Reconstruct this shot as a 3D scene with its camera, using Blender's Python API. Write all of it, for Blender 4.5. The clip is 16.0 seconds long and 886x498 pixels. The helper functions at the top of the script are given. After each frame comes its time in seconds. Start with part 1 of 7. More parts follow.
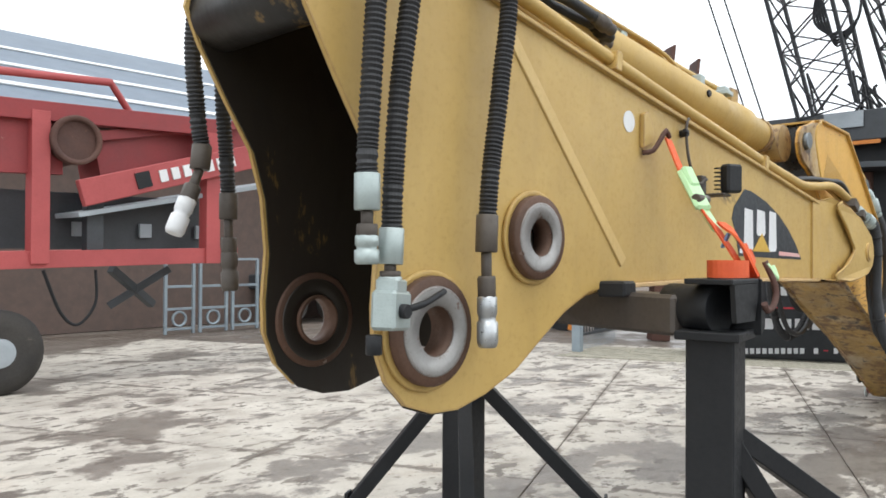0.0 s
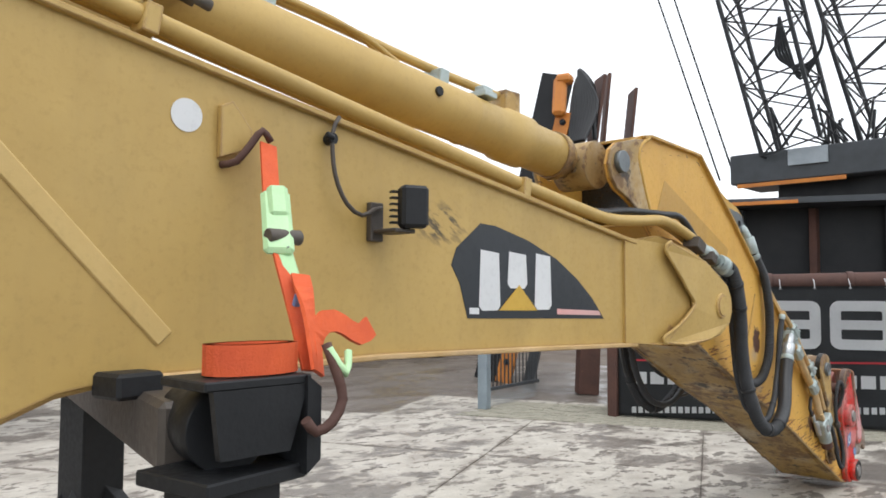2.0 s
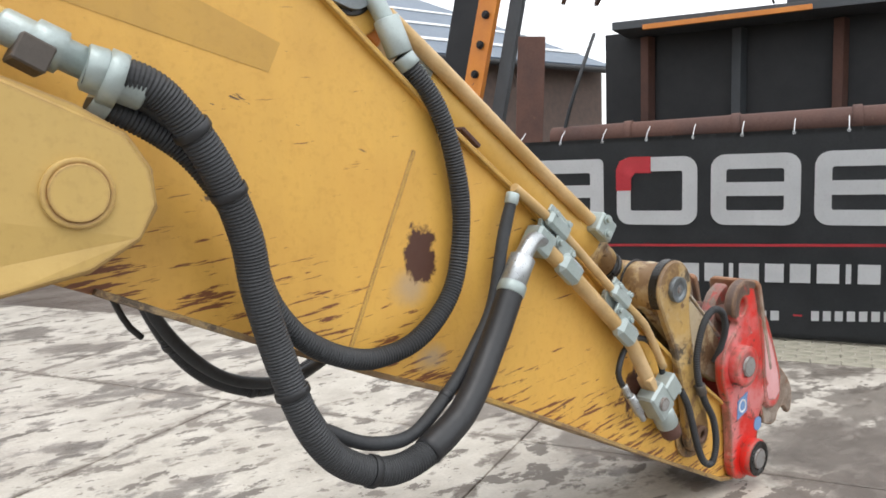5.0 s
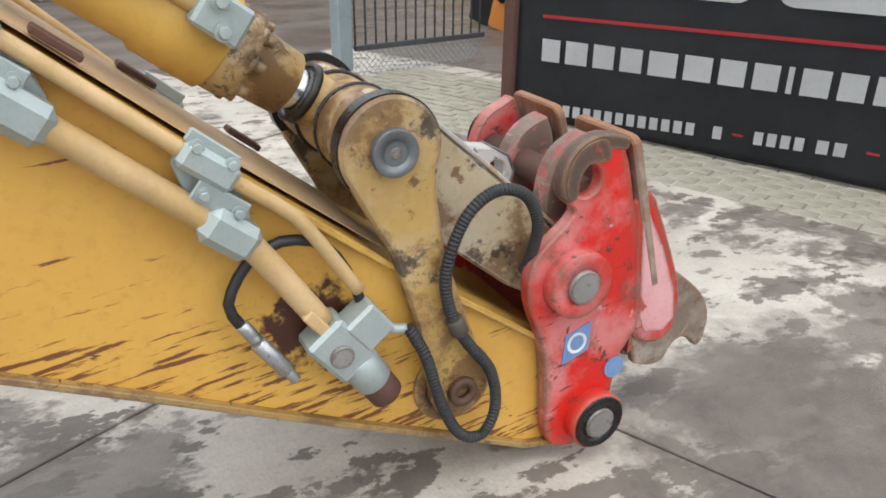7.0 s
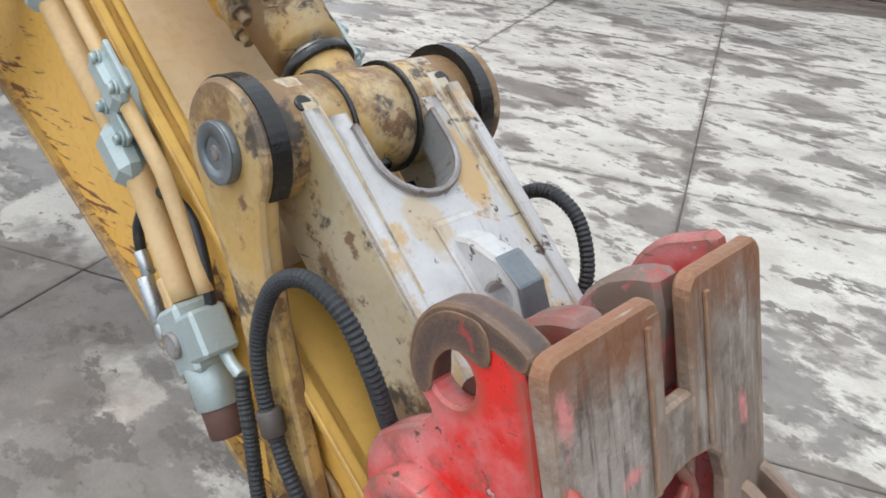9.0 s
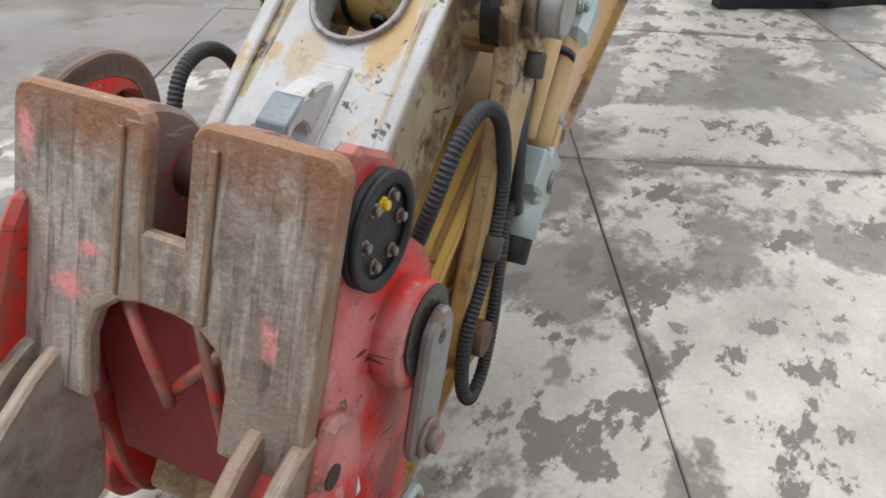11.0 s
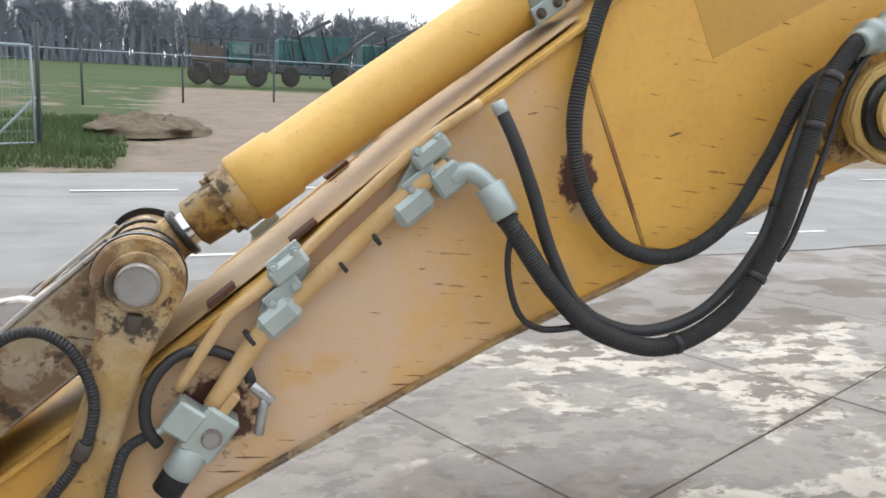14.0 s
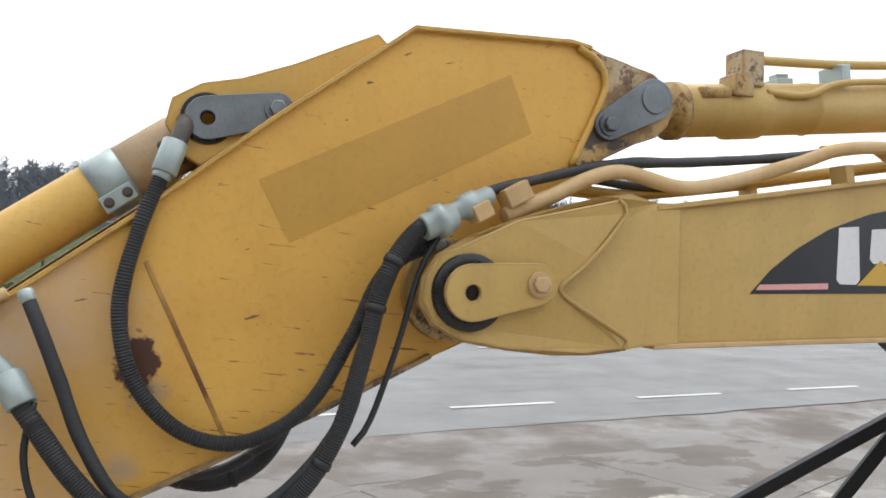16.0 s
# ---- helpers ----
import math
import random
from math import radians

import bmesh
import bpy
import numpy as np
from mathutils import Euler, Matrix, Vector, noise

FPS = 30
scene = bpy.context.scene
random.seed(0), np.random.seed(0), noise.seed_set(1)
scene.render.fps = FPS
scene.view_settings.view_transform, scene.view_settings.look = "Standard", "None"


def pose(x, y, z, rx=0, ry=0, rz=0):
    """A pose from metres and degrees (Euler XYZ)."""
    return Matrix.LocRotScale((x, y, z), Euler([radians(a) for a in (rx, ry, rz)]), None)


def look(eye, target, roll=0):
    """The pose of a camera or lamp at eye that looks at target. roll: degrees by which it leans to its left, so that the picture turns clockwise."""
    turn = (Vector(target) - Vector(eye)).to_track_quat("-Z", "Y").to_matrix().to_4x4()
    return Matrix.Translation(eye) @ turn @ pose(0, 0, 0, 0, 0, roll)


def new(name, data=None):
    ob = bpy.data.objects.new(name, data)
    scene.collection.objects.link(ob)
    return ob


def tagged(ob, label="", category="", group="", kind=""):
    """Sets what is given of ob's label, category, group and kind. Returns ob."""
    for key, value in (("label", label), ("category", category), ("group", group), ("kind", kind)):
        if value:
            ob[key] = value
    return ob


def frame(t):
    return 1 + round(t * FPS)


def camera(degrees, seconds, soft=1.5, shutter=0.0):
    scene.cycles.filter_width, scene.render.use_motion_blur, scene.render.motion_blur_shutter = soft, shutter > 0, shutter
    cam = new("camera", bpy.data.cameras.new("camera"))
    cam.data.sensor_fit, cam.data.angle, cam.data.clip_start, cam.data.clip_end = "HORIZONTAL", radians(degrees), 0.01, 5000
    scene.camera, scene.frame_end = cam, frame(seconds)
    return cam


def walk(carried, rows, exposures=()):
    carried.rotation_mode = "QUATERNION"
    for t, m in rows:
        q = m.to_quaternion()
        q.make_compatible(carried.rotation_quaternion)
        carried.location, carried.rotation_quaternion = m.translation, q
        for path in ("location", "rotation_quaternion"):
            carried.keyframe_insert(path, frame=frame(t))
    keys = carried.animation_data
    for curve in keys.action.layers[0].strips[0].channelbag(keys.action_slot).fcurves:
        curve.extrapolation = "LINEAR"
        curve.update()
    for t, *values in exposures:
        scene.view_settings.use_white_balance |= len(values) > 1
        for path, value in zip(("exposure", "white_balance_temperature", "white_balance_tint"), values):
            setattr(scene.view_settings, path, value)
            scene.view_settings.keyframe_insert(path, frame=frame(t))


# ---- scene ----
cam = camera(60.0, 16.0, soft=1.7)
PATH = [
    (0, (-6.55, -2.143, 1.585), (-5.099, -0.767, 1.604), 0.3),
    (0.5, (-6.076, -2.224, 1.654), (-4.576, -0.905, 1.771), -0.3),
    (1, (-5.552, -2.366, 1.657), (-4.059, -1.044, 1.814), -0.4),
    (1.5, (-5.048, -2.458, 1.658), (-3.59, -1.096, 1.811), 0.1),
    (2, (-4.483, -2.405, 1.689), (-3.032, -1.034, 1.809), 0.3),
    (2.5, (-3.864, -2.425, 1.689), (-2.419, -1.045, 1.759), 0.4),
    (3, (-3.203, -2.337, 1.681), (-1.771, -0.942, 1.703), 0.5),
    (3.2, (-2.98, -2.313, 1.707), (-1.55, -0.915, 1.713), 0.2),
    (5.3, (-0.053, -2.109, 1.664), (1.181, -0.568, 1.339), -2.1),
    (5.5, (0.157, -2.067, 1.644), (1.367, -0.526, 1.239), -2.2),
    (6, (0.732, -2.036, 1.607), (1.867, -0.504, 1.005), -1.5),
    (6.5, (1.289, -1.975, 1.602), (2.306, -0.406, 0.893), -0.1),
    (7, (1.791, -1.795, 1.608), (2.641, -0.191, 0.768), 0.7),
    (7.5, (2.303, -1.682, 1.585), (2.703, 0.066, 0.699), 0.2),
    (8, (2.746, -1.478, 1.599), (2.434, 0.298, 0.734), -0.1),
    (8.5, (3.206, -1.286, 1.585), (2.343, 0.295, 0.716), 2.4),
    (9, (3.586, -0.944, 1.559), (2.383, 0.376, 0.659), 4.8),
    (9.4, (3.761, -0.629, 1.548), (2.327, 0.418, 0.628), 4.8),
    (9.5, (3.801, -0.536, 1.535), (2.303, 0.401, 0.598), 4.7),
    (9.8, (3.908, -0.263, 1.524), (2.291, 0.319, 0.5), 3.6),
    (10, (3.948, -0.129, 1.493), (2.281, 0.267, 0.462), 4.0),
    (10.2, (3.969, 0.038, 1.455), (2.275, 0.214, 0.407), 4.1),
    (12.3, (3.606, 1.821, 1.509), (2.637, 0.292, 0.658), 3.8),
    (12.5, (3.477, 1.939, 1.515), (2.588, 0.338, 0.71), 3.8),
    (13, (3.12, 2.144, 1.541), (2.343, 0.432, 0.861), 3.0),
    (13.5, (2.72, 2.389, 1.567), (2.031, 0.582, 1.057), 2.6),
    (14, (2.317, 2.506, 1.592), (1.697, 0.64, 1.225), 2.4),
    (14.5, (1.933, 2.605, 1.652), (1.37, 0.699, 1.433), 2.0),
    (15, (1.566, 2.777, 1.673), (1.044, 0.848, 1.591), 2.2),
    (15.5, (1.236, 2.854, 1.693), (0.695, 0.928, 1.682), 2.2),
    (16, (0.962, 2.934, 1.719), (0.33, 1.037, 1.766), 1.7),
]
walk(cam, [(t, look(eye, target, roll)) for t, eye, target, roll in PATH],
     [(0, 0.68, 6400, 8), (1, 0.6, 6400, 8), (2, 0.48, 6400, 9), (3.2, 0.42, 6500, 9), (5.5, 0.75, 6500, 10), (7, 0.7, 6450, 9), (8, 0.7, 5950, 8), (8.6, 0.68, 5950, 8), (9.5, 0.65, 6200, 8.6), (10.2, 0.54, 6250, 9), (12.5, 0.9, 6350, 9), (14, 0.85, 6400, 9), (16, 0.62, 6400, 9)])

# ---- light: bright overcast ----
world = bpy.data.worlds.new("sky")
scene.world = world
world.use_nodes = True
wn, wl = world.node_tree.nodes, world.node_tree.links
sky = wn.new("ShaderNodeTexSky")
sky.sky_type, sky.sun_disc = "NISHITA", False
sky.sun_elevation, sky.sun_rotation = radians(40), radians(150)
hsv = wn.new("ShaderNodeHueSaturation")
hsv.inputs["Saturation"].default_value = 0.3
cloud = wn.new("ShaderNodeMixRGB")
cloud.inputs[0].default_value = 0.62
cloud.inputs[2].default_value = (9.5, 9.7, 10.0, 1)
wl.new(sky.outputs["Color"], hsv.inputs["Color"])
wl.new(hsv.outputs["Color"], cloud.inputs[1])
bg = wn["Background"]
wl.new(cloud.outputs[0], bg.inputs["Color"])
bg.inputs["Strength"].default_value = 0.135
sun = new("sun", bpy.data.lights.new("sun", "SUN"))
sun.data.energy, sun.data.angle, sun.data.color = 0.8, radians(30), (1.0, 0.97, 0.93)
sun.matrix_world = look((0, 0, 10), (2, 3, 0))


# ---- materials ----
def worn(name, base, second, spot=None, spots=0.0, rough=0.55, metal=0.0, bump=0.15, scale=1.0, scratch=None, scratches=0.0, stretch=(1, 1, 1), spec=0.5, edge=None, edge_r=0.014, grime=0.0, extra=None, slant=12, chips=5.5):
    """Painted or bare surface: two-scale colour variation, patches of spot colour, thin scratches, fine relief."""
    m = bpy.data.materials.new(name)
    m.use_nodes = True
    n, l = m.node_tree.nodes, m.node_tree.links
    b = n["Principled BSDF"]
    b.inputs["Metallic"].default_value = metal
    b.inputs["Specular IOR Level"].default_value = spec
    co = n.new("ShaderNodeTexCoord")
    mp = n.new("ShaderNodeMapping")
    mp.inputs["Scale"].default_value = stretch
    l.new(co.outputs["Object"], mp.inputs["Vector"])

    def noise_tex(s, d, r=0.6, vec=mp):
        t = n.new("ShaderNodeTexNoise")
        t.inputs["Scale"].default_value, t.inputs["Detail"].default_value, t.inputs["Roughness"].default_value = s * scale, d, r
        l.new(vec.outputs["Vector"], t.inputs["Vector"])
        return t.outputs["Fac"]

    def ramp(fac, lo, hi):
        t = n.new("ShaderNodeMapRange")
        t.inputs["From Min"].default_value, t.inputs["From Max"].default_value = lo, hi
        l.new(fac, t.inputs["Value"])
        return t.outputs["Result"]

    def mix(fac, a, c):
        t = n.new("ShaderNodeMixRGB")
        l.new(fac, t.inputs[0]) if not isinstance(fac, float) else None
        for k, v in ((1, a), (2, c)):
            if isinstance(v, tuple):
                t.inputs[k].default_value = (*v, 1)
            else:
                l.new(v, t.inputs[k])
        return t.outputs[0]

    fine = noise_tex(45, 6)
    col = mix(ramp(noise_tex(1.7, 5), 0.36, 0.66), base, second)
    dark = tuple(0.72 * c for c in second)
    col = mix(ramp(fine, 0.52, 1.25), col, dark)
    rg = ramp(fine, 0.2, 0.8)
    rmul = n.new("ShaderNodeMath")
    rmul.operation = "MULTIPLY_ADD"
    rmul.inputs[1].default_value, rmul.inputs[2].default_value = 0.25, rough - 0.12
    l.new(rg, rmul.inputs[0])
    l.new(rmul.outputs[0], b.inputs["Roughness"])
    if grime:
        # dirt washed down by rain, and broad smudges
        gm = n.new("ShaderNodeMapping")
        gm.inputs["Scale"].default_value = (4.0, 4.0, 0.5)
        l.new(co.outputs["Object"], gm.inputs["Vector"])
        for fac, amount in ((noise_tex(1.6, 6, 0.6, gm), grime), (noise_tex(1.1, 7, 0.65), grime * 1.3)):
            t = n.new("ShaderNodeMapRange")
            for k, v in (("From Min", 0.48), ("From Max", 0.72), ("To Max", amount)):
                t.inputs[k].default_value = v
            l.new(fac, t.inputs["Value"])
            col = mix(t.outputs["Result"], col, tuple(0.35 * c + 0.02 for c in second))
    if extra:
        col = extra(n, l, co, noise_tex, ramp, mix, col)
    if spot:
        lim = 0.75 - 0.32 * spots
        col = mix(ramp(noise_tex(chips, 9, 0.68), lim, lim + 0.035), col, spot)
    if scratch:
        sm = n.new("ShaderNodeMapping")
        sm.vector_type = "TEXTURE"
        sm.inputs["Scale"].default_value = (0.5, 1.0, 0.07)
        sm.inputs["Rotation"].default_value = (0, radians(-slant), 0)
        l.new(co.outputs["Object"], sm.inputs["Vector"])
        lim = 0.78 - 0.2 * scratches
        col = mix(ramp(noise_tex(3.2, 4, 0.55, sm), lim, lim + 0.02), col, scratch)
    if edge:
        # bare or rubbed edges, found from the rounded normal
        bv, ge, dt = n.new("ShaderNodeBevel"), n.new("ShaderNodeNewGeometry"), n.new("ShaderNodeVectorMath")
        bv.samples = 4
        bv.inputs["Radius"].default_value = edge_r
        dt.operation = "DOT_PRODUCT"
        l.new(bv.outputs["Normal"], dt.inputs[0])
        l.new(ge.outputs["Normal"], dt.inputs[1])
        wear = n.new("ShaderNodeMath")
        wear.operation = "MULTIPLY"
        l.new(ramp(dt.outputs["Value"], 0.985, 0.88), wear.inputs[0])
        l.new(ramp(noise_tex(9, 7, 0.68), 0.32, 0.5), wear.inputs[1])
        col = mix(wear.outputs[0], col, edge)
    l.new(col, b.inputs["Base Color"])
    bp = n.new("ShaderNodeBump")
    bp.inputs["Strength"].default_value, bp.inputs["Distance"].default_value = bump, 0.01
    l.new(fine, bp.inputs["Height"])
    l.new(bp.outputs["Normal"], b.inputs["Normal"])
    return m


RUSTC = (0.075, 0.028, 0.016)


def spot_mask(n, l, co, noise_tex, ramp, centre, size, ragged, rough=20.0, soft=0.25, flat=False):
    """A ragged patch round a place on the side of a thing."""
    off, mul, ln, add = n.new("ShaderNodeVectorMath"), n.new("ShaderNodeVectorMath"), n.new("ShaderNodeVectorMath"), n.new("ShaderNodeMath")
    off.operation, mul.operation, ln.operation, add.operation = "SUBTRACT", "MULTIPLY", "LENGTH", "MULTIPLY_ADD"
    off.inputs[1].default_value = (centre[0], centre[1], 0) if flat else (centre[0], 0, centre[1])
    mul.inputs[1].default_value = (1 / size[0], 1 / size[1], 0) if flat else (1 / size[0], 0, 1 / size[1])
    l.new(co.outputs["Object"], off.inputs[0])
    l.new(off.outputs[0], mul.inputs[0])
    l.new(mul.outputs[0], ln.inputs[0])
    add.inputs[1].default_value = ragged
    l.new(noise_tex(rough, 6), add.inputs[0])
    l.new(ln.outputs["Value"], add.inputs[2])
    return ramp(add.outputs[0], 1 + ragged * 0.5, 1 + ragged * 0.5 - soft)


def times(n, l, a, b, op="MULTIPLY"):
    t = n.new("ShaderNodeMath")
    t.operation = op
    for k, v in enumerate((a, b)):
        if isinstance(v, (int, float)):
            t.inputs[k].default_value = v
        else:
            l.new(v, t.inputs[k])
    return t.outputs[0]


def stick_wear(n, l, co, noise_tex, ramp, mix, col):
    """Pale dust on one side, long rusty scrapes along the lower edge of the other, and rust on the weld."""
    sep = n.new("ShaderNodeSeparateXYZ")
    l.new(co.outputs["Object"], sep.inputs[0])
    far = ramp(sep.outputs["Y"], -0.01, 0.01)
    near = ramp(sep.outputs["Y"], 0.01, -0.01)
    reach = times(n, l, sep.outputs["X"], times(n, l, noise_tex(1.6, 6, 0.62), 1.5), "ADD")
    dust = times(n, l, ramp(reach, 1.85, 2.4), far)
    dust = times(n, l, dust, ramp(noise_tex(4.5, 7, 0.65), 0.2, 0.52))
    dust = times(n, l, dust, ramp(sep.outputs["X"], 2.8, 2.35))
    col = mix(times(n, l, dust, 0.9), col, (0.6, 0.445, 0.32))
    # height over the slanting lower edge
    h = times(n, l, sep.outputs["Z"], times(n, l, sep.outputs["X"], 0.473), "ADD")
    low = ramp(times(n, l, h, times(n, l, noise_tex(2.2, 4), 0.45), "ADD"), 2.05, 1.68)
    sm = n.new("ShaderNodeMapping")
    sm.vector_type = "TEXTURE"
    sm.inputs["Scale"].default_value = (0.55, 1.0, 0.05)
    sm.inputs["Rotation"].default_value = (0, radians(-6), 0)
    l.new(co.outputs["Object"], sm.inputs["Vector"])
    amount = times(n, l, times(n, l, low, near), 0.15)
    amount = times(n, l, amount, times(n, l, times(n, l, low, far), 0.05), "ADD")
    scr = times(n, l, noise_tex(3.4, 7, 0.6, sm), amount, "ADD")
    col = mix(ramp(scr, 0.665, 0.7), col, (0.17, 0.06, 0.022))
    # dark scuffs scattered over the upper part
    sm2 = n.new("ShaderNodeMapping")
    sm2.vector_type = "TEXTURE"
    sm2.inputs["Scale"].default_value = (0.3, 1.0, 0.07)
    sm2.inputs["Rotation"].default_value = (0, radians(20), 0)
    l.new(co.outputs["Object"], sm2.inputs["Vector"])
    col = mix(ramp(noise_tex(2.6, 5, 0.55, sm2), 0.705, 0.725), col, (0.12, 0.07, 0.035))
    for c, r in (((1.06, 1.28), (0.09, 0.07)), ((1.14, 1.03), (0.08, 0.06))):
        smear = spot_mask(n, l, co, noise_tex, ramp, c, r, 1.3, 7.0, 0.7)
        col = mix(times(n, l, smear, 0.6), col, (0.34, 0.29, 0.23))
    for c, r, rag in (((1.105, 1.38), (0.07, 0.1), 2.2), ((2.26, 0.66), (0.13, 0.13), 2.0)):
        col = mix(spot_mask(n, l, co, noise_tex, ramp, c, r, rag), col, RUSTC)
    return col


def boom_wear(n, l, co, noise_tex, ramp, mix, col):
    """Black rub marks by the emblem."""
    sm = n.new("ShaderNodeMapping")
    sm.vector_type = "TEXTURE"
    sm.inputs["Scale"].default_value = (0.35, 1.0, 0.09)
    sm.inputs["Rotation"].default_value = (0, radians(28), 0)
    l.new(co.outputs["Object"], sm.inputs["Vector"])
    near_mark = spot_mask(n, l, co, noise_tex, ramp, (-2.3, 1.97), (0.2, 0.1), 1.2, 9.0, 0.6)
    return mix(times(n, l, times(n, l, near_mark, ramp(noise_tex(4, 5, 0.6, sm), 0.48, 0.58)), 0.85), col, (0.035, 0.03, 0.025))


def greasy_wear(n, l, co, noise_tex, ramp, mix, col):
    """Dark grease, brown rust and pale rubbed places on links."""
    col = mix(times(n, l, ramp(noise_tex(2.6, 8, 0.68), 0.5, 0.62), 0.55), col, (0.52, 0.44, 0.32))
    col = mix(times(n, l, ramp(noise_tex(3.7, 9, 0.72), 0.5, 0.57), 0.8), col, (0.15, 0.075, 0.03))
    col = mix(times(n, l, ramp(noise_tex(13, 8, 0.7), 0.58, 0.62), 0.8), col, (0.12, 0.05, 0.022))
    return mix(times(n, l, ramp(noise_tex(5.2, 9, 0.72), 0.56, 0.61), 0.9), col, (0.035, 0.028, 0.022))


def white_wear(n, l, co, noise_tex, ramp, mix, col):
    """Old yellow showing through scuffed white, with dark chips."""
    col = mix(times(n, l, ramp(noise_tex(2.6, 9, 0.7), 0.56, 0.61), 0.8), col, (0.45, 0.28, 0.09))
    col = mix(times(n, l, ramp(noise_tex(1.9, 8, 0.68), 0.52, 0.66), 0.5), col, (0.33, 0.31, 0.29))
    col = mix(times(n, l, ramp(noise_tex(7.0, 9, 0.72), 0.57, 0.62), 0.75), col, (0.15, 0.085, 0.04))
    # broad old yellow by the round cut and grease towards the hubs
    col = mix(times(n, l, spot_mask(n, l, co, noise_tex, ramp, (2.66, 0.1), (0.09, 0.045), 1.3, 9.0, 0.3, True), 0.85), col, (0.44, 0.27, 0.08))
    col = mix(times(n, l, spot_mask(n, l, co, noise_tex, ramp, (2.74, -0.06), (0.06, 0.04), 1.6, 12.0, 0.3, True), 0.7), col, (0.42, 0.31, 0.17))
    for w in (-0.15, 0.15):
        col = mix(times(n, l, spot_mask(n, l, co, noise_tex, ramp, (2.49, w), (0.13, 0.05), 1.5, 10.0, 0.5, True), 0.8), col, (0.1, 0.075, 0.05))
    return mix(ramp(noise_tex(17, 6, 0.65), 0.62, 0.65), col, (0.07, 0.05, 0.035))


def red_wear(n, l, co, noise_tex, ramp, mix, col):
    """Broad rubbed pink areas and brown dirt over red paint."""
    col = mix(times(n, l, ramp(noise_tex(2.2, 6, 0.6), 0.47, 0.6), 0.75), col, (0.6, 0.25, 0.245))
    col = mix(times(n, l, ramp(noise_tex(3.1, 8, 0.68), 0.54, 0.6), 0.7), col, (0.16, 0.075, 0.055))
    return mix(ramp(noise_tex(11, 8, 0.68), 0.6, 0.63), col, (0.08, 0.04, 0.03))


def plate_wear(n, l, co, noise_tex, ramp, mix, col):
    """Orange rust near the upper edge and pale rub marks."""
    sep = n.new("ShaderNodeSeparateXYZ")
    l.new(co.outputs["Object"], sep.inputs[0])
    up = times(n, l, sep.outputs["Z"], times(n, l, noise_tex(6, 7, 0.65), 0.3), "ADD")
    col = mix(times(n, l, ramp(noise_tex(2.4, 8, 0.7), 0.5, 0.64), 0.7), col, (0.46, 0.41, 0.36))
    # long rubbed streaks down the plates
    st = n.new("ShaderNodeMapping")
    st.inputs["Scale"].default_value = (1.0, 14.0, 1.6)
    l.new(co.outputs["Object"], st.inputs["Vector"])
    col = mix(times(n, l, ramp(noise_tex(1.6, 8, 0.65, st), 0.5, 0.62), 0.6), col, (0.5, 0.44, 0.38))
    col = mix(times(n, l, ramp(noise_tex(2.3, 8, 0.65, st), 0.53, 0.62), 0.65), col, (0.1, 0.068, 0.052))
    col = mix(times(n, l, ramp(noise_tex(4.6, 9, 0.72), 0.54, 0.62), 0.5), col, (0.085, 0.06, 0.047))
    col = mix(times(n, l, ramp(up, 1.06, 1.17), 0.85), col, (0.25, 0.09, 0.032))
    # leftover pink paint
    for c, r in (((3.2, -0.272), (0.015, 0.02)), ((3.265, -0.17), (0.009, 0.05)), ((3.245, -0.13), (0.006, 0.035)), ((3.255, 0.215), (0.012, 0.02))):
        col = mix(times(n, l, spot_mask(n, l, co, noise_tex, ramp, c, r, 2.6, 22.0, 0.8, True), 0.8), col, (0.82, 0.3, 0.28))
    return col


YEL = worn("yellow_paint", (0.63, 0.385, 0.085), (0.55, 0.33, 0.07), (0.16, 0.065, 0.025), 0.2, 0.5, scratch=(0.13, 0.065, 0.03), scratches=0.2, edge=(0.2, 0.09, 0.035), grime=0.1, chips=15)
YELSTICK = worn("stick_yellow_paint", (0.7, 0.405, 0.08), (0.62, 0.34, 0.065), (0.16, 0.065, 0.025), 0.16, 0.5, edge=(0.2, 0.09, 0.035), grime=0.1, chips=15, extra=stick_wear, bump=0.1)
YELBOOM = worn("boom_yellow_paint", (0.53, 0.36, 0.115), (0.47, 0.31, 0.09), (0.3, 0.18, 0.07), 0.08, 0.5, bump=0.06, scratch=(0.2, 0.12, 0.05), scratches=0.12, edge=(0.3, 0.17, 0.07), grime=0.14, chips=11, extra=boom_wear)
YELWORN = worn("worn_yellow_paint", (0.5, 0.31, 0.075), (0.36, 0.24, 0.1), (0.1, 0.05, 0.025), 0.42, 0.55, scratch=(0.08, 0.035, 0.02), scratches=0.4, edge=(0.2, 0.14, 0.09), edge_r=0.02, grime=0.3, extra=greasy_wear)
YELPALE = worn("faded_yellow_pipe", (0.6, 0.42, 0.22), (0.5, 0.32, 0.12), (0.25, 0.12, 0.05), 0.15, 0.5, scale=2, grime=0.2)
DUSTY = worn("dusty_yellow_plate", (0.54, 0.4, 0.26), (0.44, 0.29, 0.12), (0.28, 0.2, 0.14), 0.3, 0.6, scratch=(0.13, 0.06, 0.03), scratches=0.3, grime=0.2)
LINKW = worn("scuffed_link_plate", (0.53, 0.52, 0.51), (0.38, 0.365, 0.345), (0.38, 0.22, 0.06), 0.34, 0.4, scale=1.3, scratch=(0.12, 0.08, 0.05), scratches=0.4, edge=(0.3, 0.24, 0.18), grime=0.2, extra=white_wear)
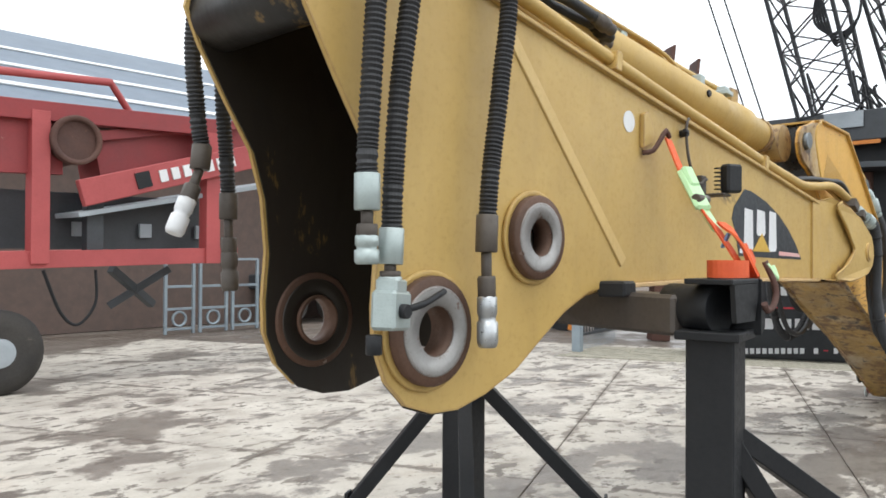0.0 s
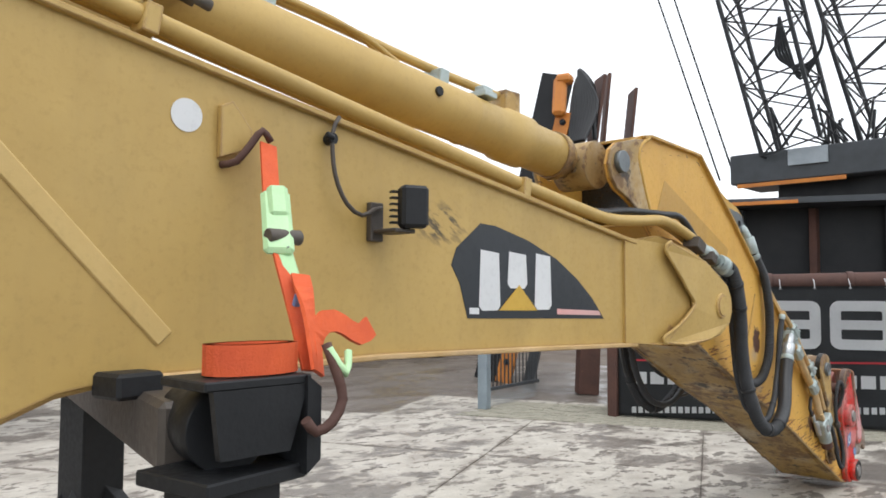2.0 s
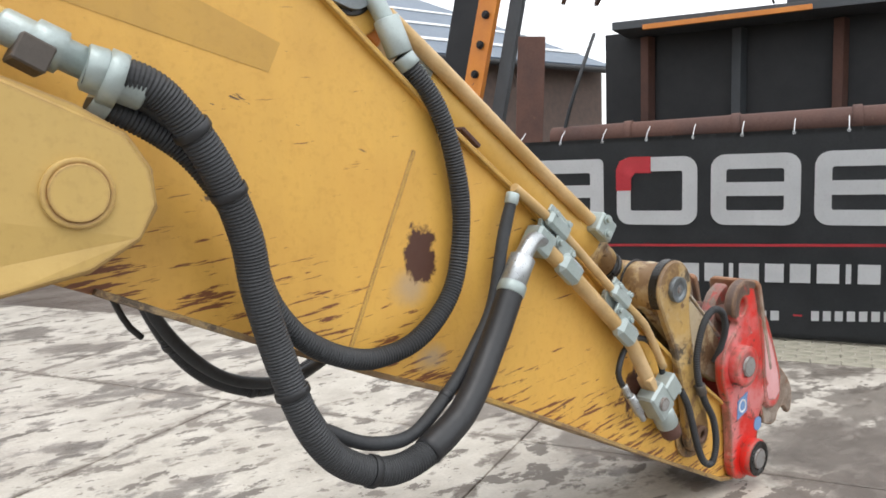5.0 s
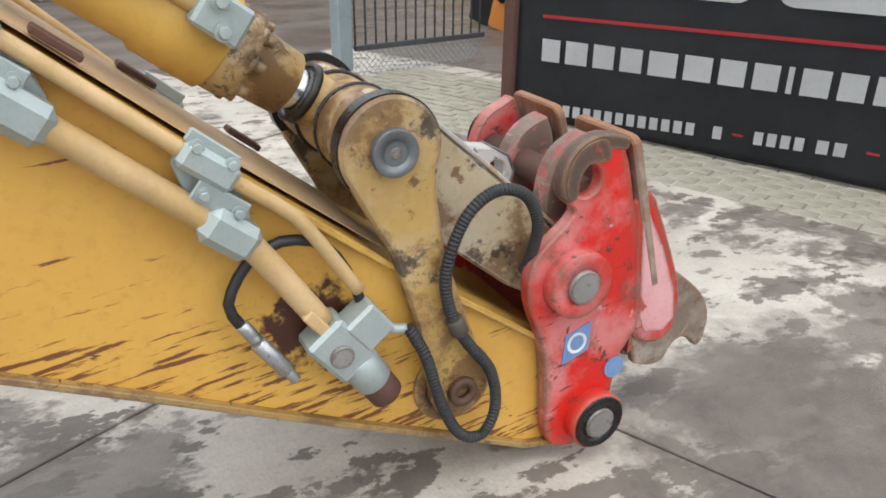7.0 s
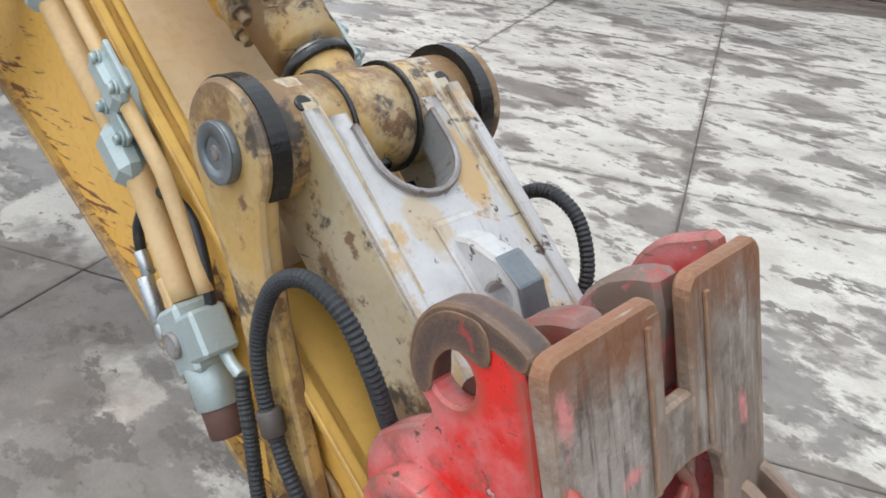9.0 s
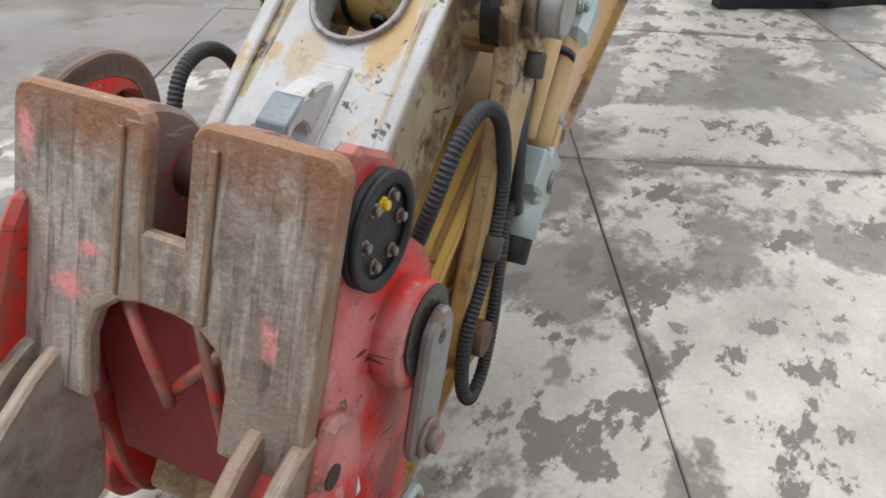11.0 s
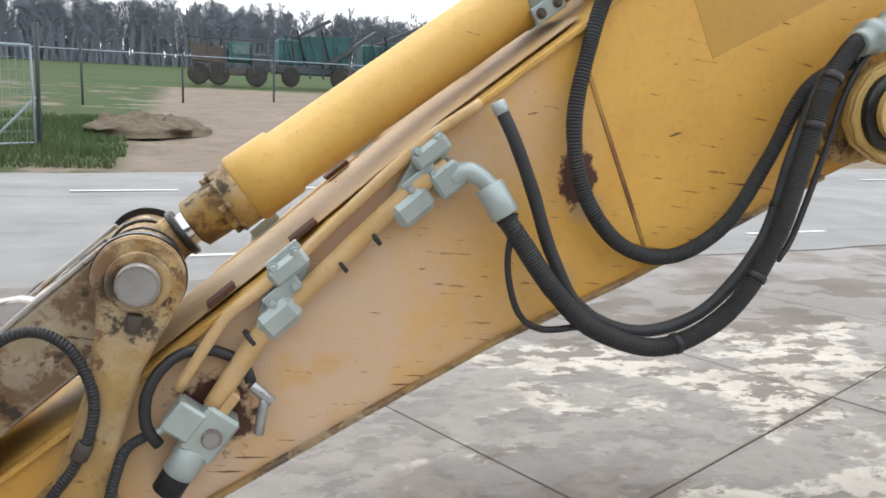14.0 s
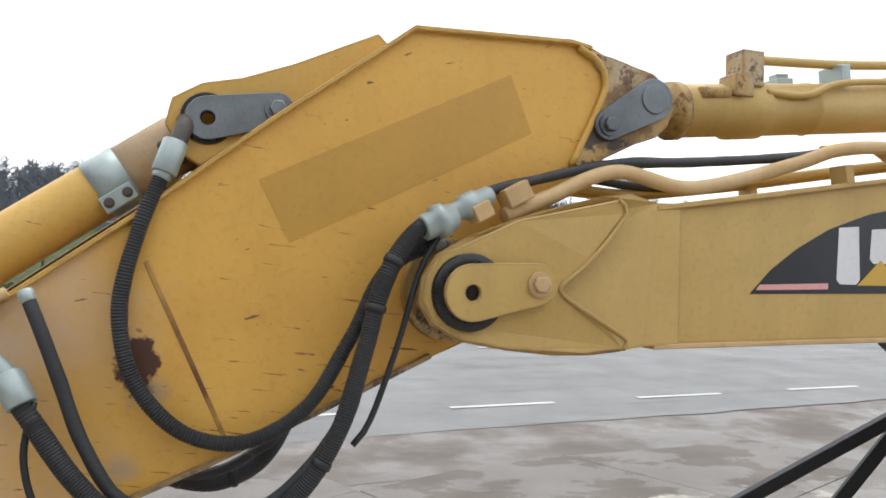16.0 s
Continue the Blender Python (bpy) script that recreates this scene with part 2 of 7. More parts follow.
LINKD = worn("dirty_link_web", (0.42, 0.31, 0.13), (0.44, 0.4, 0.33), (0.11, 0.06, 0.03), 0.45, 0.5, scale=1.3, scratch=(0.08, 0.05, 0.03), scratches=0.4, edge=(0.5, 0.46, 0.4), grime=0.3, extra=greasy_wear)
WELDR = worn("rusted_weld", (0.44, 0.25, 0.06), (0.14, 0.055, 0.025), (0.075, 0.028, 0.016), 0.5, 0.6, scale=4)
YELRUST = worn("rusty_yellow_patch", RUSTC, (0.11, 0.04, 0.02), (0.35, 0.3, 0.26), 0.3, 0.7)
DECALOLD = worn("old_label_patch", (0.54, 0.31, 0.055), (0.49, 0.275, 0.05), (0.16, 0.05, 0.025), 0.14, 0.4, bump=0.03, grime=0.15)
# lighter boom yellow; the weld's highlight is put into this colour
SEAMLIGHT = worn("highlit_weld_seam", (0.61, 0.43, 0.17), (0.54, 0.37, 0.13), (0.3, 0.18, 0.07), 0.08, 0.45)
BLACK = worn("black_steel", (0.012, 0.013, 0.015), (0.02, 0.021, 0.023), (0.04, 0.034, 0.03), 0.2, 0.5, spec=0.3)
# near-black with yellow-brown patches, for the inside of the fork
FORKBLACK = worn("fork_black", (0.012, 0.011, 0.01), (0.03, 0.022, 0.014), (0.2, 0.125, 0.04), 0.5, 0.45, scale=0.5, stretch=(1, 1, 0.35))
RUBBER = worn("hose_rubber", (0.02, 0.021, 0.023), (0.034, 0.035, 0.037), (0.08, 0.078, 0.074), 0.15, 0.55, scale=2, spec=0.4)
RUBBER2 = worn("dusty_hose_rubber", (0.045, 0.048, 0.052), (0.028, 0.029, 0.031), (0.1, 0.097, 0.09), 0.25, 0.6, scale=2, spec=0.4)
RUBDARK = worn("new_hose_rubber", (0.017, 0.018, 0.02), (0.022, 0.023, 0.026), None, 0, 0.45)
ZINC = worn("zinc_clamp", (0.42, 0.48, 0.47), (0.33, 0.39, 0.38), (0.16, 0.13, 0.1), 0.25, 0.4, metal=0.35, scale=3)
STEEL = worn("bright_steel", (0.5, 0.52, 0.53), (0.38, 0.4, 0.41), (0.2, 0.17, 0.14), 0.15, 0.32, metal=0.8, scale=3)
PINST = worn("pin_steel", (0.2, 0.22, 0.23), (0.13, 0.145, 0.155), (0.09, 0.07, 0.06), 0.2, 0.38, metal=0.6, scale=3)
CHROME = worn("chrome_rod", (0.7, 0.72, 0.74), (0.6, 0.63, 0.66), None, 0, 0.2, metal=1.0, bump=0.02)
BOSSRUST = worn("rusty_boss", (0.13, 0.07, 0.045), (0.08, 0.045, 0.03), (0.32, 0.26, 0.22), 0.35, 0.6, metal=0.3, scale=2)
BOSSF = worn("ground_boss_face", (0.35, 0.345, 0.335), (0.24, 0.235, 0.228), (0.14, 0.085, 0.06), 0.48, 0.42, metal=0.4, scale=2, edge=(0.13, 0.08, 0.06), edge_r=0.02)
RED = worn("red_paint", (0.66, 0.02, 0.013), (0.55, 0.02, 0.014), (0.6, 0.27, 0.26), 0.42, 0.34, scratch=(0.1, 0.035, 0.025), scratches=0.6, edge=(0.19, 0.115, 0.08), edge_r=0.045, scale=1.5, grime=0.3, extra=red_wear)
REDWORN = worn("scuffed_red_paint", (0.38, 0.026, 0.02), (0.34, 0.1, 0.095), (0.17, 0.115, 0.09), 0.85, 0.45, scale=1.5, edge=(0.22, 0.16, 0.125), edge_r=0.045, grime=0.4, scratch=(0.3, 0.24, 0.2), scratches=0.6, extra=red_wear)
BROWNST = worn("worn_brown_steel", (0.21, 0.15, 0.112), (0.33, 0.27, 0.22), (0.2, 0.085, 0.04), 0.3, 0.5, metal=0.2, scale=1.5, bump=0.5, scratch=(0.4, 0.35, 0.3), scratches=0.5, edge=(0.3, 0.17, 0.09), edge_r=0.025, extra=plate_wear, slant=50)
HOOKST = worn("greasy_brown_steel", (0.1, 0.06, 0.045), (0.06, 0.045, 0.038), (0.3, 0.05, 0.04), 0.4, 0.45, scale=2, bump=0.4, edge=(0.26, 0.15, 0.08), edge_r=0.02)
RUSTST = worn("rusty_steel", (0.11, 0.05, 0.035), (0.07, 0.035, 0.028), (0.17, 0.09, 0.05), 0.3, 0.75)
# grease black; also painted in for shade inside bores, holes, slots and recesses
GREASESHADE = worn("grease_and_shade_black", (0.008, 0.008, 0.008), (0.016, 0.014, 0.012), None, 0, 0.3)
BEAMST = worn("brown_beam_steel", (0.09, 0.075, 0.062), (0.055, 0.045, 0.038), (0.2, 0.17, 0.14), 0.3, 0.55)
STRAP = worn("orange_webbing", (0.75, 0.12, 0.03), (0.62, 0.09, 0.025), None, 0, 0.7, scale=4, bump=0.4)
GREENM = worn("pale_green_ratchet", (0.5, 0.75, 0.42), (0.42, 0.66, 0.36), (0.1, 0.12, 0.1), 0.25, 0.45, scale=4)
WHITE = worn("white_print", (0.72, 0.73, 0.74), (0.64, 0.65, 0.66), None, 0, 0.5, bump=0.03)
PINK = worn("faded_pink_print", (0.7, 0.35, 0.33), (0.66, 0.4, 0.38), None, 0, 0.5)
NAVY = worn("dark_decal", (0.012, 0.016, 0.022), (0.018, 0.022, 0.03), (0.1, 0.1, 0.1), 0.06, 0.4, bump=0.03)
RUBPINK = worn("rubbed_pink_paint", (0.72, 0.4, 0.41), (0.62, 0.27, 0.27), (0.42, 0.06, 0.05), 0.45, 0.4, scale=2, edge=(0.25, 0.15, 0.11), edge_r=0.02, scratch=(0.3, 0.2, 0.17), scratches=0.5)
GOLD = worn("gold_decal", (0.6, 0.38, 0.05), (0.55, 0.34, 0.05), None, 0, 0.45)
BLUE = worn("blue_decal", (0.12, 0.25, 0.5), (0.2, 0.32, 0.52), (0.55, 0.55, 0.58), 0.25, 0.45, scale=3)
BANNER = worn("dark_tarpaulin", (0.022, 0.025, 0.028), (0.034, 0.037, 0.041), (0.06, 0.062, 0.065), 0.15, 0.5, bump=0.2)
CRIM = worn("red_print", (0.62, 0.05, 0.07), (0.55, 0.05, 0.06), None, 0, 0.5)
GALV = worn("galvanised_steel", (0.3, 0.36, 0.4), (0.24, 0.29, 0.33), (0.2, 0.19, 0.18), 0.2, 0.5, metal=0.3)
DGREY = worn("dark_grey_paint", (0.055, 0.062, 0.07), (0.04, 0.045, 0.05), (0.09, 0.06, 0.045), 0.2, 0.55)
LGREY = worn("light_grey_panel", (0.36, 0.4, 0.43), (0.3, 0.34, 0.37), None, 0, 0.5)
ORANGE = worn("orange_paint", (0.6, 0.22, 0.03), (0.5, 0.17, 0.03), (0.12, 0.05, 0.03), 0.3, 0.5)
LEMON = worn("bright_yellow_paint", (0.75, 0.52, 0.03), (0.68, 0.45, 0.03), (0.2, 0.14, 0.05), 0.12, 0.45)
REDMACH = worn("dull_red_machine_paint", (0.28, 0.035, 0.038), (0.22, 0.035, 0.038), (0.3, 0.12, 0.1), 0.3, 0.55)
PINKMACH = worn("chalky_red_machine_paint", (0.4, 0.075, 0.075), (0.33, 0.06, 0.062), (0.24, 0.1, 0.08), 0.3, 0.55)
ROOF = worn("slate_blue_roof_sheet", (0.13, 0.17, 0.22), (0.1, 0.135, 0.18), (0.2, 0.24, 0.28), 0.2, 0.5)
BRICK = worn("dark_brick", (0.13, 0.09, 0.075), (0.1, 0.075, 0.065), (0.18, 0.14, 0.12), 0.3, 0.85, scale=3)
TYRE = worn("tyre_rubber", (0.025, 0.024, 0.023), (0.05, 0.045, 0.04), (0.1, 0.085, 0.07), 0.3, 0.8)
TEAL = worn("teal_paint", (0.022, 0.1, 0.1), (0.016, 0.06, 0.065), (0.1, 0.09, 0.07), 0.25, 0.6)
GLASS = worn("dark_glass", (0.05, 0.09, 0.09), (0.08, 0.14, 0.14), None, 0, 0.1, bump=0)


# ---- mesh helpers ----
def merge(*bms):
    a = bms[0]
    for b in bms[1:]:
        me = bpy.data.meshes.new("tmp")
        b.to_mesh(me)
        b.free()
        a.from_mesh(me)
        bpy.data.meshes.remove(me)
    return a


def bevelled(bm, w=0.004, seg=1):
    es = [e for e in bm.edges if len(e.link_faces) == 2 and e.calc_face_angle(0) > 0.6]
    bmesh.ops.bevel(bm, geom=es, offset=w, segments=seg, affect="EDGES", clamp_overlap=True)
    return bm


def circle(cx, cz, r, n=24):
    return [(cx + r * math.cos(2 * math.pi * k / n), cz + r * math.sin(2 * math.pi * k / n)) for k in range(n)]


def rounded(pts, times_cut=1):
    """Corners cut off an outline, to round it."""
    for _ in range(times_cut):
        out = []
        for (ax, az), (bx, bz) in zip(pts, pts[1:] + pts[:1]):
            out += [(0.78 * ax + 0.22 * bx, 0.78 * az + 0.22 * bz), (0.22 * ax + 0.78 * bx, 0.22 * az + 0.78 * bz)]
        pts = out
    return pts


def prism(pts, y0, y1, holes=(), bevel=0.0):
    """A plate with the outline pts in x and z, from y0 to y1, with round holes (x, z, radius)."""
    bm = bmesh.new()
    loops = [pts] + [circle(*h) for h in holes]
    for k, loop in enumerate(loops):
        vs = [bm.verts.new((x, y0, z)) for x, z in loop]
        if not holes:
            bm.faces.new(vs)
        else:
            for a, b in zip(vs, vs[1:] + vs[:1]):
                bm.edges.new((a, b))
    if holes:
        bmesh.ops.triangle_fill(bm, use_beauty=True, use_dissolve=False, edges=bm.edges[:])
    r = bmesh.ops.extrude_face_region(bm, geom=bm.faces[:])
    bmesh.ops.translate(bm, vec=(0, y1 - y0, 0), verts=[v for v in r["geom"] if isinstance(v, bmesh.types.BMVert)])
    bmesh.ops.recalc_face_normals(bm, faces=bm.faces)
    if bevel:
        bevelled(bm, bevel)
    return bm


def strip(path, thick, y0, y1, bevel=0.0):
    """A bent plate along a line in x and z, thick towards its left, from y0 to y1."""
    out = []
    for k, (x, z) in enumerate(path):
        a, b = path[max(k - 1, 0)], path[min(k + 1, len(path) - 1)]
        d = math.hypot(b[0] - a[0], b[1] - a[1])
        out.append((x - (b[1] - a[1]) / d * thick, z + (b[0] - a[0]) / d * thick))
    bm = bmesh.new()
    rows = []
    for p, q in zip(path, out):
        rows.append([bm.verts.new(c) for c in ((p[0], y0, p[1]), (p[0], y1, p[1]), (q[0], y1, q[1]), (q[0], y0, q[1]))])
    for r, s in zip(rows, rows[1:]):
        for k in range(4):
            bm.faces.new((r[k], r[(k + 1) % 4], s[(k + 1) % 4], s[k]))
    bm.faces.new(rows[0]), bm.faces.new(rows[-1])
    bmesh.ops.recalc_face_normals(bm, faces=bm.faces)
    if bevel:
        bevelled(bm, bevel)
    return bm


def frame_of(d):
    d = Vector(d).normalized()
    return d.to_track_quat("Z", "Y").to_matrix()


def turned(p0, p1, profile, n=24):
    """A body turned about the line from p0 to p1: profile rows of (share of the length, radius)."""
    p0, p1 = Vector(p0), Vector(p1)
    m = frame_of(p1 - p0)
    bm = bmesh.new()
    rings = []
    for s, r in profile:
        c = p0.lerp(p1, s)
        rings.append([bm.verts.new(c + m @ Vector((r * math.cos(2 * math.pi * k / n), r * math.sin(2 * math.pi * k / n), 0))) for k in range(n)])
    for a, b in zip(rings, rings[1:]):
        for k in range(n):
            f = bm.faces.new((a[k], a[(k + 1) % n], b[(k + 1) % n], b[k]))
            f.smooth = True
    closed = profile[0] == profile[-1]
    for ring in () if closed else (rings[0], rings[-1]):
        if (ring[0].co - ring[n // 2].co).length > 1e-4:
            bm.faces.new(ring)
    if closed:
        bmesh.ops.remove_doubles(bm, verts=bm.verts[:], dist=1e-5)
    bmesh.ops.recalc_face_normals(bm, faces=bm.faces)
    return bm


def rod(p0, p1, r, n=16, edge=0.003):
    ln = max((Vector(p1) - Vector(p0)).length, 1e-4)
    e = min(edge / ln, 0.3)
    return turned(p0, p1, [(0, max(r - edge, r * 0.5)), (e, r), (1 - e, r), (1, max(r - edge, r * 0.5))], n)


def collar(p0, p1, ro, ri, n=32):
    return turned(p0, p1, [(0, ri), (0, ro * 0.96), (0.08, ro), (0.92, ro), (1, ro * 0.96), (1, ri), (0, ri)], n)


def smooth_line(pts, step):
    """Points every step along a rounded line through pts."""
    pts = [Vector(p) for p in pts]
    ext = [2 * pts[0] - pts[1]] + pts + [2 * pts[-1] - pts[-2]]
    dense = []
    for k in range(1, len(ext) - 2):
        a, b, c, d = ext[k - 1 : k + 3]
        n = max(2, int((c - b).length / step))
        for j in range(n):
            t = j / n
            dense.append(0.5 * (2 * b + (c - a) * t + (2 * a - 5 * b + 4 * c - d) * t**2 + (3 * b - a - 3 * c + d) * t**3))
    return dense + [pts[-1]]


def tube(pts, r, n=12, step=0.03, ribs=0.0, straight=False, wobble=0.0):
    """A round tube along pts; ribs: depth of a hose's rings."""
    line = [Vector(p) for p in pts] if straight else smooth_line(pts, step)
    bm = bmesh.new()
    up = None
    rings = []
    for k, p in enumerate(line):
        d = (line[min(k + 1, len(line) - 1)] - line[max(k - 1, 0)]).normalized()
        if up is None:
            up = d.orthogonal().normalized()
        up = (up - d * up.dot(d)).normalized()
        side = d.cross(up)
        rr = r - (ribs if k % 2 else 0) + wobble * noise.noise(p * 9)
        rings.append([bm.verts.new(p + rr * (math.cos(2 * math.pi * j / n) * up + math.sin(2 * math.pi * j / n) * side)) for j in range(n)])
    for a, b in zip(rings, rings[1:]):
        for j in range(n):
            f = bm.faces.new((a[j], a[(j + 1) % n], b[(j + 1) % n], b[j]))
            f.smooth = not ribs
    bm.faces.new(rings[0]), bm.faces.new(rings[-1])
    bmesh.ops.recalc_face_normals(bm, faces=bm.faces)
    return bm


def box(c, size, turn=(0, 0, 0), bevel=0.004):
    bm = bmesh.new()
    bmesh.ops.create_cube(bm, size=1, matrix=pose(*c, *turn) @ Matrix.Diagonal((*size, 1)))
    return bevelled(bm, bevel) if bevel else bm


def beam(p0, p1, w, h, bevel=0.004):
    """A square bar from p0 to p1."""
    p0, p1 = Vector(p0), Vector(p1)
    d = p1 - p0
    m = Matrix.Translation((p0 + p1) / 2) @ d.to_track_quat("X", "Z").to_matrix().to_4x4() @ Matrix.Diagonal((d.length, w, h, 1))
    bm = bmesh.new()
    bmesh.ops.create_cube(bm, size=1, matrix=m)
    return bevelled(bm, bevel) if bevel else bm


def bolt(p, axis, r, h):
    p, a = Vector(p), Vector(axis).normalized()
    return merge(turned(p, p + a * h * 0.35, [(0, r * 1.5), (1, r * 1.5)], 16), turned(p + a * h * 0.35, p + a * h, [(0, r), (0.9, r), (1, r * 0.85)], 6))


def hull(a, ra, b, rb, n=12):
    """Outline round two circles in x and z."""
    ax, az = a
    bx, bz = b
    d = math.hypot(bx - ax, bz - az)
    base = math.atan2(bz - az, bx - ax)
    off = math.acos((ra - rb) / d)
    out = [(ax + ra * math.cos(base + off + k * (2 * math.pi - 2 * off) / n), az + ra * math.sin(base + off + k * (2 * math.pi - 2 * off) / n)) for k in range(n + 1)]
    return out + [(bx + rb * math.cos(base - off + k * 2 * off / n), bz + rb * math.sin(base - off + k * 2 * off / n)) for k in range(n + 1)]


def thing(name, at, label, category, group="", kind=""):
    ob = tagged(new(name), label, category, group, kind)
    ob.location = at
    ob.empty_display_size = 0.1
    return ob


def part(name, bm, material, parent=None, label=""):
    me = bpy.data.meshes.new(name)
    bm.to_mesh(me)
    bm.free()
    me.materials.append(material)
    ob = new(name, me)
    if parent is not None:
        ob.parent = parent
        if parent.type == "EMPTY":
            ob.matrix_parent_inverse = Matrix.Translation(parent.location).inverted()
    if label:
        ob["label"] = label
    return ob


def single(name, bm, material, label, category, group="", kind=""):
    return tagged(part(name, bm, material), label, category, group, kind)


# ---- the boom ----
FOOT = [(-5.24, 2.56), (-5.26, 2.44), (-5.21, 2.32), (-5.1, 2.13), (-5.0, 1.97), (-4.95, 1.8), (-4.93, 1.6), (-4.945, 1.42), (-4.94, 1.3), (-4.89, 1.18), (-4.8, 1.09), (-4.68, 1.05), (-4.55, 1.045), (-4.4, 1.08), (-4.22, 1.15), (-4.05, 1.26), (-3.89, 1.36), (-3.72, 1.43), (-3.52, 1.462)]
TOPLINE = [(-0.78, 1.985), (-1.3, 2.065), (-1.77, 2.14), (-2.33, 2.225), (-3.18, 2.355), (-3.8, 2.455), (-4.31, 2.54), (-4.75, 2.62), (-5.1, 2.62), (-5.24, 2.56)]
LOWLINE = [(-3.52, 1.462), (-2.6, 1.475), (-1.6, 1.458), (-0.78, 1.44)]
CHEEK = FOOT + LOWLINE[1:] + TOPLINE[:-1]
PIN1, PIN2 = (-4.71, 1.335), (-4.125, 1.66)
STICKPIN = (0.035, 1.634)

boom = thing("excavator_boom", (-3.4, 0, 1.47), "mustard yellow steel excavator boom resting on black trestle", "excavator boom")
for s, nm in ((-1, "near"), (1, "far")):
    part("side_plate", prism(CHEEK, s * 0.3, s * 0.32, [(*PIN1, 0.085), (*PIN2, 0.075)]), YELBOOM, boom)
    y0, y1 = s * 0.322, (-0.37 if s < 0 else 0.335)
    for (x, z), ro, ri in ((PIN1, 0.185, 0.085), (PIN2, 0.165, 0.075)):
        boss = part("pin_boss", collar((x, s * 0.28, z), (x, y1, z), ro, ri), BOSSRUST, boom, "rusty brown pin boss")
        part("bearing_face", collar((x, y1 - 0.004, z), (x, y1 + 0.012, z), ro * 0.82, ri), BOSSF, boss, "ground bare steel face")
        part("weld_ring", collar((x, s * 0.322, z), (x, s * 0.337, z), ro + 0.02, ro - 0.01), YELBOOM, boss)
        depth = 0.265
        part("bore", collar((x, s * depth, z), (x, y1 + 0.006, z), ri + 0.012, ri - 0.002), BOSSRUST, boss, "dark bore")
        if x > -4.4:
            # black disc stands in for the shade deep in the bore
            part("bore_end", rod((x, s * 0.27, z), (x, s * 0.28, z), ri + 0.004, 24), GREASESHADE, boss)
    # black inner faces of the fork
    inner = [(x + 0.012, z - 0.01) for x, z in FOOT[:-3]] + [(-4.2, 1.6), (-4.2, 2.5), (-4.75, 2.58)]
    part("fork_inner_face", prism(inner, s * 0.292, s * 0.299, [(*PIN1, 0.085)]), FORKBLACK, boom, "black inner face with yellow-brown patches")
    part("inner_boss", collar((PIN1[0], s * 0.278, PIN1[1]), (PIN1[0], s * 0.291, PIN1[1]), 0.16, 0.085), FORKBLACK, boom)
part("top_plate", strip(TOPLINE, 0.022, -0.345, 0.345, 0.004), YELBOOM, boom)
part("bottom_plate", strip(LOWLINE[::-1], 0.02, -0.345, 0.345, 0.004), YELPALE, boom, "pale edge of bottom flange")
part("belly_plate", strip(FOOT[:14:-1], 0.016, -0.3, 0.3), YELBOOM, boom)
part("web_plate", prism([(-4.22, 1.2), (-4.2, 1.2), (-4.2, 2.52), (-4.22, 2.52)], -0.298, 0.298), FORKBLACK, boom)
part("cross_tube", rod((-5.13, -0.3, 2.42), (-5.13, 0.3, 2.42), 0.115, 28), FORKBLACK, boom, "black cross tube of the fork")
# welded seam across the near side, its highlight painted as paler yellow
for s in (-1, 1):
    part("weld_seam", beam((-4.29, s * 0.322, 2.46), (-3.43, s * 0.322, 1.56), 0.012, 0.06, 0.005), SEAMLIGHT, boom)


def flared(bm, s):
    for v in bm.verts:
        k = min(max((v.co.x + 0.86) / 0.42, 0), 1)
        v.co.y += s * 0.09 * k * k * (3 - 2 * k)
    bmesh.ops.recalc_face_normals(bm, faces=bm.faces)
    return bm


WING = [(-0.9, 1.44), (-0.72, 1.435), (-0.6, 1.42), (-0.45, 1.41), (-0.3, 1.41), (-0.12, 1.43), (0.05, 1.46), (0.16, 1.52), (0.205, 1.59), (0.2, 1.68), (0.15, 1.76), (0.05, 1.82), (-0.15, 1.9), (-0.35, 1.96), (-0.5, 2.0), (-0.64, 2.02), (-0.78, 1.995), (-0.9, 2.0)]
RIDGE = [(-0.56, 1.99), (-0.6, 1.94), (-0.44, 1.76), (-0.33, 1.67), (-0.33, 1.63), (-0.5, 1.53), (-0.62, 1.465), (-0.6, 1.43)]
for s in (-1, 1):
    wing = part("yoke_plate", flared(prism(WING, s * 0.31, s * 0.335), s), YELBOOM, boom)
    part("yoke_doubler", flared(prism(RIDGE + [(-0.42, 1.415), (-0.12, 1.434), (0.05, 1.465), (0.16, 1.525), (0.2, 1.6), (0.19, 1.68), (0.14, 1.76), (-0.15, 1.895)], s * 0.335, s * 0.352, bevel=0.006), s), YELBOOM, wing)
    ridge = flared(tube([(x, s * 0.353, z) for x, z in RIDGE], 0.009, 8), s)
    part("weld_bead", ridge, YELBOOM, wing)
    x, z = STICKPIN
    if s < 0:
        part("pin_cap", merge(rod((x, -0.43, z), (x, -0.462, z), 0.062, 24), collar((x, -0.43, z), (x, -0.455, z), 0.075, 0.06)), YELBOOM, wing, "yellow round pin cap")
    else:
        part("pin_seal", collar((x, 0.42, z), (x, 0.47, z), 0.135, 0.05), GREASESHADE, wing, "black greasy pin seal")
        keep = part("keeper_plate", prism(hull((x, z), 0.1, (-0.21, 1.668), 0.075), 0.47, 0.492, [(x, z, 0.028)], bevel=0.005), YELBOOM, wing)
        part("bolt", bolt((-0.21, 0.492, 1.668), (0, 1, 0), 0.03, 0.035), YELPALE, keep)
        part("pin_hole", rod((x, 0.46, z), (x, 0.474, z), 0.03), GREASESHADE, keep)
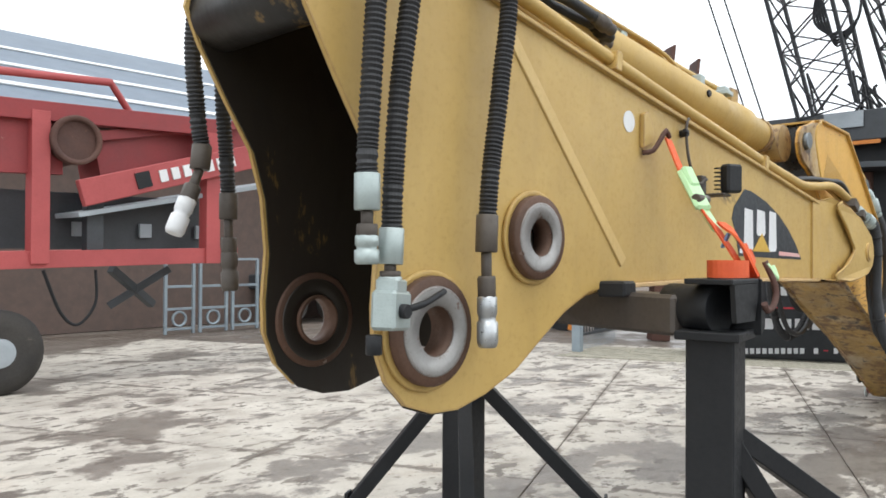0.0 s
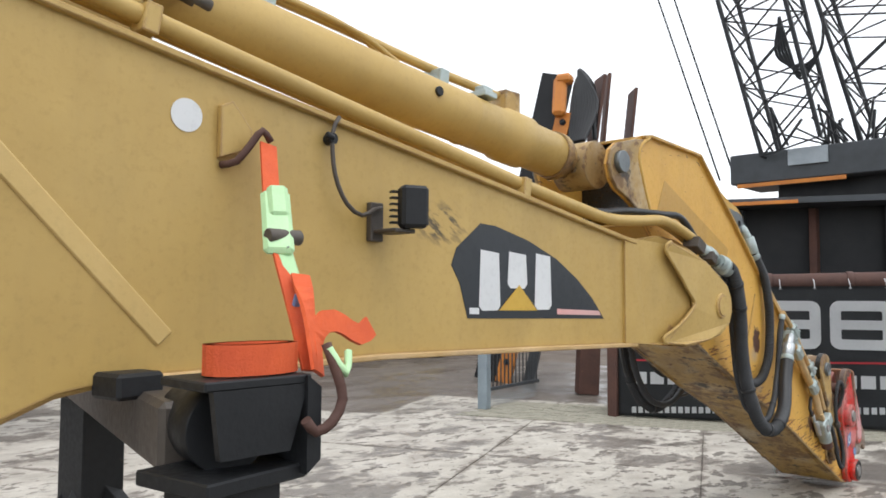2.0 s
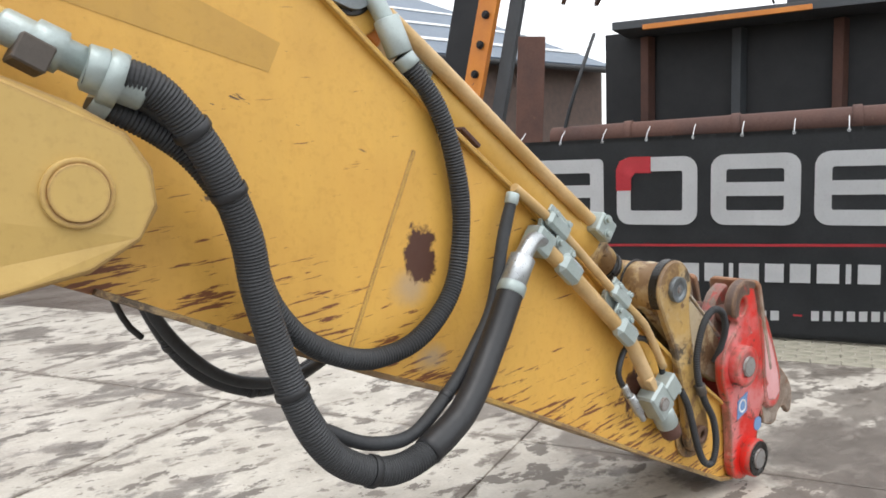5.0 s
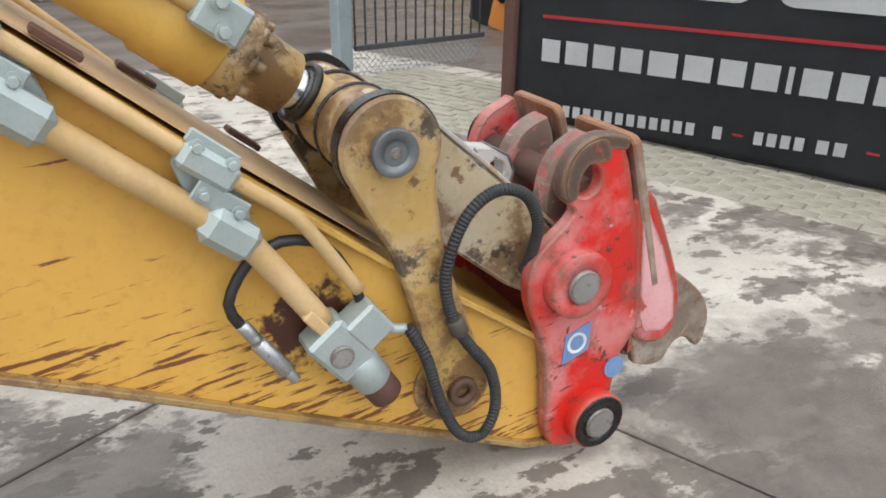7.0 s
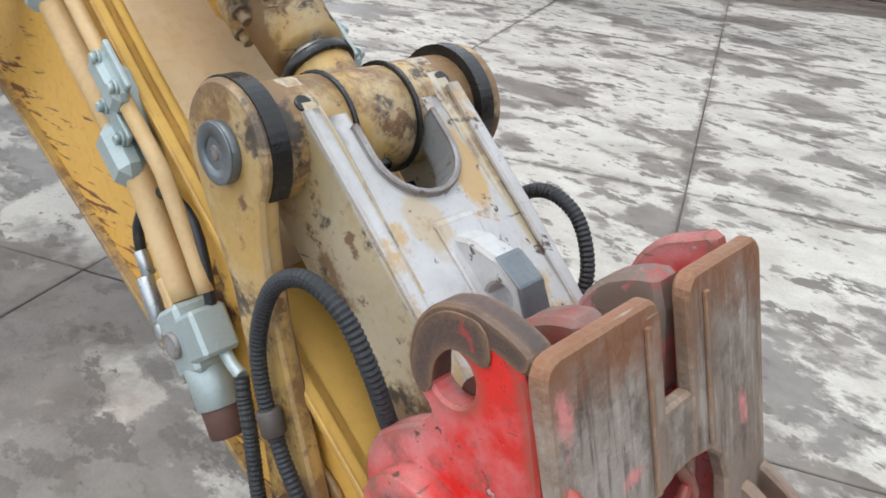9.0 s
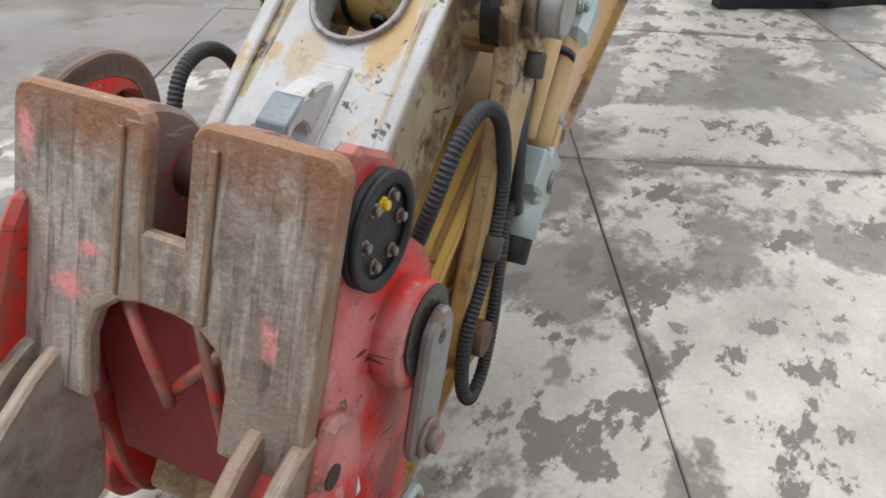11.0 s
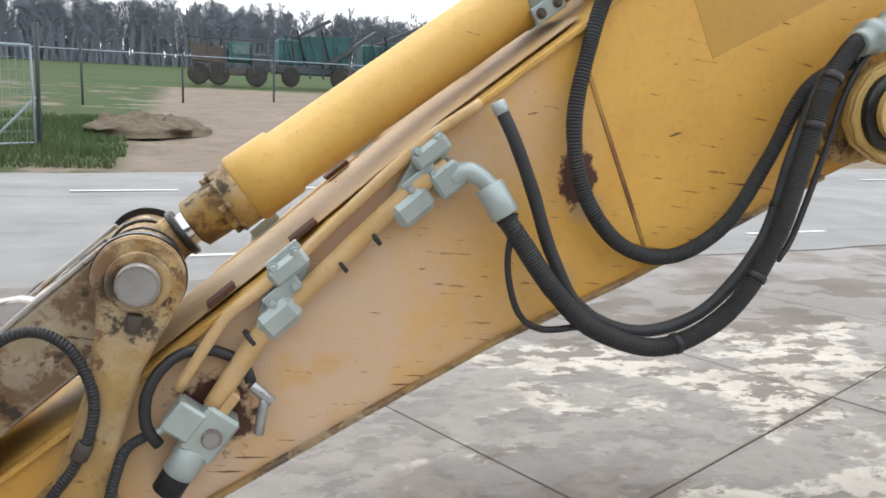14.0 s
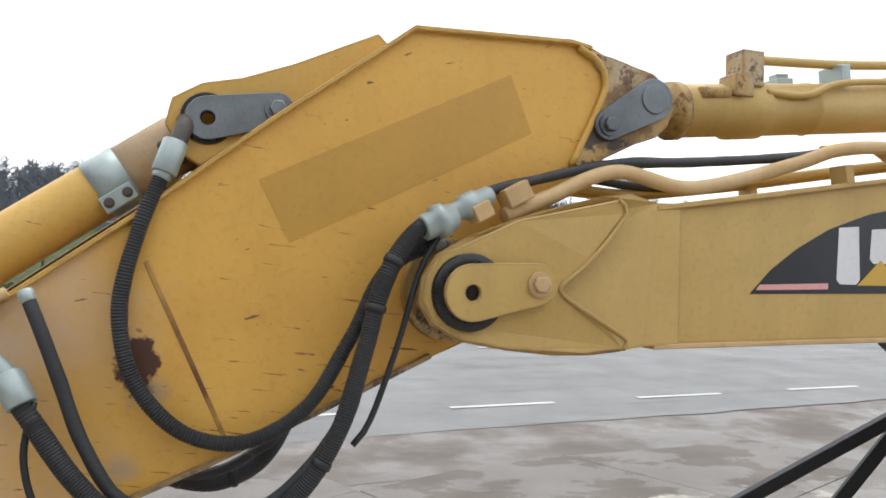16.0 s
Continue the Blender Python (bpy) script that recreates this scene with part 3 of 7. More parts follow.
part("yoke_cross_plate", prism([(-0.9, 1.46), (-0.55, 1.46), (-0.5, 1.97), (-0.9, 1.97)], -0.31, 0.31), YELBOOM, boom)

# dark sail-shaped emblem panels with blocks, triangle and stripes
EMBLEM = [(-2.13, 1.595), (-1.09, 1.575), (-1.2, 1.68), (-1.33, 1.77), (-1.5, 1.86), (-1.72, 1.935), (-1.95, 1.985), (-2.05, 1.99), (-2.2, 1.88), (-2.23, 1.81), (-2.18, 1.74)]
for s in (-1, 1):
    # mirrored on the far side: the sail's point looks to the stick on both
    y = s * 0.3205
    sh = 0.0 if s < 0 else -0.16
    zh = 0.0 if s < 0 else 0.07
    em = part("emblem_panel", prism([(x + sh, z + zh) for x, z in EMBLEM], y, y + s * 0.0015), NAVY, boom, "black sail-shaped emblem panel")
    y1, y2 = y + s * 0.002, y + s * 0.003
    order = ((-1.99, 0.14), (-1.8, 0.14), (-1.61, 0.13))
    for k, (x, w) in enumerate(order):
        low = 1.625 if k != 1 else 1.72
        part("emblem_block", prism([(x + sh + a, z + zh) for a, z in ((-w / 2, low + 0.02), (-w / 2 + 0.02, low), (w / 2 - 0.02, low), (w / 2, low + 0.02), (w / 2 - 0.01, 1.87), (-w / 2 + 0.01, 1.88))], y1, y2), WHITE, em, "white block")
    part("emblem_triangle", prism([(x + sh, z + zh) for x, z in ((-1.93, 1.625), (-1.66, 1.622), (-1.79, 1.735))], y1 + s * 0.001, y2 + s * 0.002), GOLD, em, "gold triangle")
    part("emblem_stripe", prism([(x + sh, z + zh) for x, z in ((-2.12, 1.612), (-2.06, 1.611), (-2.06, 1.637), (-2.12, 1.638))], y1, y2), WHITE, em)
    part("emblem_stripe", prism([(x + sh, z + zh) for x, z in ((-1.5, 1.602), (-1.12, 1.592), (-1.14, 1.615), (-1.5, 1.628))], y1, y2), PINK, em)

single("warning_sticker", merge(prism(circle(-3.38, 2.215, 0.05), -0.323, -0.3205)), WHITE, "round white warning sticker on the boom side", "sticker")

# lashing eye on the boom
eye = thing("lashing_eye", (-3.22, -0.32, 2.16), "bent yellow lashing bracket welded to the boom", "bracket")
part("plate", prism([(-3.28, 2.26), (-3.24, 2.28), (-3.17, 2.2), (-3.17, 2.16), (-3.2, 2.13), (-3.28, 2.1)], -0.345, -0.321, bevel=0.003), YELBOOM, eye)
part("hook", tube([(-3.27, -0.33, 2.08), (-3.24, -0.37, 2.09), (-3.2, -0.39, 2.15), (-3.17, -0.4, 2.19), (-3.14, -0.4, 2.16)], 0.012, 8), RUSTST, eye, "rusty hook")

# work lamp with its cable
lamp = thing("work_lamp", (-2.6, -0.34, 1.95), "square black work lamp with cooling fins on bracket", "work lamp")
body = part("housing", box((-2.59, -0.47, 2.0), (0.1, 0.07, 0.15), (0, 0, -25), 0.012), BLACK, lamp)
for k in range(6):
    part("fin", box((-2.607, -0.43, 1.945 + k * 0.022), (0.085, 0.03, 0.007), (0, 0, -25), 0.001), BLACK, body)
part("bracket", merge(box((-2.65, -0.335, 1.95), (0.06, 0.03, 0.14)), box((-2.62, -0.4, 1.915), (0.1, 0.13, 0.015)), rod((-2.6, -0.44, 1.91), (-2.6, -0.44, 1.945), 0.018)), BEAMST, lamp, "rusty lamp bracket")
single("lamp_cable", tube([(-2.83, -0.35, 2.3), (-2.86, -0.35, 2.24), (-2.855, -0.36, 2.1), (-2.81, -0.37, 2.0), (-2.74, -0.37, 1.965), (-2.68, -0.36, 1.99), (-2.64, -0.36, 2.0)], 0.008, 8), BEAMST, "thin dark cable hanging to the work lamp", "cable")
single("cable_clip", merge(rod((-2.86, -0.32, 2.22), (-2.86, -0.36, 2.22), 0.02), rod((-2.86, -0.355, 2.22), (-2.89, -0.355, 2.23), 0.012)), BLACK, "small black cable clip on boom", "clip")


def fitting(name, p0, p1, r, material, parent, label=""):
    return part(name, turned(p0, p1, [(0, r * 0.8), (0.05, r), (0.3, r), (0.32, r * 1.25), (0.6, r * 1.25), (0.62, r * 0.95), (0.95, r * 0.95), (1, r * 0.8)], 12), material, parent, label)


# pipes along the boom's top edges
for s, lab in ((-1, "mustard steel pipe along the boom top edge"), (1, "yellow steel pipe along the boom top edge")):
    pipe = thing("hydraulic_pipe", (-2, s * 0.33, 2.25), lab, "pipe", "boom pipes")
    run = [(-4.35, s * 0.3, 2.63), (-4.1, s * 0.3, 2.59), (-3.5, s * 0.3, 2.48), (-2.85, s * 0.3, 2.37), (-2.2, s * 0.3, 2.265), (-1.75, s * 0.3, 2.19), (-1.3, s * 0.3, 2.125), (-1.0, s * 0.3, 2.09), (-0.72, s * 0.31, 2.1), (-0.45, s * 0.33, 2.115), (-0.2, s * 0.35, 2.05), (-0.02, s * 0.37, 1.965)]
    if s > 0:
        run = run[:5] + [(-2.0, 0.3, 2.31), (-1.72, 0.3, 2.28), (-1.48, 0.3, 2.2), (-0.98, 0.3, 2.07), (-0.61, 0.31, 2.11), (-0.31, 0.34, 1.99), (-0.12, 0.37, 1.91)]
    part("tube", tube(run, 0.03, 14), YELBOOM if s < 0 else YELPALE, pipe)
    part("tube", tube([(x - 0.02, y - s * 0.06, z + 0.005) for x, y, z in run[6:]] , 0.018, 10), YELBOOM, pipe)
    part("second_tube", tube([(x, y - s * 0.085, z + 0.012) for x, y, z in run[:7]], 0.022, 12), YELBOOM, pipe)
    fitting("flange", (-0.07, s * 0.365, 1.985), (0.12, s * 0.4, 1.89), 0.038, ZINC, pipe, "zinc hose fitting")
    for x, z in ((-3.5, 2.47), (-1.75, 2.17)):
        part("pipe_clip", box((x, s * 0.3, z), (0.05, 0.09, 0.09), (0, 9, 0)), YELBOOM, pipe)
    part("clamp", merge(box((-0.16, s * 0.37, 1.99), (0.1, 0.1, 0.07), (0, 28, 0)), box((-0.02, s * 0.39, 1.92), (0.07, 0.09, 0.06), (0, 28, 0))), BEAMST if s < 0 else YELPALE, pipe, "pipe clamp block")
single("taped_cable", tube([(-1.4, -0.2, 2.13), (-1.0, -0.22, 2.13), (-0.7, -0.24, 2.16), (-0.4, -0.3, 2.16), (-0.25, -0.33, 2.15), (-0.1, -0.35, 2.03)], 0.022, 10, wobble=0.004), RUBDARK, "black taped cable along boom pipes", "cable", "boom cables")
single("taped_cable", tube([(-2.0, 0.24, 2.33), (-1.5, 0.26, 2.24), (-1.0, 0.27, 2.18), (-0.6, 0.3, 2.14), (-0.25, 0.33, 2.05), (-0.05, 0.36, 1.99), (0.12, 0.39, 1.89)], 0.02, 10, wobble=0.004), RUBDARK, "black taped cable along boom pipes", "cable", "boom cables")

# ---- stick cylinder on the boom ----
CYLROD = (-0.805, 2.42)


def along(x):
    return 2.42 + (-0.805 - x) * 0.105


cyl = thing("stick_cylinder", (-2.2, 0, 2.5), "long mustard yellow hydraulic cylinder above the boom", "hydraulic cylinder")
part("barrel", turned((-1.05, 0, along(-1.05)), (-3.55, 0, along(-3.55)), [(0, 0.1), (0.01, 0.12), (0.12, 0.12), (0.125, 0.135), (0.19, 0.135), (0.2, 0.122), (0.3, 0.122), (0.303, 0.127), (0.31, 0.122), (0.98, 0.122), (1, 0.1)], 36), YELBOOM, cyl)
part("gland", turned((-0.97, 0, along(-0.97)), (-1.1, 0, along(-1.1)), [(0, 0.07), (0.1, 0.1), (0.6, 0.1), (0.62, 0.13), (1, 0.13)], 28), YELWORN, cyl)
for k in range(8):
    a = math.pi * k / 4
    part("bolt", bolt((-0.985, 0.085 * math.cos(a), along(-0.985) + 0.085 * math.sin(a)), (1, 0, -0.1), 0.014, 0.03), YELWORN, cyl)
part("rod", rod((-0.8, 0, along(-0.8)), (-1.0, 0, along(-1.0)), 0.06, 24), CHROME, cyl, "chromed piston rod")
part("rod_eye", rod((CYLROD[0], -0.11, CYLROD[1]), (CYLROD[0], 0.11, CYLROD[1]), 0.135, 28), YELWORN, cyl)
part("rear_eye", rod((-3.65, -0.1, along(-3.65)), (-3.65, 0.1, along(-3.65)), 0.13, 28), YELBOOM, cyl)
part("bracket", merge(box((-1.7, -0.04, along(-1.7) + 0.135), (0.09, 0.1, 0.03), (0, 6, 0)), box((-1.7, -0.04, along(-1.7) + 0.16), (0.07, 0.06, 0.03), (0, 6, 0))), ZINC, cyl, "dull steel pipe bracket")
part("port", rod((-2.1, -0.12, along(-2.1) + 0.02), (-2.1, -0.135, along(-2.1) + 0.02), 0.022), BLACK, cyl)
valve = part("valve_block", merge(box((-1.42, 0.06, along(-1.42) + 0.17), (0.12, 0.12, 0.16)), box((-1.36, 0.08, along(-1.36) + 0.09), (0.1, 0.12, 0.1)), rod((-1.3, 0.1, along(-1.3) + 0.06), (-1.15, 0.1, along(-1.15) + 0.06), 0.03)), YELWORN, cyl, "yellow valve block with stains")
part("line", tube([(-1.45, 0.06, along(-1.45) + 0.22), (-2.0, 0.06, along(-2.0) + 0.2), (-2.7, 0.06, along(-2.7) + 0.2), (-3.3, 0.06, along(-3.3) + 0.18)], 0.022, 10), YELBOOM, valve)
part("line", tube([(-1.5, 0.11, along(-1.5) + 0.06), (-1.7, 0.14, along(-1.7) + 0.04), (-1.95, 0.13, along(-1.95) + 0.1), (-2.6, 0.12, along(-2.6) + 0.1)], 0.016, 10), YELBOOM, valve)
for dz, y in ((0.17, -0.02), (0.2, 0.03)):
    part("line", tube([(-2.25, y, along(-2.25) + 0.12), (-2.5, y, along(-2.5) + dz), (-3.0, y, along(-3.0) + dz), (-3.5, y, along(-3.5) + dz)], 0.012, 8), YELBOOM, cyl)
for x in (-1.95, -2.9):
    part("pipe_saddle", box((x, 0.05, along(x) + 0.15), (0.06, 0.14, 0.08), (0, 6, 0)), ZINC, cyl)
for s in (-1, 1):
    part("lug", prism([(-3.95, 2.48), (-3.4, 2.42), (-3.5, along(-3.65) + 0.05), (-3.6, along(-3.65) + 0.14), (-3.75, along(-3.65) + 0.13), (-3.85, along(-3.65))], s * 0.13, s * 0.16), YELBOOM, boom)

# clutter of hoses and couplers on the boom top near the fork
clutter = thing("hose_bundle", (-3.9, -0.1, 2.55), "black bundled hoses and couplers lying on boom", "hoses")
for k in range(6):
    y = -0.24 + 0.07 * k
    pts = [(-4.95 + 0.05 * k, y, 2.68), (-4.5, y + 0.03, 2.66 + 0.03 * (k % 3)), (-4.1, y - 0.02, 2.66 + 0.05 * (k % 2)), (-3.8 + 0.06 * k, y + 0.02, 2.72 - 0.02 * k), (-3.55 + 0.1 * k, y, 2.68)]
    h = part("hose", tube(pts, 0.025, 10, wobble=0.004), RUBBER, clutter)
    e = Vector(pts[-1])
    fitting("coupler", e, e + Vector((0.16, 0, -0.03)), 0.03, BLACK if k % 2 else BEAMST, h)


def coupled_hose(label, pts, r, end, sleeve_mat, tip_mat, ribs=0.008):
    """A ribbed hose that hangs from the boom's fork and ends in a sleeve and a quick coupler."""
    h = thing("hanging_hose", pts[0], label, "hydraulic hose", "hoses at the fork")
    part("hose", tube(pts, r, 18, 0.008, ribs * 0.7), RUBBER, h)
    a, b, c = (Vector(p) for p in end)
    part("sleeve", rod(a, b, r * 1.15, 20), sleeve_mat, h, "grey crimped sleeve")
    d = (c - b)
    part("neck", rod(b, b + d * 0.3, r * 0.55), BEAMST, h)
    part("nut", turned(b + d * 0.25, b + d * 0.5, [(0, r * 0.9), (0.1, r), (0.9, r), (1, r * 0.9)], 6), BEAMST, h)
    part("coupler", turned(b + d * 0.45, c, [(0, r * 0.8), (0.05, r * 1.05), (0.35, r * 1.05), (0.4, r * 0.9), (0.5, r * 0.9), (0.52, r * 1.1), (0.9, r * 1.1), (1, r * 0.9)], 24), tip_mat, h, "silver quick coupler")
    return h


coupled_hose("grey ribbed hose with silver coupler at boom foot", [(-4.55, -0.2, 2.72), (-4.5, -0.38, 2.72), (-4.4, -0.42, 2.55), (-4.44, -0.42, 2.2), (-4.49, -0.42, 1.9), (-4.51, -0.42, 1.72)], 0.034, [(-4.51, -0.42, 1.73), (-4.515, -0.42, 1.6), (-4.505, -0.42, 1.27)], BEAMST, STEEL)
coupled_hose("grey ribbed hose with short silver coupler", [(-4.8, -0.2, 2.75), (-4.98, -0.38, 2.74), (-5.02, -0.42, 2.5), (-5.04, -0.42, 2.2), (-5.06, -0.42, 1.9), (-5.06, -0.42, 1.82)], 0.034, [(-5.06, -0.42, 1.83), (-5.06, -0.42, 1.72), (-5.06, -0.42, 1.56)], ZINC, ZINC)
hv = coupled_hose("grey ribbed hose ending in shut-off valve", [(-4.7, -0.2, 2.75), (-4.84, -0.39, 2.73), (-4.88, -0.43, 2.5), (-4.94, -0.43, 2.1), (-4.965, -0.43, 1.8), (-4.97, -0.43, 1.66)], 0.034, [(-4.97, -0.43, 1.67), (-4.975, -0.43, 1.56), (-4.975, -0.43, 1.48)], ZINC, ZINC)
vb = part("valve_body", merge(box((-4.97, -0.43, 1.42), (0.14, 0.08, 0.12), (0, 4, 25), 0.01), box((-4.97, -0.43, 1.49), (0.09, 0.07, 0.05), (0, 4, 25), 0.006)), ZINC, hv, "pale zinc valve body")
part("lever", merge(tube([(-4.96, -0.485, 1.425), (-4.9, -0.5, 1.44), (-4.8, -0.49, 1.475)], 0.011, 8), rod((-4.97, -0.46, 1.42), (-4.965, -0.5, 1.42), 0.022)), BLACK, vb, "black valve lever")
part("plug", rod((-5.03, -0.42, 1.35), (-5.03, -0.42, 1.29), 0.025), BLACK, vb)
coupled_hose("black ribbed hose with worn white coupler", [(-4.9, 0.2, 2.75), (-5.1, 0.4, 2.7), (-5.15, 0.45, 2.4), (-5.13, 0.45, 2.1), (-5.11, 0.45, 1.98)], 0.032, [(-5.11, 0.45, 1.99), (-5.12, 0.45, 1.9), (-5.22, 0.45, 1.66)], BEAMST, WHITE)
coupled_hose("black ribbed hose with steel coupler", [(-4.8, 0.2, 2.75), (-5.0, 0.4, 2.65), (-5.03, 0.45, 2.3), (-5.01, 0.45, 1.95), (-5.0, 0.45, 1.8)], 0.03, [(-5.0, 0.45, 1.82), (-5.0, 0.45, 1.72), (-4.99, 0.45, 1.45)], BEAMST, BEAMST)

# ---- trestle under the boom ----
tr = thing("trestle", (-3.35, 0, 0), "black steel trestle on splayed legs carrying the boom", "trestle")
PA, PB = Vector((-3.52, -0.8, 0)), Vector((-3.1, 0.95, 0))
for p, feet in ((PA, ((-2.42, -1.4), (-3.12, -1.15))), (PB, ((-2.62, 0.26), (-3.65, 0.42), (-3.62, 1.4)))):
    post = part("post", box((p.x, p.y, 0.66), (0.19, 0.19, 1.2), (0, 0, 9), 0.008), BLACK, tr)
    part("cap_plate", box((p.x, p.y, 1.275), (0.29, 0.25, 0.035), (0, 0, 9)), BLACK, post)
    for fx, fy in feet:
        f = Vector((fx, fy, 0))
        leg = part("brace", beam(p + Vector((0, 0, 0.92)), f + Vector((0, 0, 0.09)), 0.08, 0.08), BLACK, tr)
        part("foot_beam", beam(p + Vector((0, 0, 0.045)), f + Vector((0, 0, 0.045)), 0.1, 0.09), BLACK, leg)
        part("foot_eye", merge(box((fx, fy, 0.06), (0.16, 0.16, 0.12), (0, 0, 30)), box((fx, fy, 0.15), (0.08, 0.02, 0.08), (0, 0, 30))), BLACK, leg)
xb = part("cross_beam", beam(PA + Vector((0.01, 0.12, 1.345)), PB + Vector((0, 0.1, 1.345)), 0.2, 0.17, 0.015), BEAMST, tr, "scuffed brown steel cross beam")
part("roller", rod((PA.x, PA.y - 0.02, 1.375), (PA.x + 0.05, PA.y + 0.22, 1.375), 0.1, 28), BLACK, xb)
sad = part("saddle", merge(prism([(-3.6, 1.33), (-3.42, 1.33), (-3.38, 1.45), (-3.38, 1.48), (-3.62, 1.48)], -0.92, -0.9), prism([(-3.38, 1.27), (-3.34, 1.3), (-3.34, 1.47), (-3.38, 1.5)], -0.93, -0.7), box((-3.5, -0.82, 1.49), (0.28, 0.2, 0.022))), BLACK, tr)
part("packing_block", box((-3.55, -0.36, 1.445), (0.14, 0.13, 0.07), (0, 0, 9), 0.01), BLACK, tr)
part("packing_block", box((-3.3, 0.36, 1.445), (0.14, 0.13, 0.06), (0, 0, 9), 0.01), BLACK, tr)

# orange ratchet strap
st = thing("ratchet_strap", (-3.3, -0.85, 1.5), "orange ratchet strap with pale green ratchet lashing the boom", "ratchet strap")


def webbing(line, w, th=0.004, side=(1, 0, 0)):
    pts = smooth_line(line, 0.03)
    bm = bmesh.new()
    rows = []
    for k, p in enumerate(pts):
        d = (pts[min(k + 1, len(pts) - 1)] - pts[max(k - 1, 0)]).normalized()
        s = (Vector(side) - d * Vector(side).dot(d)).normalized()
        nrm = d.cross(s) * th
        rows.append([bm.verts.new(p + a * s * w / 2 + b * nrm) for a, b in ((-1, -1), (1, -1), (1, 1), (-1, 1))])
    for r, q in zip(rows, rows[1:]):
        for k in range(4):
            bm.faces.new((r[k], r[(k + 1) % 4], q[(k + 1) % 4], q[k]))
    bm.faces.new(rows[0]), bm.faces.new(rows[-1])
    bmesh.ops.recalc_face_normals(bm, faces=bm.faces)
    return bm


part("webbing", webbing([(-3.15, -0.4, 2.15), (-3.2, -0.5, 1.97), (-3.24, -0.6, 1.83), (-3.28, -0.74, 1.65), (-3.31, -0.85, 1.5)], 0.055), STRAP, st)
rt = part("ratchet", merge(beam((-3.19, -0.5, 1.99), (-3.26, -0.63, 1.8), 0.085, 0.03, 0.012), beam((-3.235, -0.6, 1.83), (-3.25, -0.69, 1.7), 0.055, 0.022, 0.008), beam((-3.185, -0.5, 2.0), (-3.215, -0.56, 1.9), 0.06, 0.055, 0.012)), GREENM, st, "pale green ratchet handle")
part("spool", rod((-3.28, -0.6, 1.85), (-3.17, -0.6, 1.85), 0.022), BEAMST, rt)
part("webbing", webbing([(-3.31, -0.88, 1.5), (-3.27, -0.82, 1.6), (-3.2, -0.8, 1.62), (-3.1, -0.78, 1.58), (-3.04, -0.76, 1.6)], 0.06, 0.005, (0, 0.3, 1)), STRAP, st)
part("webbing", webbing([(-3.33, -0.9, 1.5), (-3.29, -0.8, 1.66), (-3.24, -0.7, 1.74)], 0.05, 0.005, (0.5, 0.5, 0.4)), STRAP, st)
coil = [(-3.47 + 0.11 * math.cos(a * 0.5), -0.83 + 0.06 * math.sin(a * 0.5), 1.54) for a in range(26)]
part("coiled_webbing", webbing(coil, 0.07, 0.012, (0, 0, 1)), STRAP, st)
part("label", box((-3.275, -0.735, 1.66), (0.03, 0.012, 0.07), (25, 0, 0)), BLUE, st)
part("end_hook", tube([(-3.32, -0.92, 1.57), (-3.31, -0.95, 1.5), (-3.3, -0.96, 1.44), (-3.33, -0.96, 1.39), (-3.37, -0.95, 1.37), (-3.4, -0.95, 1.4)], 0.013, 10), RUSTST, st, "dark red rusty hook")
part("hook_clip", tube([(-3.32, -0.93, 1.56), (-3.29, -0.96, 1.5), (-3.26, -0.93, 1.55)], 0.01, 8), GREENM, st)


# ---- the stick ----
UPPER = [(3.0, 0.42), (2.9, 0.48), (2.46, 0.8), (2.06, 1.12), (1.57, 1.535), (1.12, 1.875), (0.7, 2.22), (0.27, 2.545), (0.2, 2.6), (-0.44, 2.625), (-0.53, 2.61)]
HEAD = [(-0.62, 2.575), (-0.72, 2.55), (-0.81, 2.53), (-0.885, 2.48), (-0.91, 2.4), (-0.885, 2.325), (-0.83, 2.27), (-0.72, 2.23), (-0.6, 2.17), (-0.5, 2.1), (-0.35, 1.97), (-0.2, 1.82), (-0.15, 1.72), (-0.16, 1.6), (-0.13, 1.5), (-0.05, 1.45)]
LOWER = [(0.1, 1.385), (0.5, 1.195), (0.9, 1.015), (1.37, 0.825), (1.85, 0.588), (2.3, 0.36), (2.9, 0.07), (3.0, 0.05)]
STICK = UPPER + HEAD + LOWER
TIPPIN, LINKPIN, EYEPIN = (2.65, 0.385), (2.46, 1.085), (0.912, 2.205)
CP1, CP2 = (3.0, 0.64), (3.11, 0.15)

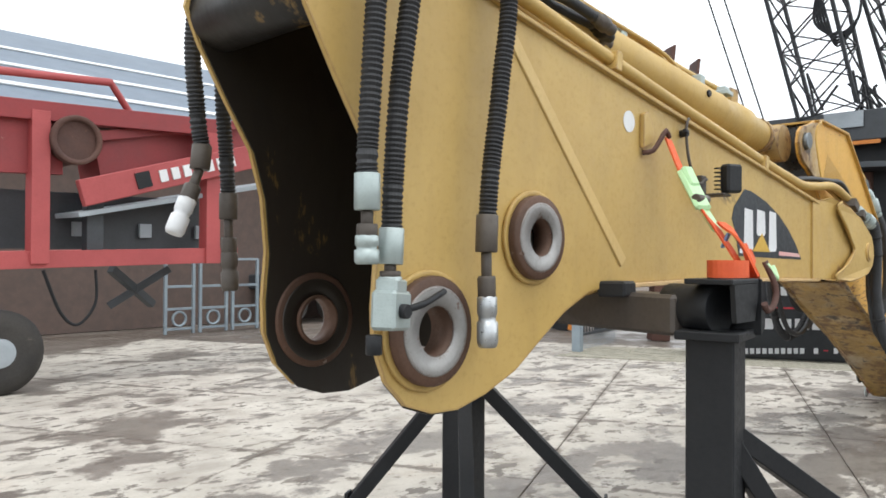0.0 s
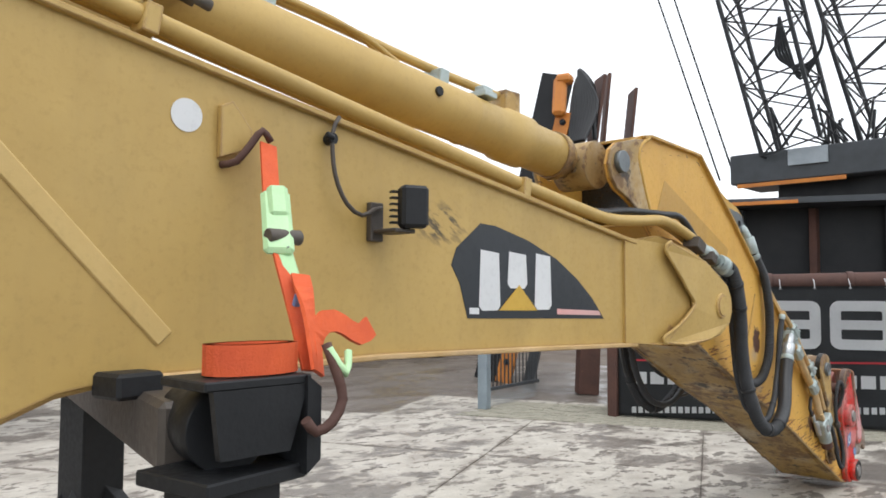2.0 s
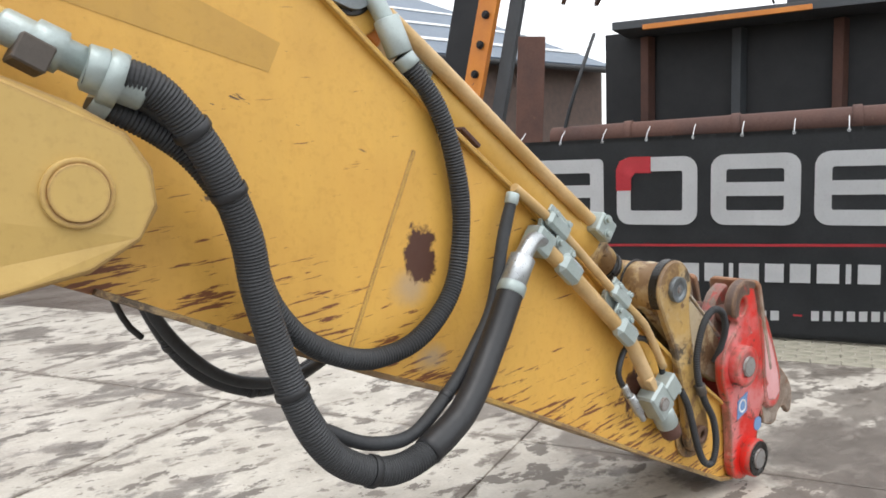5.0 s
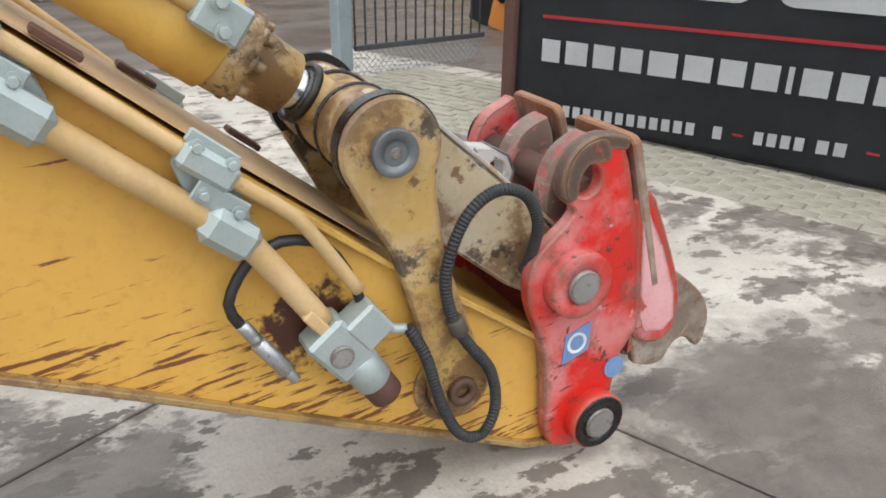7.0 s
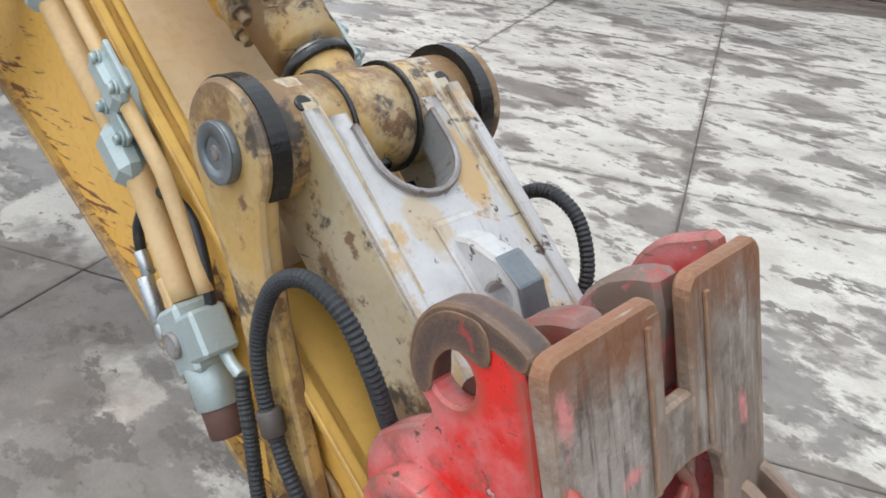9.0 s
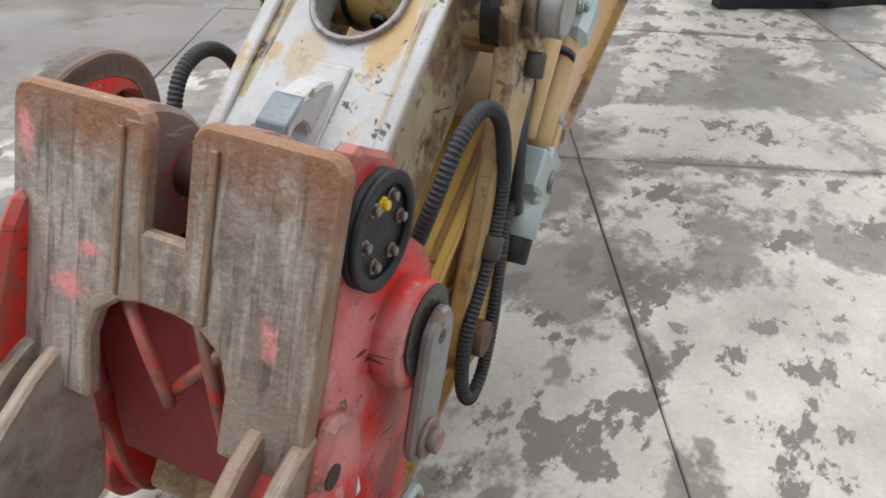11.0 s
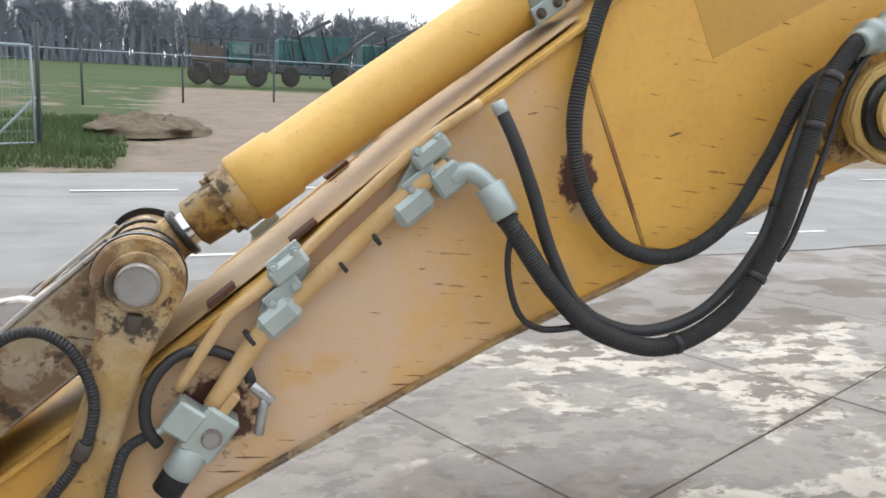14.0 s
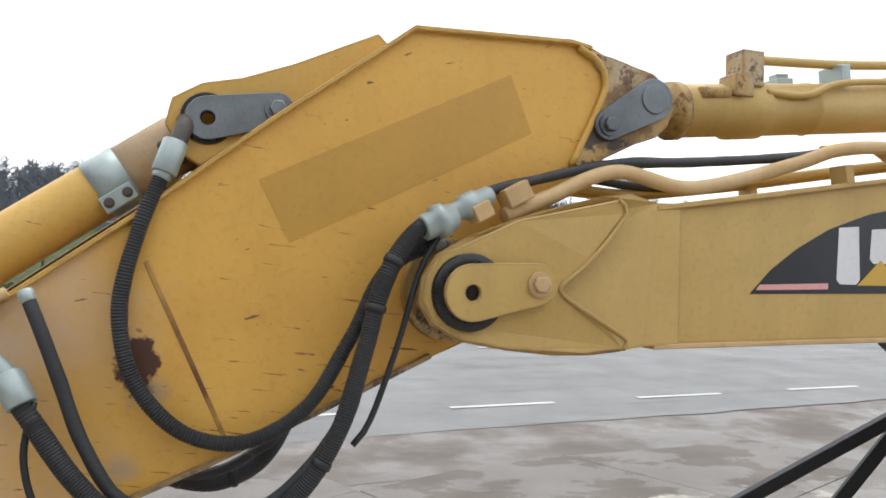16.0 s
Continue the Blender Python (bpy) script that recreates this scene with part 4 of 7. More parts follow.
stick = thing("excavator_stick", (2.9, 0, 0.05), "worn yellow steel excavator stick with scratches and rust", "excavator stick")
for s in (-1, 1):
    side = part("side_plate", prism(STICK, s * 0.215, s * 0.235, [(*CYLROD, 0.06)]), YELSTICK, stick)
    y = s * 0.2355
    part("lug_plate", prism([(-0.5, 2.59)] + HEAD[:10] + [(-0.46, 2.14), (-0.55, 2.34), (-0.6, 2.48)], y, y + s * 0.02, [(*CYLROD, 0.06)], 0.004), YELWORN, side)
    part("stiffener", tube([(-0.47, s * 0.25, 2.6), (-0.56, s * 0.25, 2.55), (-0.595, s * 0.25, 2.47), (-0.55, s * 0.25, 2.34), (-0.45, s * 0.25, 2.13)], 0.014, 8), YEL, side)
    part("butt_weld", beam((1.09, s * 0.236, 1.71), (0.81, s * 0.236, 1.1), 0.006, 0.016, 0.002), WELDR if s > 0 else YEL, side, "rust along a weld" if s > 0 else "")
    # left by a removed label
    if s > 0:
        part("label_ghost", prism([(0.626, 1.786), (-0.284, 2.244), (-0.19, 2.463), (0.738, 2.001)], y, y + 0.001), DECALOLD, side, "darker rectangle left by label")
    else:
        part("label_ghost", prism([(-0.26, 2.38), (-0.36, 2.19), (0.6, 1.93), (0.64, 2.01)], y - 0.001, y), DECALOLD, side, "darker patch left by label")
    px, pz = STICKPIN
    part("pin_boss", collar((px, s * 0.236, pz), (px, s * 0.3, pz), 0.19, 0.06), YELWORN, side)
    cx, cz = CYLROD
    part("pin_head", rod((cx, s * 0.25, cz), (cx, s * 0.285, cz), 0.06, 24), PINST, side, "steel pin end")
    tx, tz = TIPPIN
    part("tip_boss", collar((tx, s * 0.236, tz), (tx, s * 0.25, tz), 0.12, 0.05), YELWORN, side)
part("top_flange", strip(UPPER, 0.018, -0.26, 0.26, 0.003), YEL, stick)
part("top_face", strip([(x, z + 0.019) for x, z in UPPER[2:6]], 0.003, -0.2, 0.2), DUSTY, stick, "dusty worn top plate")
part("bottom_flange", strip(LOWER, 0.018, -0.26, 0.26, 0.003), YELWORN, stick, "scraped bottom edge")
part("rear_plate", strip(HEAD[9:], 0.016, -0.215, 0.215), YEL, stick)
part("rib", prism([(-0.46, 2.15), (-0.44, 2.15), (-0.44, 2.62), (-0.46, 2.62)], -0.215, 0.215), GREASESHADE, stick)
part("end_block", prism([(2.86, 0.1), (3.1, 0.06), (3.18, 0.17), (3.1, 0.28), (2.96, 0.42), (2.86, 0.42)], -0.2, 0.2, bevel=0.01), YELWORN, stick)
for x, z in ((1.35, 1.735), (1.83, 1.34), (2.0, 1.19), (2.24, 1.0)):
    part("wear_tab", box((x, -0.2 if x < 1.9 else 0.2, z + 0.014), (0.1, 0.05, 0.016), (0, 39, 0), 0.003), RUSTST, stick, "rusty tab on the top plate")
# upper lugs for the bucket cylinder
for s in (-1, 1):
    lug = part("cylinder_lug", prism([(0.27, 2.53), (0.32, 2.575), (0.62, 2.43), (0.8, 2.36), (0.93, 2.33), (1.03, 2.27), (1.05, 2.18), (1.0, 2.08), (0.93, 2.04), (0.72, 2.19)], s * 0.14, s * 0.18, [(*EYEPIN, 0.05)], 0.004), YEL, stick)
    kp = part("keeper_plate", prism(hull(EYEPIN, 0.075, (0.68, 2.255), 0.06), s * 0.185, s * 0.205, [(*EYEPIN, 0.025)], 0.004), PINST, lug, "grey keeper plate")
    part("bolt", bolt((0.68, s * 0.205, 2.255), (0, s, 0), 0.03, 0.035), PINST, kp)
    part("seal", collar((EYEPIN[0], s * 0.181, EYEPIN[1]), (EYEPIN[0], s * 0.186, EYEPIN[1]), 0.09, 0.02), GREASESHADE, lug)
# keeper on the stick cylinder's pin, far side
kp = part("keeper_plate", prism(hull(CYLROD, 0.085, (-0.6, 2.3), 0.06), 0.257, 0.277, [(*CYLROD, 0.028)], 0.004), PINST, stick, "grey keeper plate")
part("bolt", bolt((-0.6, 0.277, 2.3), (0, 1, 0), 0.03, 0.03), PINST, kp)

# ---- bucket cylinder ----
A, B = Vector((EYEPIN[0], 0, EYEPIN[1])), Vector((LINKPIN[0], 0, LINKPIN[1]))
AX = (B - A).normalized()
LB = (B - A).length
bc = thing("bucket_cylinder", tuple(A), "yellow hydraulic cylinder along the stick top", "hydraulic cylinder")
part("barrel", turned(A + AX * 0.1, A + AX * (LB - 0.36), [(0, 0.07), (0.02, 0.1), (0.06, 0.104), (0.88, 0.104), (0.885, 0.114), (0.99, 0.118), (1, 0.1)], 36), YEL, bc)
part("scorched_end", turned(A + AX * 0.1, A + AX * 0.325, [(0, 0.1), (0.05, 0.1045), (1, 0.1045)], 36), DUSTY, bc, "pale worn paint at the end")
gl = part("gland", turned(A + AX * (LB - 0.38), A + AX * (LB - 0.175), [(0, 0.1), (0.05, 0.108), (0.35, 0.108), (0.37, 0.085), (0.95, 0.08), (1, 0.06)], 32), YELWORN, bc)
for k in range(8):
    a = math.pi * k / 4
    m = frame_of(AX)
    c = A + AX * (LB - 0.315) + m @ Vector((0.09 * math.cos(a), 0.09 * math.sin(a), 0))
    part("bolt", bolt(c, AX, 0.014, 0.04), YELWORN, gl)
part("rod", rod(A + AX * (LB - 0.25), A + AX * (LB - 0.04), 0.055, 24), CHROME, bc, "chromed piston rod")
part("rod_seal", collar(A + AX * (LB - 0.152), A + AX * (LB - 0.13), 0.08, 0.054), GREASESHADE, bc, "greasy black rod seal")
part("rod_eye", merge(rod((B.x, -0.075, B.z), (B.x, 0.075, B.z), 0.105, 28), rod(B - AX * 0.14, B, 0.07, 20)), YELWORN, bc)
part("eye_bolt", rod(B + AX * 0.09, B + AX * 0.115, 0.022), GREASESHADE, bc)
part("rear_eye", rod((A.x, -0.12, A.z), (A.x, 0.12, A.z), 0.1, 28), YEL, bc)
band = part("clamp_band", turned(A + AX * 0.32, A + AX * 0.44, [(0, 0.104), (0, 0.11), (1, 0.11), (1, 0.104)], 36), ZINC, bc, "grey clamp band")
for s in (-1, 1):
    c = A + AX * 0.38
    part("band_ear", box((c.x - 0.03, s * 0.1, c.z - 0.06), (0.12, 0.03, 0.06), (0, 36, 0)), ZINC, band)
    for d in (-0.028, 0.028):
        part("band_bolt", bolt((c.x - 0.03 + d, s * 0.115, c.z - 0.06 - 0.72 * d), (0, s, 0), 0.012, 0.014), BEAMST, band)
# feed pipe along the near side of the barrel
nrm = Vector((-AX.z, 0, AX.x))
fp = [A + AX * d + Vector((0, -0.115, 0)) + nrm * h for d, h in ((0.18, 0.06), (0.5, 0.06), (1.0, 0.05), (1.45, 0.05))]
part("feed_pipe", tube([tuple(p) for p in fp], 0.028, 12), YELPALE, bc)
c = A + AX * (LB - 0.43) + Vector((0, -0.12, 0)) + nrm * 0.05
part("pipe_flange", merge(beam(c - AX * 0.05, c + AX * 0.06, 0.1, 0.09, 0.008), bolt(c + Vector((0, -0.05, 0.03)), (0, -1, 0), 0.014, 0.02), bolt(c + Vector((0, -0.05, -0.03)), (0, -1, 0), 0.014, 0.02)), ZINC, bc, "zinc pipe flange with bolts")
for s in (-1, 1):
    pp = A + AX * 0.13 + Vector((0, s * 0.12, 0)) + nrm * -0.03
    part("port_block", box(tuple(pp), (0.12, 0.09, 0.1), (0, 36, 0), 0.008), ORANGE if s < 0 else BEAMST, bc)

# ---- tilting links ----
for s in (-1, 1):
    li = thing("side_link", (TIPPIN[0], s * 0.27, TIPPIN[1]), "yellow steel side link with greasy rim" if s < 0 else "yellow steel side link with protruding bright pin", "link", "side links")
    ang = [math.radians(a) for a in range(-28, 218, 7)]
    head = [(LINKPIN[0] + 0.125 * math.cos(a), LINKPIN[1] + 0.125 * math.sin(a)) for a in ang]
    out = head + [(2.385, 0.96), (2.46, 0.82), (2.52, 0.62), (2.562, 0.4)] + [(TIPPIN[0] + 0.088 * math.cos(a), TIPPIN[1] + 0.088 * math.sin(a)) for a in (3.35, 3.9, 4.5, 5.1, 5.7, 6.2)] + [(2.72, 0.46), (2.66, 0.62), (2.6, 0.8), (2.575, 0.95)]
    face_in, face_out = (-0.25, -0.288) if s < 0 else (0.262, 0.305)
    part("plate", prism(out, face_in, face_out, bevel=0.007), YELWORN, li)
    part("rim", prism([(LINKPIN[0] + 0.129 * math.cos(a), LINKPIN[1] + 0.129 * math.sin(a)) for a in ang], s * 0.236, s * 0.274), GREASESHADE, li, "black greasy rim")
    x, z = LINKPIN
    if s < 0:
        part("pin_end", merge(rod((x, -0.28, z), (x, -0.306, z), 0.056, 32), collar((x, -0.304, z), (x, -0.309, z), 0.056, 0.03)), PINST, li, "grey pin end with grease hole")
        part("grease_hole", rod((x, -0.302, z), (x, -0.3075, z), 0.015), BOSSF, li)
        part("tip_pin", merge(collar((TIPPIN[0], -0.286, TIPPIN[1]), (TIPPIN[0], -0.308, TIPPIN[1]), 0.042, 0.02)), BOSSRUST, li)
    else:
        part("pin_collar", collar((x, 0.303, z), (x, 0.328, z), 0.085, 0.055), YELWORN, li)
        part("pin_end", rod((x, 0.29, z), (x, 0.372, z), 0.058, 32), BOSSF, li, "worn steel pin end")
        part("lock_bolt", merge(rod((x + 0.02, 0.32, z - 0.14), (x + 0.01, 0.32, z - 0.09), 0.022)), BEAMST, li)
        part("tip_pin", merge(rod((TIPPIN[0], 0.3, TIPPIN[1]), (TIPPIN[0], 0.337, TIPPIN[1]), 0.042, 24)), BOSSRUST, li, "dull brown pin end")

# ---- power link from the cylinder to the coupler ----
pl = thing("power_link", (CP1[0], 0, CP1[1]), "scuffed white and yellow power link with worn paint", "link")
D = Vector((CP1[0] - LINKPIN[0], 0, CP1[1] - LINKPIN[1]))
DL = D.length
D.normalize()
N = Vector((-D.z, 0, D.x))


def on_link(d, h):
    p = Vector((LINKPIN[0], 0, LINKPIN[1])) + D * d + N * h
    return (p.x, p.z)


for s in (-1, 1):
    outl = [on_link(*q) for q in ((-0.1, 0.03), (-0.07, 0.09), (0.0, 0.112), (0.1, 0.115), (0.3, 0.105), (0.52, 0.1), (0.66, 0.08), (0.78, 0.06), (0.8, -0.03), (0.74, -0.1), (0.6, -0.12), (0.25, -0.12), (0.0, -0.11), (-0.09, -0.06))]
    part("side_web", prism(outl, s * 0.135, s * 0.185, bevel=0.008), LINKD, pl)
    part("top_rail", prism([on_link(*q) for q in ((0.02, 0.113), (0.3, 0.108), (0.62, 0.09), (0.62, 0.102), (0.3, 0.121), (0.02, 0.126))], s * 0.158, s * 0.19, bevel=0.003), LINKW, pl, "bare scuffed upper edge")
    part("hub", merge(rod((LINKPIN[0], s * 0.08, LINKPIN[1]), (LINKPIN[0], s * 0.255, LINKPIN[1]), 0.108, 28)), YELWORN, pl, "rusty yellow hub")
    part("grease_hole", rod((on_link(0, 0.105)[0], s * 0.17, on_link(0, 0.105)[1]), (on_link(0, 0.112)[0], s * 0.17, on_link(0, 0.112)[1]), 0.018, 12), GREASESHADE, pl)
    part("seal", collar((LINKPIN[0], s * 0.074, LINKPIN[1]), (LINKPIN[0], s * 0.082, LINKPIN[1]), 0.114, 0.05), GREASESHADE, pl)
# face plate with a round cut towards the cylinder
face = bmesh.new()
half = 0.16
cutc, cutr, n = 0.13, 0.092, 12
arc = [(cutc + cutr * math.cos(a), cutr * math.sin(a)) for a in [math.pi / 2 - math.pi * k / n for k in range(n + 1)]]
outline = [(0.0, half), (0.62, half), (0.62, -half), (0.0, -half), (0.0, -cutr)] + [(d, w) for d, w in reversed(arc)] + [(0.0, cutr)]
vs = [face.verts.new(Vector((LINKPIN[0], 0, LINKPIN[1])) + D * d + N * 0.085 + Vector((0, w, 0))) for d, w in outline]
es = [face.edges.new((a, b)) for a, b in zip(vs, vs[1:] + vs[:1])]
bmesh.ops.triangle_fill(face, use_beauty=True, edges=es)
r = bmesh.ops.extrude_face_region(face, geom=face.faces[:])
bmesh.ops.translate(face, vec=N * 0.018, verts=[v for v in r["geom"] if isinstance(v, bmesh.types.BMVert)])
bmesh.ops.recalc_face_normals(face, faces=face.faces)
part("face_plate", face, LINKW, pl, "scuffed white face plate")
rim = [Vector((LINKPIN[0], 0, LINKPIN[1])) + D * d + N * 0.104 + Vector((0, w, 0)) for d, w in arc]
rim = [rim[0] - D * 0.07, *rim, rim[-1] - D * 0.07]
lip = bmesh.new()
rows_in = []
for k, p in enumerate(rim):
    out = (p - rim[len(rim) // 2] + D * cutr)
    out = Vector((0, 1, 0)) * (1 if k == 0 else -1) if k in (0, len(rim) - 1) else (out - N * out.dot(N)).normalized()
    rows_in.append([lip.verts.new(p + out * o + N * h) for o, h in ((-0.002, -0.07), (-0.002, 0.012), (0.011, 0.012), (0.013, -0.07))])
for a, b in zip(rows_in, rows_in[1:]):
    for k in range(4):
        lip.faces.new((a[k], a[(k + 1) % 4], b[(k + 1) % 4], b[k]))
lip.faces.new(rows_in[0])
lip.faces.new(rows_in[-1])
bmesh.ops.recalc_face_normals(lip, faces=lip.faces)
part("cut_rim", bevelled(lip, 0.003), BOSSF, pl, "dull steel rim")
lugo = [on_link(*q) for q in ((0.3, 0.09), (0.34, 0.14), (0.4, 0.175), (0.46, 0.185), (0.51, 0.16), (0.525, 0.11), (0.52, 0.08))]
part("lifting_lug", prism(lugo, -0.032, 0.032, [(*on_link(0.455, 0.13), 0.028)], 0.006), LINKW, pl, "pale lifting lug with hole")
# front strip of the lug, darker than its pale sides
part("lug_edge", prism([on_link(*q) for q in ((0.39, 0.172), (0.4, 0.179), (0.46, 0.189), (0.514, 0.163), (0.529, 0.112), (0.521, 0.108), (0.505, 0.155), (0.457, 0.18))], -0.033, 0.033, bevel=0.004), PINST, pl, "dark grey front of the lug")
part("lug_pad", prism([on_link(*q) for q in ((0.27, 0.1), (0.29, 0.112), (0.56, 0.108), (0.58, 0.098))], -0.052, 0.052, bevel=0.004), LINKW, pl, "scuffed pale pad under the lug")
part("lower_web", prism([on_link(*q) for q in ((0.12, -0.1), (0.6, -0.1), (0.6, -0.08), (0.12, -0.08))], -0.135, 0.135), GREASESHADE, pl)

# ---- red quick coupler ----
qc = thing("quick_coupler", (3.15, 0, 0.03), "scuffed red quick coupler with brown worn back plates", "quick coupler")
CH = [(3.06, 0.045), (2.98, 0.065), (2.945, 0.13), (2.94, 0.25), (2.925, 0.4), (2.895, 0.5), (2.86, 0.58), (2.85, 0.66), (2.87, 0.73), (2.93, 0.785), (2.965, 0.81), (2.99, 0.84), (2.985, 0.855), (2.955, 0.875), (2.94, 0.925), (2.95, 0.98), (2.985, 1.025), (3.045, 1.045), (3.09, 1.04), (3.115, 1.03), (3.13, 1.015), (3.16, 0.95), (3.2, 0.8), (3.255, 0.62), (3.275, 0.46), (3.25, 0.4), (3.2, 0.33), (3.19, 0.22), (3.17, 0.12), (3.12, 0.06)]
JAW = [(2.98, 0.76), (2.98, 0.85), (2.995, 0.92), (3.03, 0.97), (3.08, 1.0), (3.135, 1.015), (3.19, 0.76)]
BARE = [p for p in CH if p[1] < 0.82 or p[0] > 3.1]
BARE[BARE.index((2.965, 0.81)) + 1:BARE.index((3.115, 1.03))] = [(2.97, 0.88), (2.99, 0.94), (3.025, 0.985), (3.08, 1.01)]
for s in (-1, 1):
    ck = part("cheek", prism(rounded(CH if s < 0 else BARE), s * 0.242, s * 0.287, [(3.02, 0.925, 0.045)] if s < 0 else (), 0.01), RED, qc)
    # raised ear round the jaw and the pins
    for (x, z), r in ((CP1, 0.1), (CP2, 0.095)):
        part("pin_ear", collar((x, s * 0.28, z), (x, s * 0.335, z), r, 0.05), RED, ck)
    if s < 0:
        for (x, z), r in ((CP1, 0.05), (CP2, 0.05)):
            part("pin", rod((x, -0.3, z), (x, -0.347, z), r, 28), BOSSF, ck, "worn steel pin end")
        part("dirt_ring", collar((CP2[0], -0.334, CP2[1]), (CP2[0], -0.34, CP2[1]), 0.088, 0.052), GREASESHADE, ck)
        rx = [(3.19, 0.86), (3.2, 0.74), (3.235, 0.45), (3.265, 0.36), (3.37, 0.335), (3.44, 0.385), (3.425, 0.52), (3.35, 0.68), (3.255, 0.87)]
        part("frame", prism(rounded([(min(x, 3.42), z) for x, z in rx]), -0.291, -0.262, bevel=0.012), RED, ck, "raised red frame")
        part("panel", prism([(3.225, 0.77), (3.26, 0.46), (3.285, 0.4), (3.36, 0.385), (3.4, 0.42), (3.385, 0.52), (3.315, 0.68), (3.25, 0.79)], -0.294, -0.29, bevel=0.002), RUBPINK, ck, "scuffed pink panel")
        dk = part("decal", prism([(2.985, 0.365), (3.075, 0.395), (3.08, 0.49), (2.99, 0.46)], -0.2905, -0.288), BLUE, ck, "blue square decal with white ring")
        part("ring", collar((3.032, -0.29, 0.428), (3.032, -0.2916, 0.428), 0.034, 0.024), WHITE, dk)
        part("round_decal", prism(circle(3.185, 0.3, 0.036), -0.2905, -0.288), BLUE, ck, "round blue decal")
        part("jaw_tooth", box((3.025, -0.264, 0.82), (0.022, 0.04, 0.09), (0, 8, 0), 0.004), RED, ck)
        part("greasy_jaw", prism(rounded([(2.96, 0.88), (2.945, 0.925), (2.96, 0.99), (3.005, 1.032), (3.075, 1.04), (3.095, 0.97), (3.02, 0.98), (2.99, 0.94), (2.99, 0.88)], 2), -0.2915, -0.2875, bevel=0.001), HOOKST, ck, "greasy blackened jaw")
    else:
        for a, b, m in (((2.965, 0.625), (3.015, 0.425), BOSSF), ((3.055, 0.255), (3.03, 0.08), ZINC)):
            kp = part("keeper_plate", prism(hull(a, 0.055, b, 0.052), 0.336, 0.36, bevel=0.007), m, ck, "scuffed steel keeper plate")
            part("keeper_bolt", bolt((b[0], 0.36, b[1]) if m is BOSSF else (a[0], 0.36, a[1]), (0, 1, 0), 0.026, 0.03), REDWORN, kp)
            part("keeper_hole", rod((a[0], 0.352, a[1]) if m is BOSSF else (b[0], 0.352, b[1]), (a[0], 0.3615, a[1]) if m is BOSSF else (b[0], 0.3615, b[1]), 0.016), GREASESHADE, kp)
        # shade round the upper keeper plate, put on as a black ring
        part("shadow_ring", collar((CP1[0] - 0.02, 0.334, CP1[1]), (CP1[0] - 0.02, 0.34, CP1[1]), 0.085, 0.03), GREASESHADE, ck)
        hub = part("round_cover", merge(rod((3.085, 0.27, 0.885), (3.085, 0.3, 0.885), 0.095, 32), collar((3.085, 0.3, 0.885), (3.085, 0.31, 0.885), 0.095, 0.075)), BLACK, ck, "black round cover with bolts")
        for k in range(6):
            a = k * math.pi / 3
            part("bolt", bolt((3.085 + 0.055 * math.cos(a), 0.3, 0.885 + 0.055 * math.sin(a)), (0, 1, 0), 0.008, 0.014), BOSSF, hub)
        part("plug", bolt((3.085, 0.3, 0.93), (0, 1, 0), 0.008, 0.014), LEMON, hub)
        pad = [(3.2, 0.62), (3.16, 0.56), (3.2, 0.33), (3.27, 0.22), (3.38, 0.21), (3.42, 0.27), (3.36, 0.42), (3.3, 0.58), (3.25, 0.65)]
        part("slotted_pad", prism(rounded(pad), 0.285, 0.318, bevel=0.012), RED, ck, "raised red pad with slots")
        # flat black shapes give the slots their inner shade
        part("slot", prism(hull((3.285, 0.43), 0.032, (3.315, 0.31), 0.032), 0.316, 0.32), GREASESHADE, ck)
        part("slot", prism(circle(3.265, 0.545, 0.022), 0.316, 0.32), GREASESHADE, ck)
        for c, t in (((3.17, 0.289, 0.405), 10), ((3.235, 0.289, 0.25), 60)):
            part("type_plate", box(c, (0.06, 0.004, 0.085), (0, t, 0), 0.001), WHITE, ck, "small white type plate")
            for k in range(3):
                part("print_bar", box((c[0], 0.2915, c[2] - 0.022 + 0.02 * k), (0.036, 0.002, 0.006), (0, t, 0), 0), NAVY, ck)
for y in (-0.12, 0.09):
    part("jaw_plate", prism(rounded(JAW), y - 0.035, y + 0.035, bevel=0.01), REDWORN, qc, "worn red jaw plate")
part("jaw_pin", rod((3.05, -0.245, 0.87), (3.05, 0.245, 0.87), 0.045, 20), RUSTST, qc)
part("core_box", prism([(3.02, 0.3), (3.2, 0.3), (3.2, 0.7), (3.0, 0.78), (2.98, 0.72)], -0.21, 0.21), REDMACH, qc, "dark red inner box")
# brown back plates: two leaves with a notch between, and a round cut below
BT, BB = Vector((3.145, 0, 1.03)), Vector((3.29, 0, 0.55))
DV = (BB - BT)


def back(w0, w1, h0, h1, cut=None, depth=0.03):
    r0 = [(0.032 * (1 - math.cos(a)), 0.068 * (1 - math.sin(a))) for a in (0, 0.4, 0.8, 1.2, math.pi / 2)]
    pts = [(w0 + a, h0 + b) for a, b in r0] + [(w1 - a, h0 + b) for a, b in reversed(r0)]
    if cut:
        pts += cut
    else:
        pts += [(w1, h1), (w0, h1)]
    bm = bmesh.new()
    vs = [bm.verts.new(BT + DV * h + Vector((0, w, 0))) for w, h in pts]
    bm.faces.new(vs)
    r = bmesh.ops.extrude_face_region(bm, geom=bm.faces[:])
    bmesh.ops.translate(bm, vec=Vector((depth, 0, 0.006)), verts=[v for v in r["geom"] if isinstance(v, bmesh.types.BMVert)])
    bmesh.ops.recalc_face_normals(bm, faces=bm.faces)
    return bevelled(bm, 0.006)


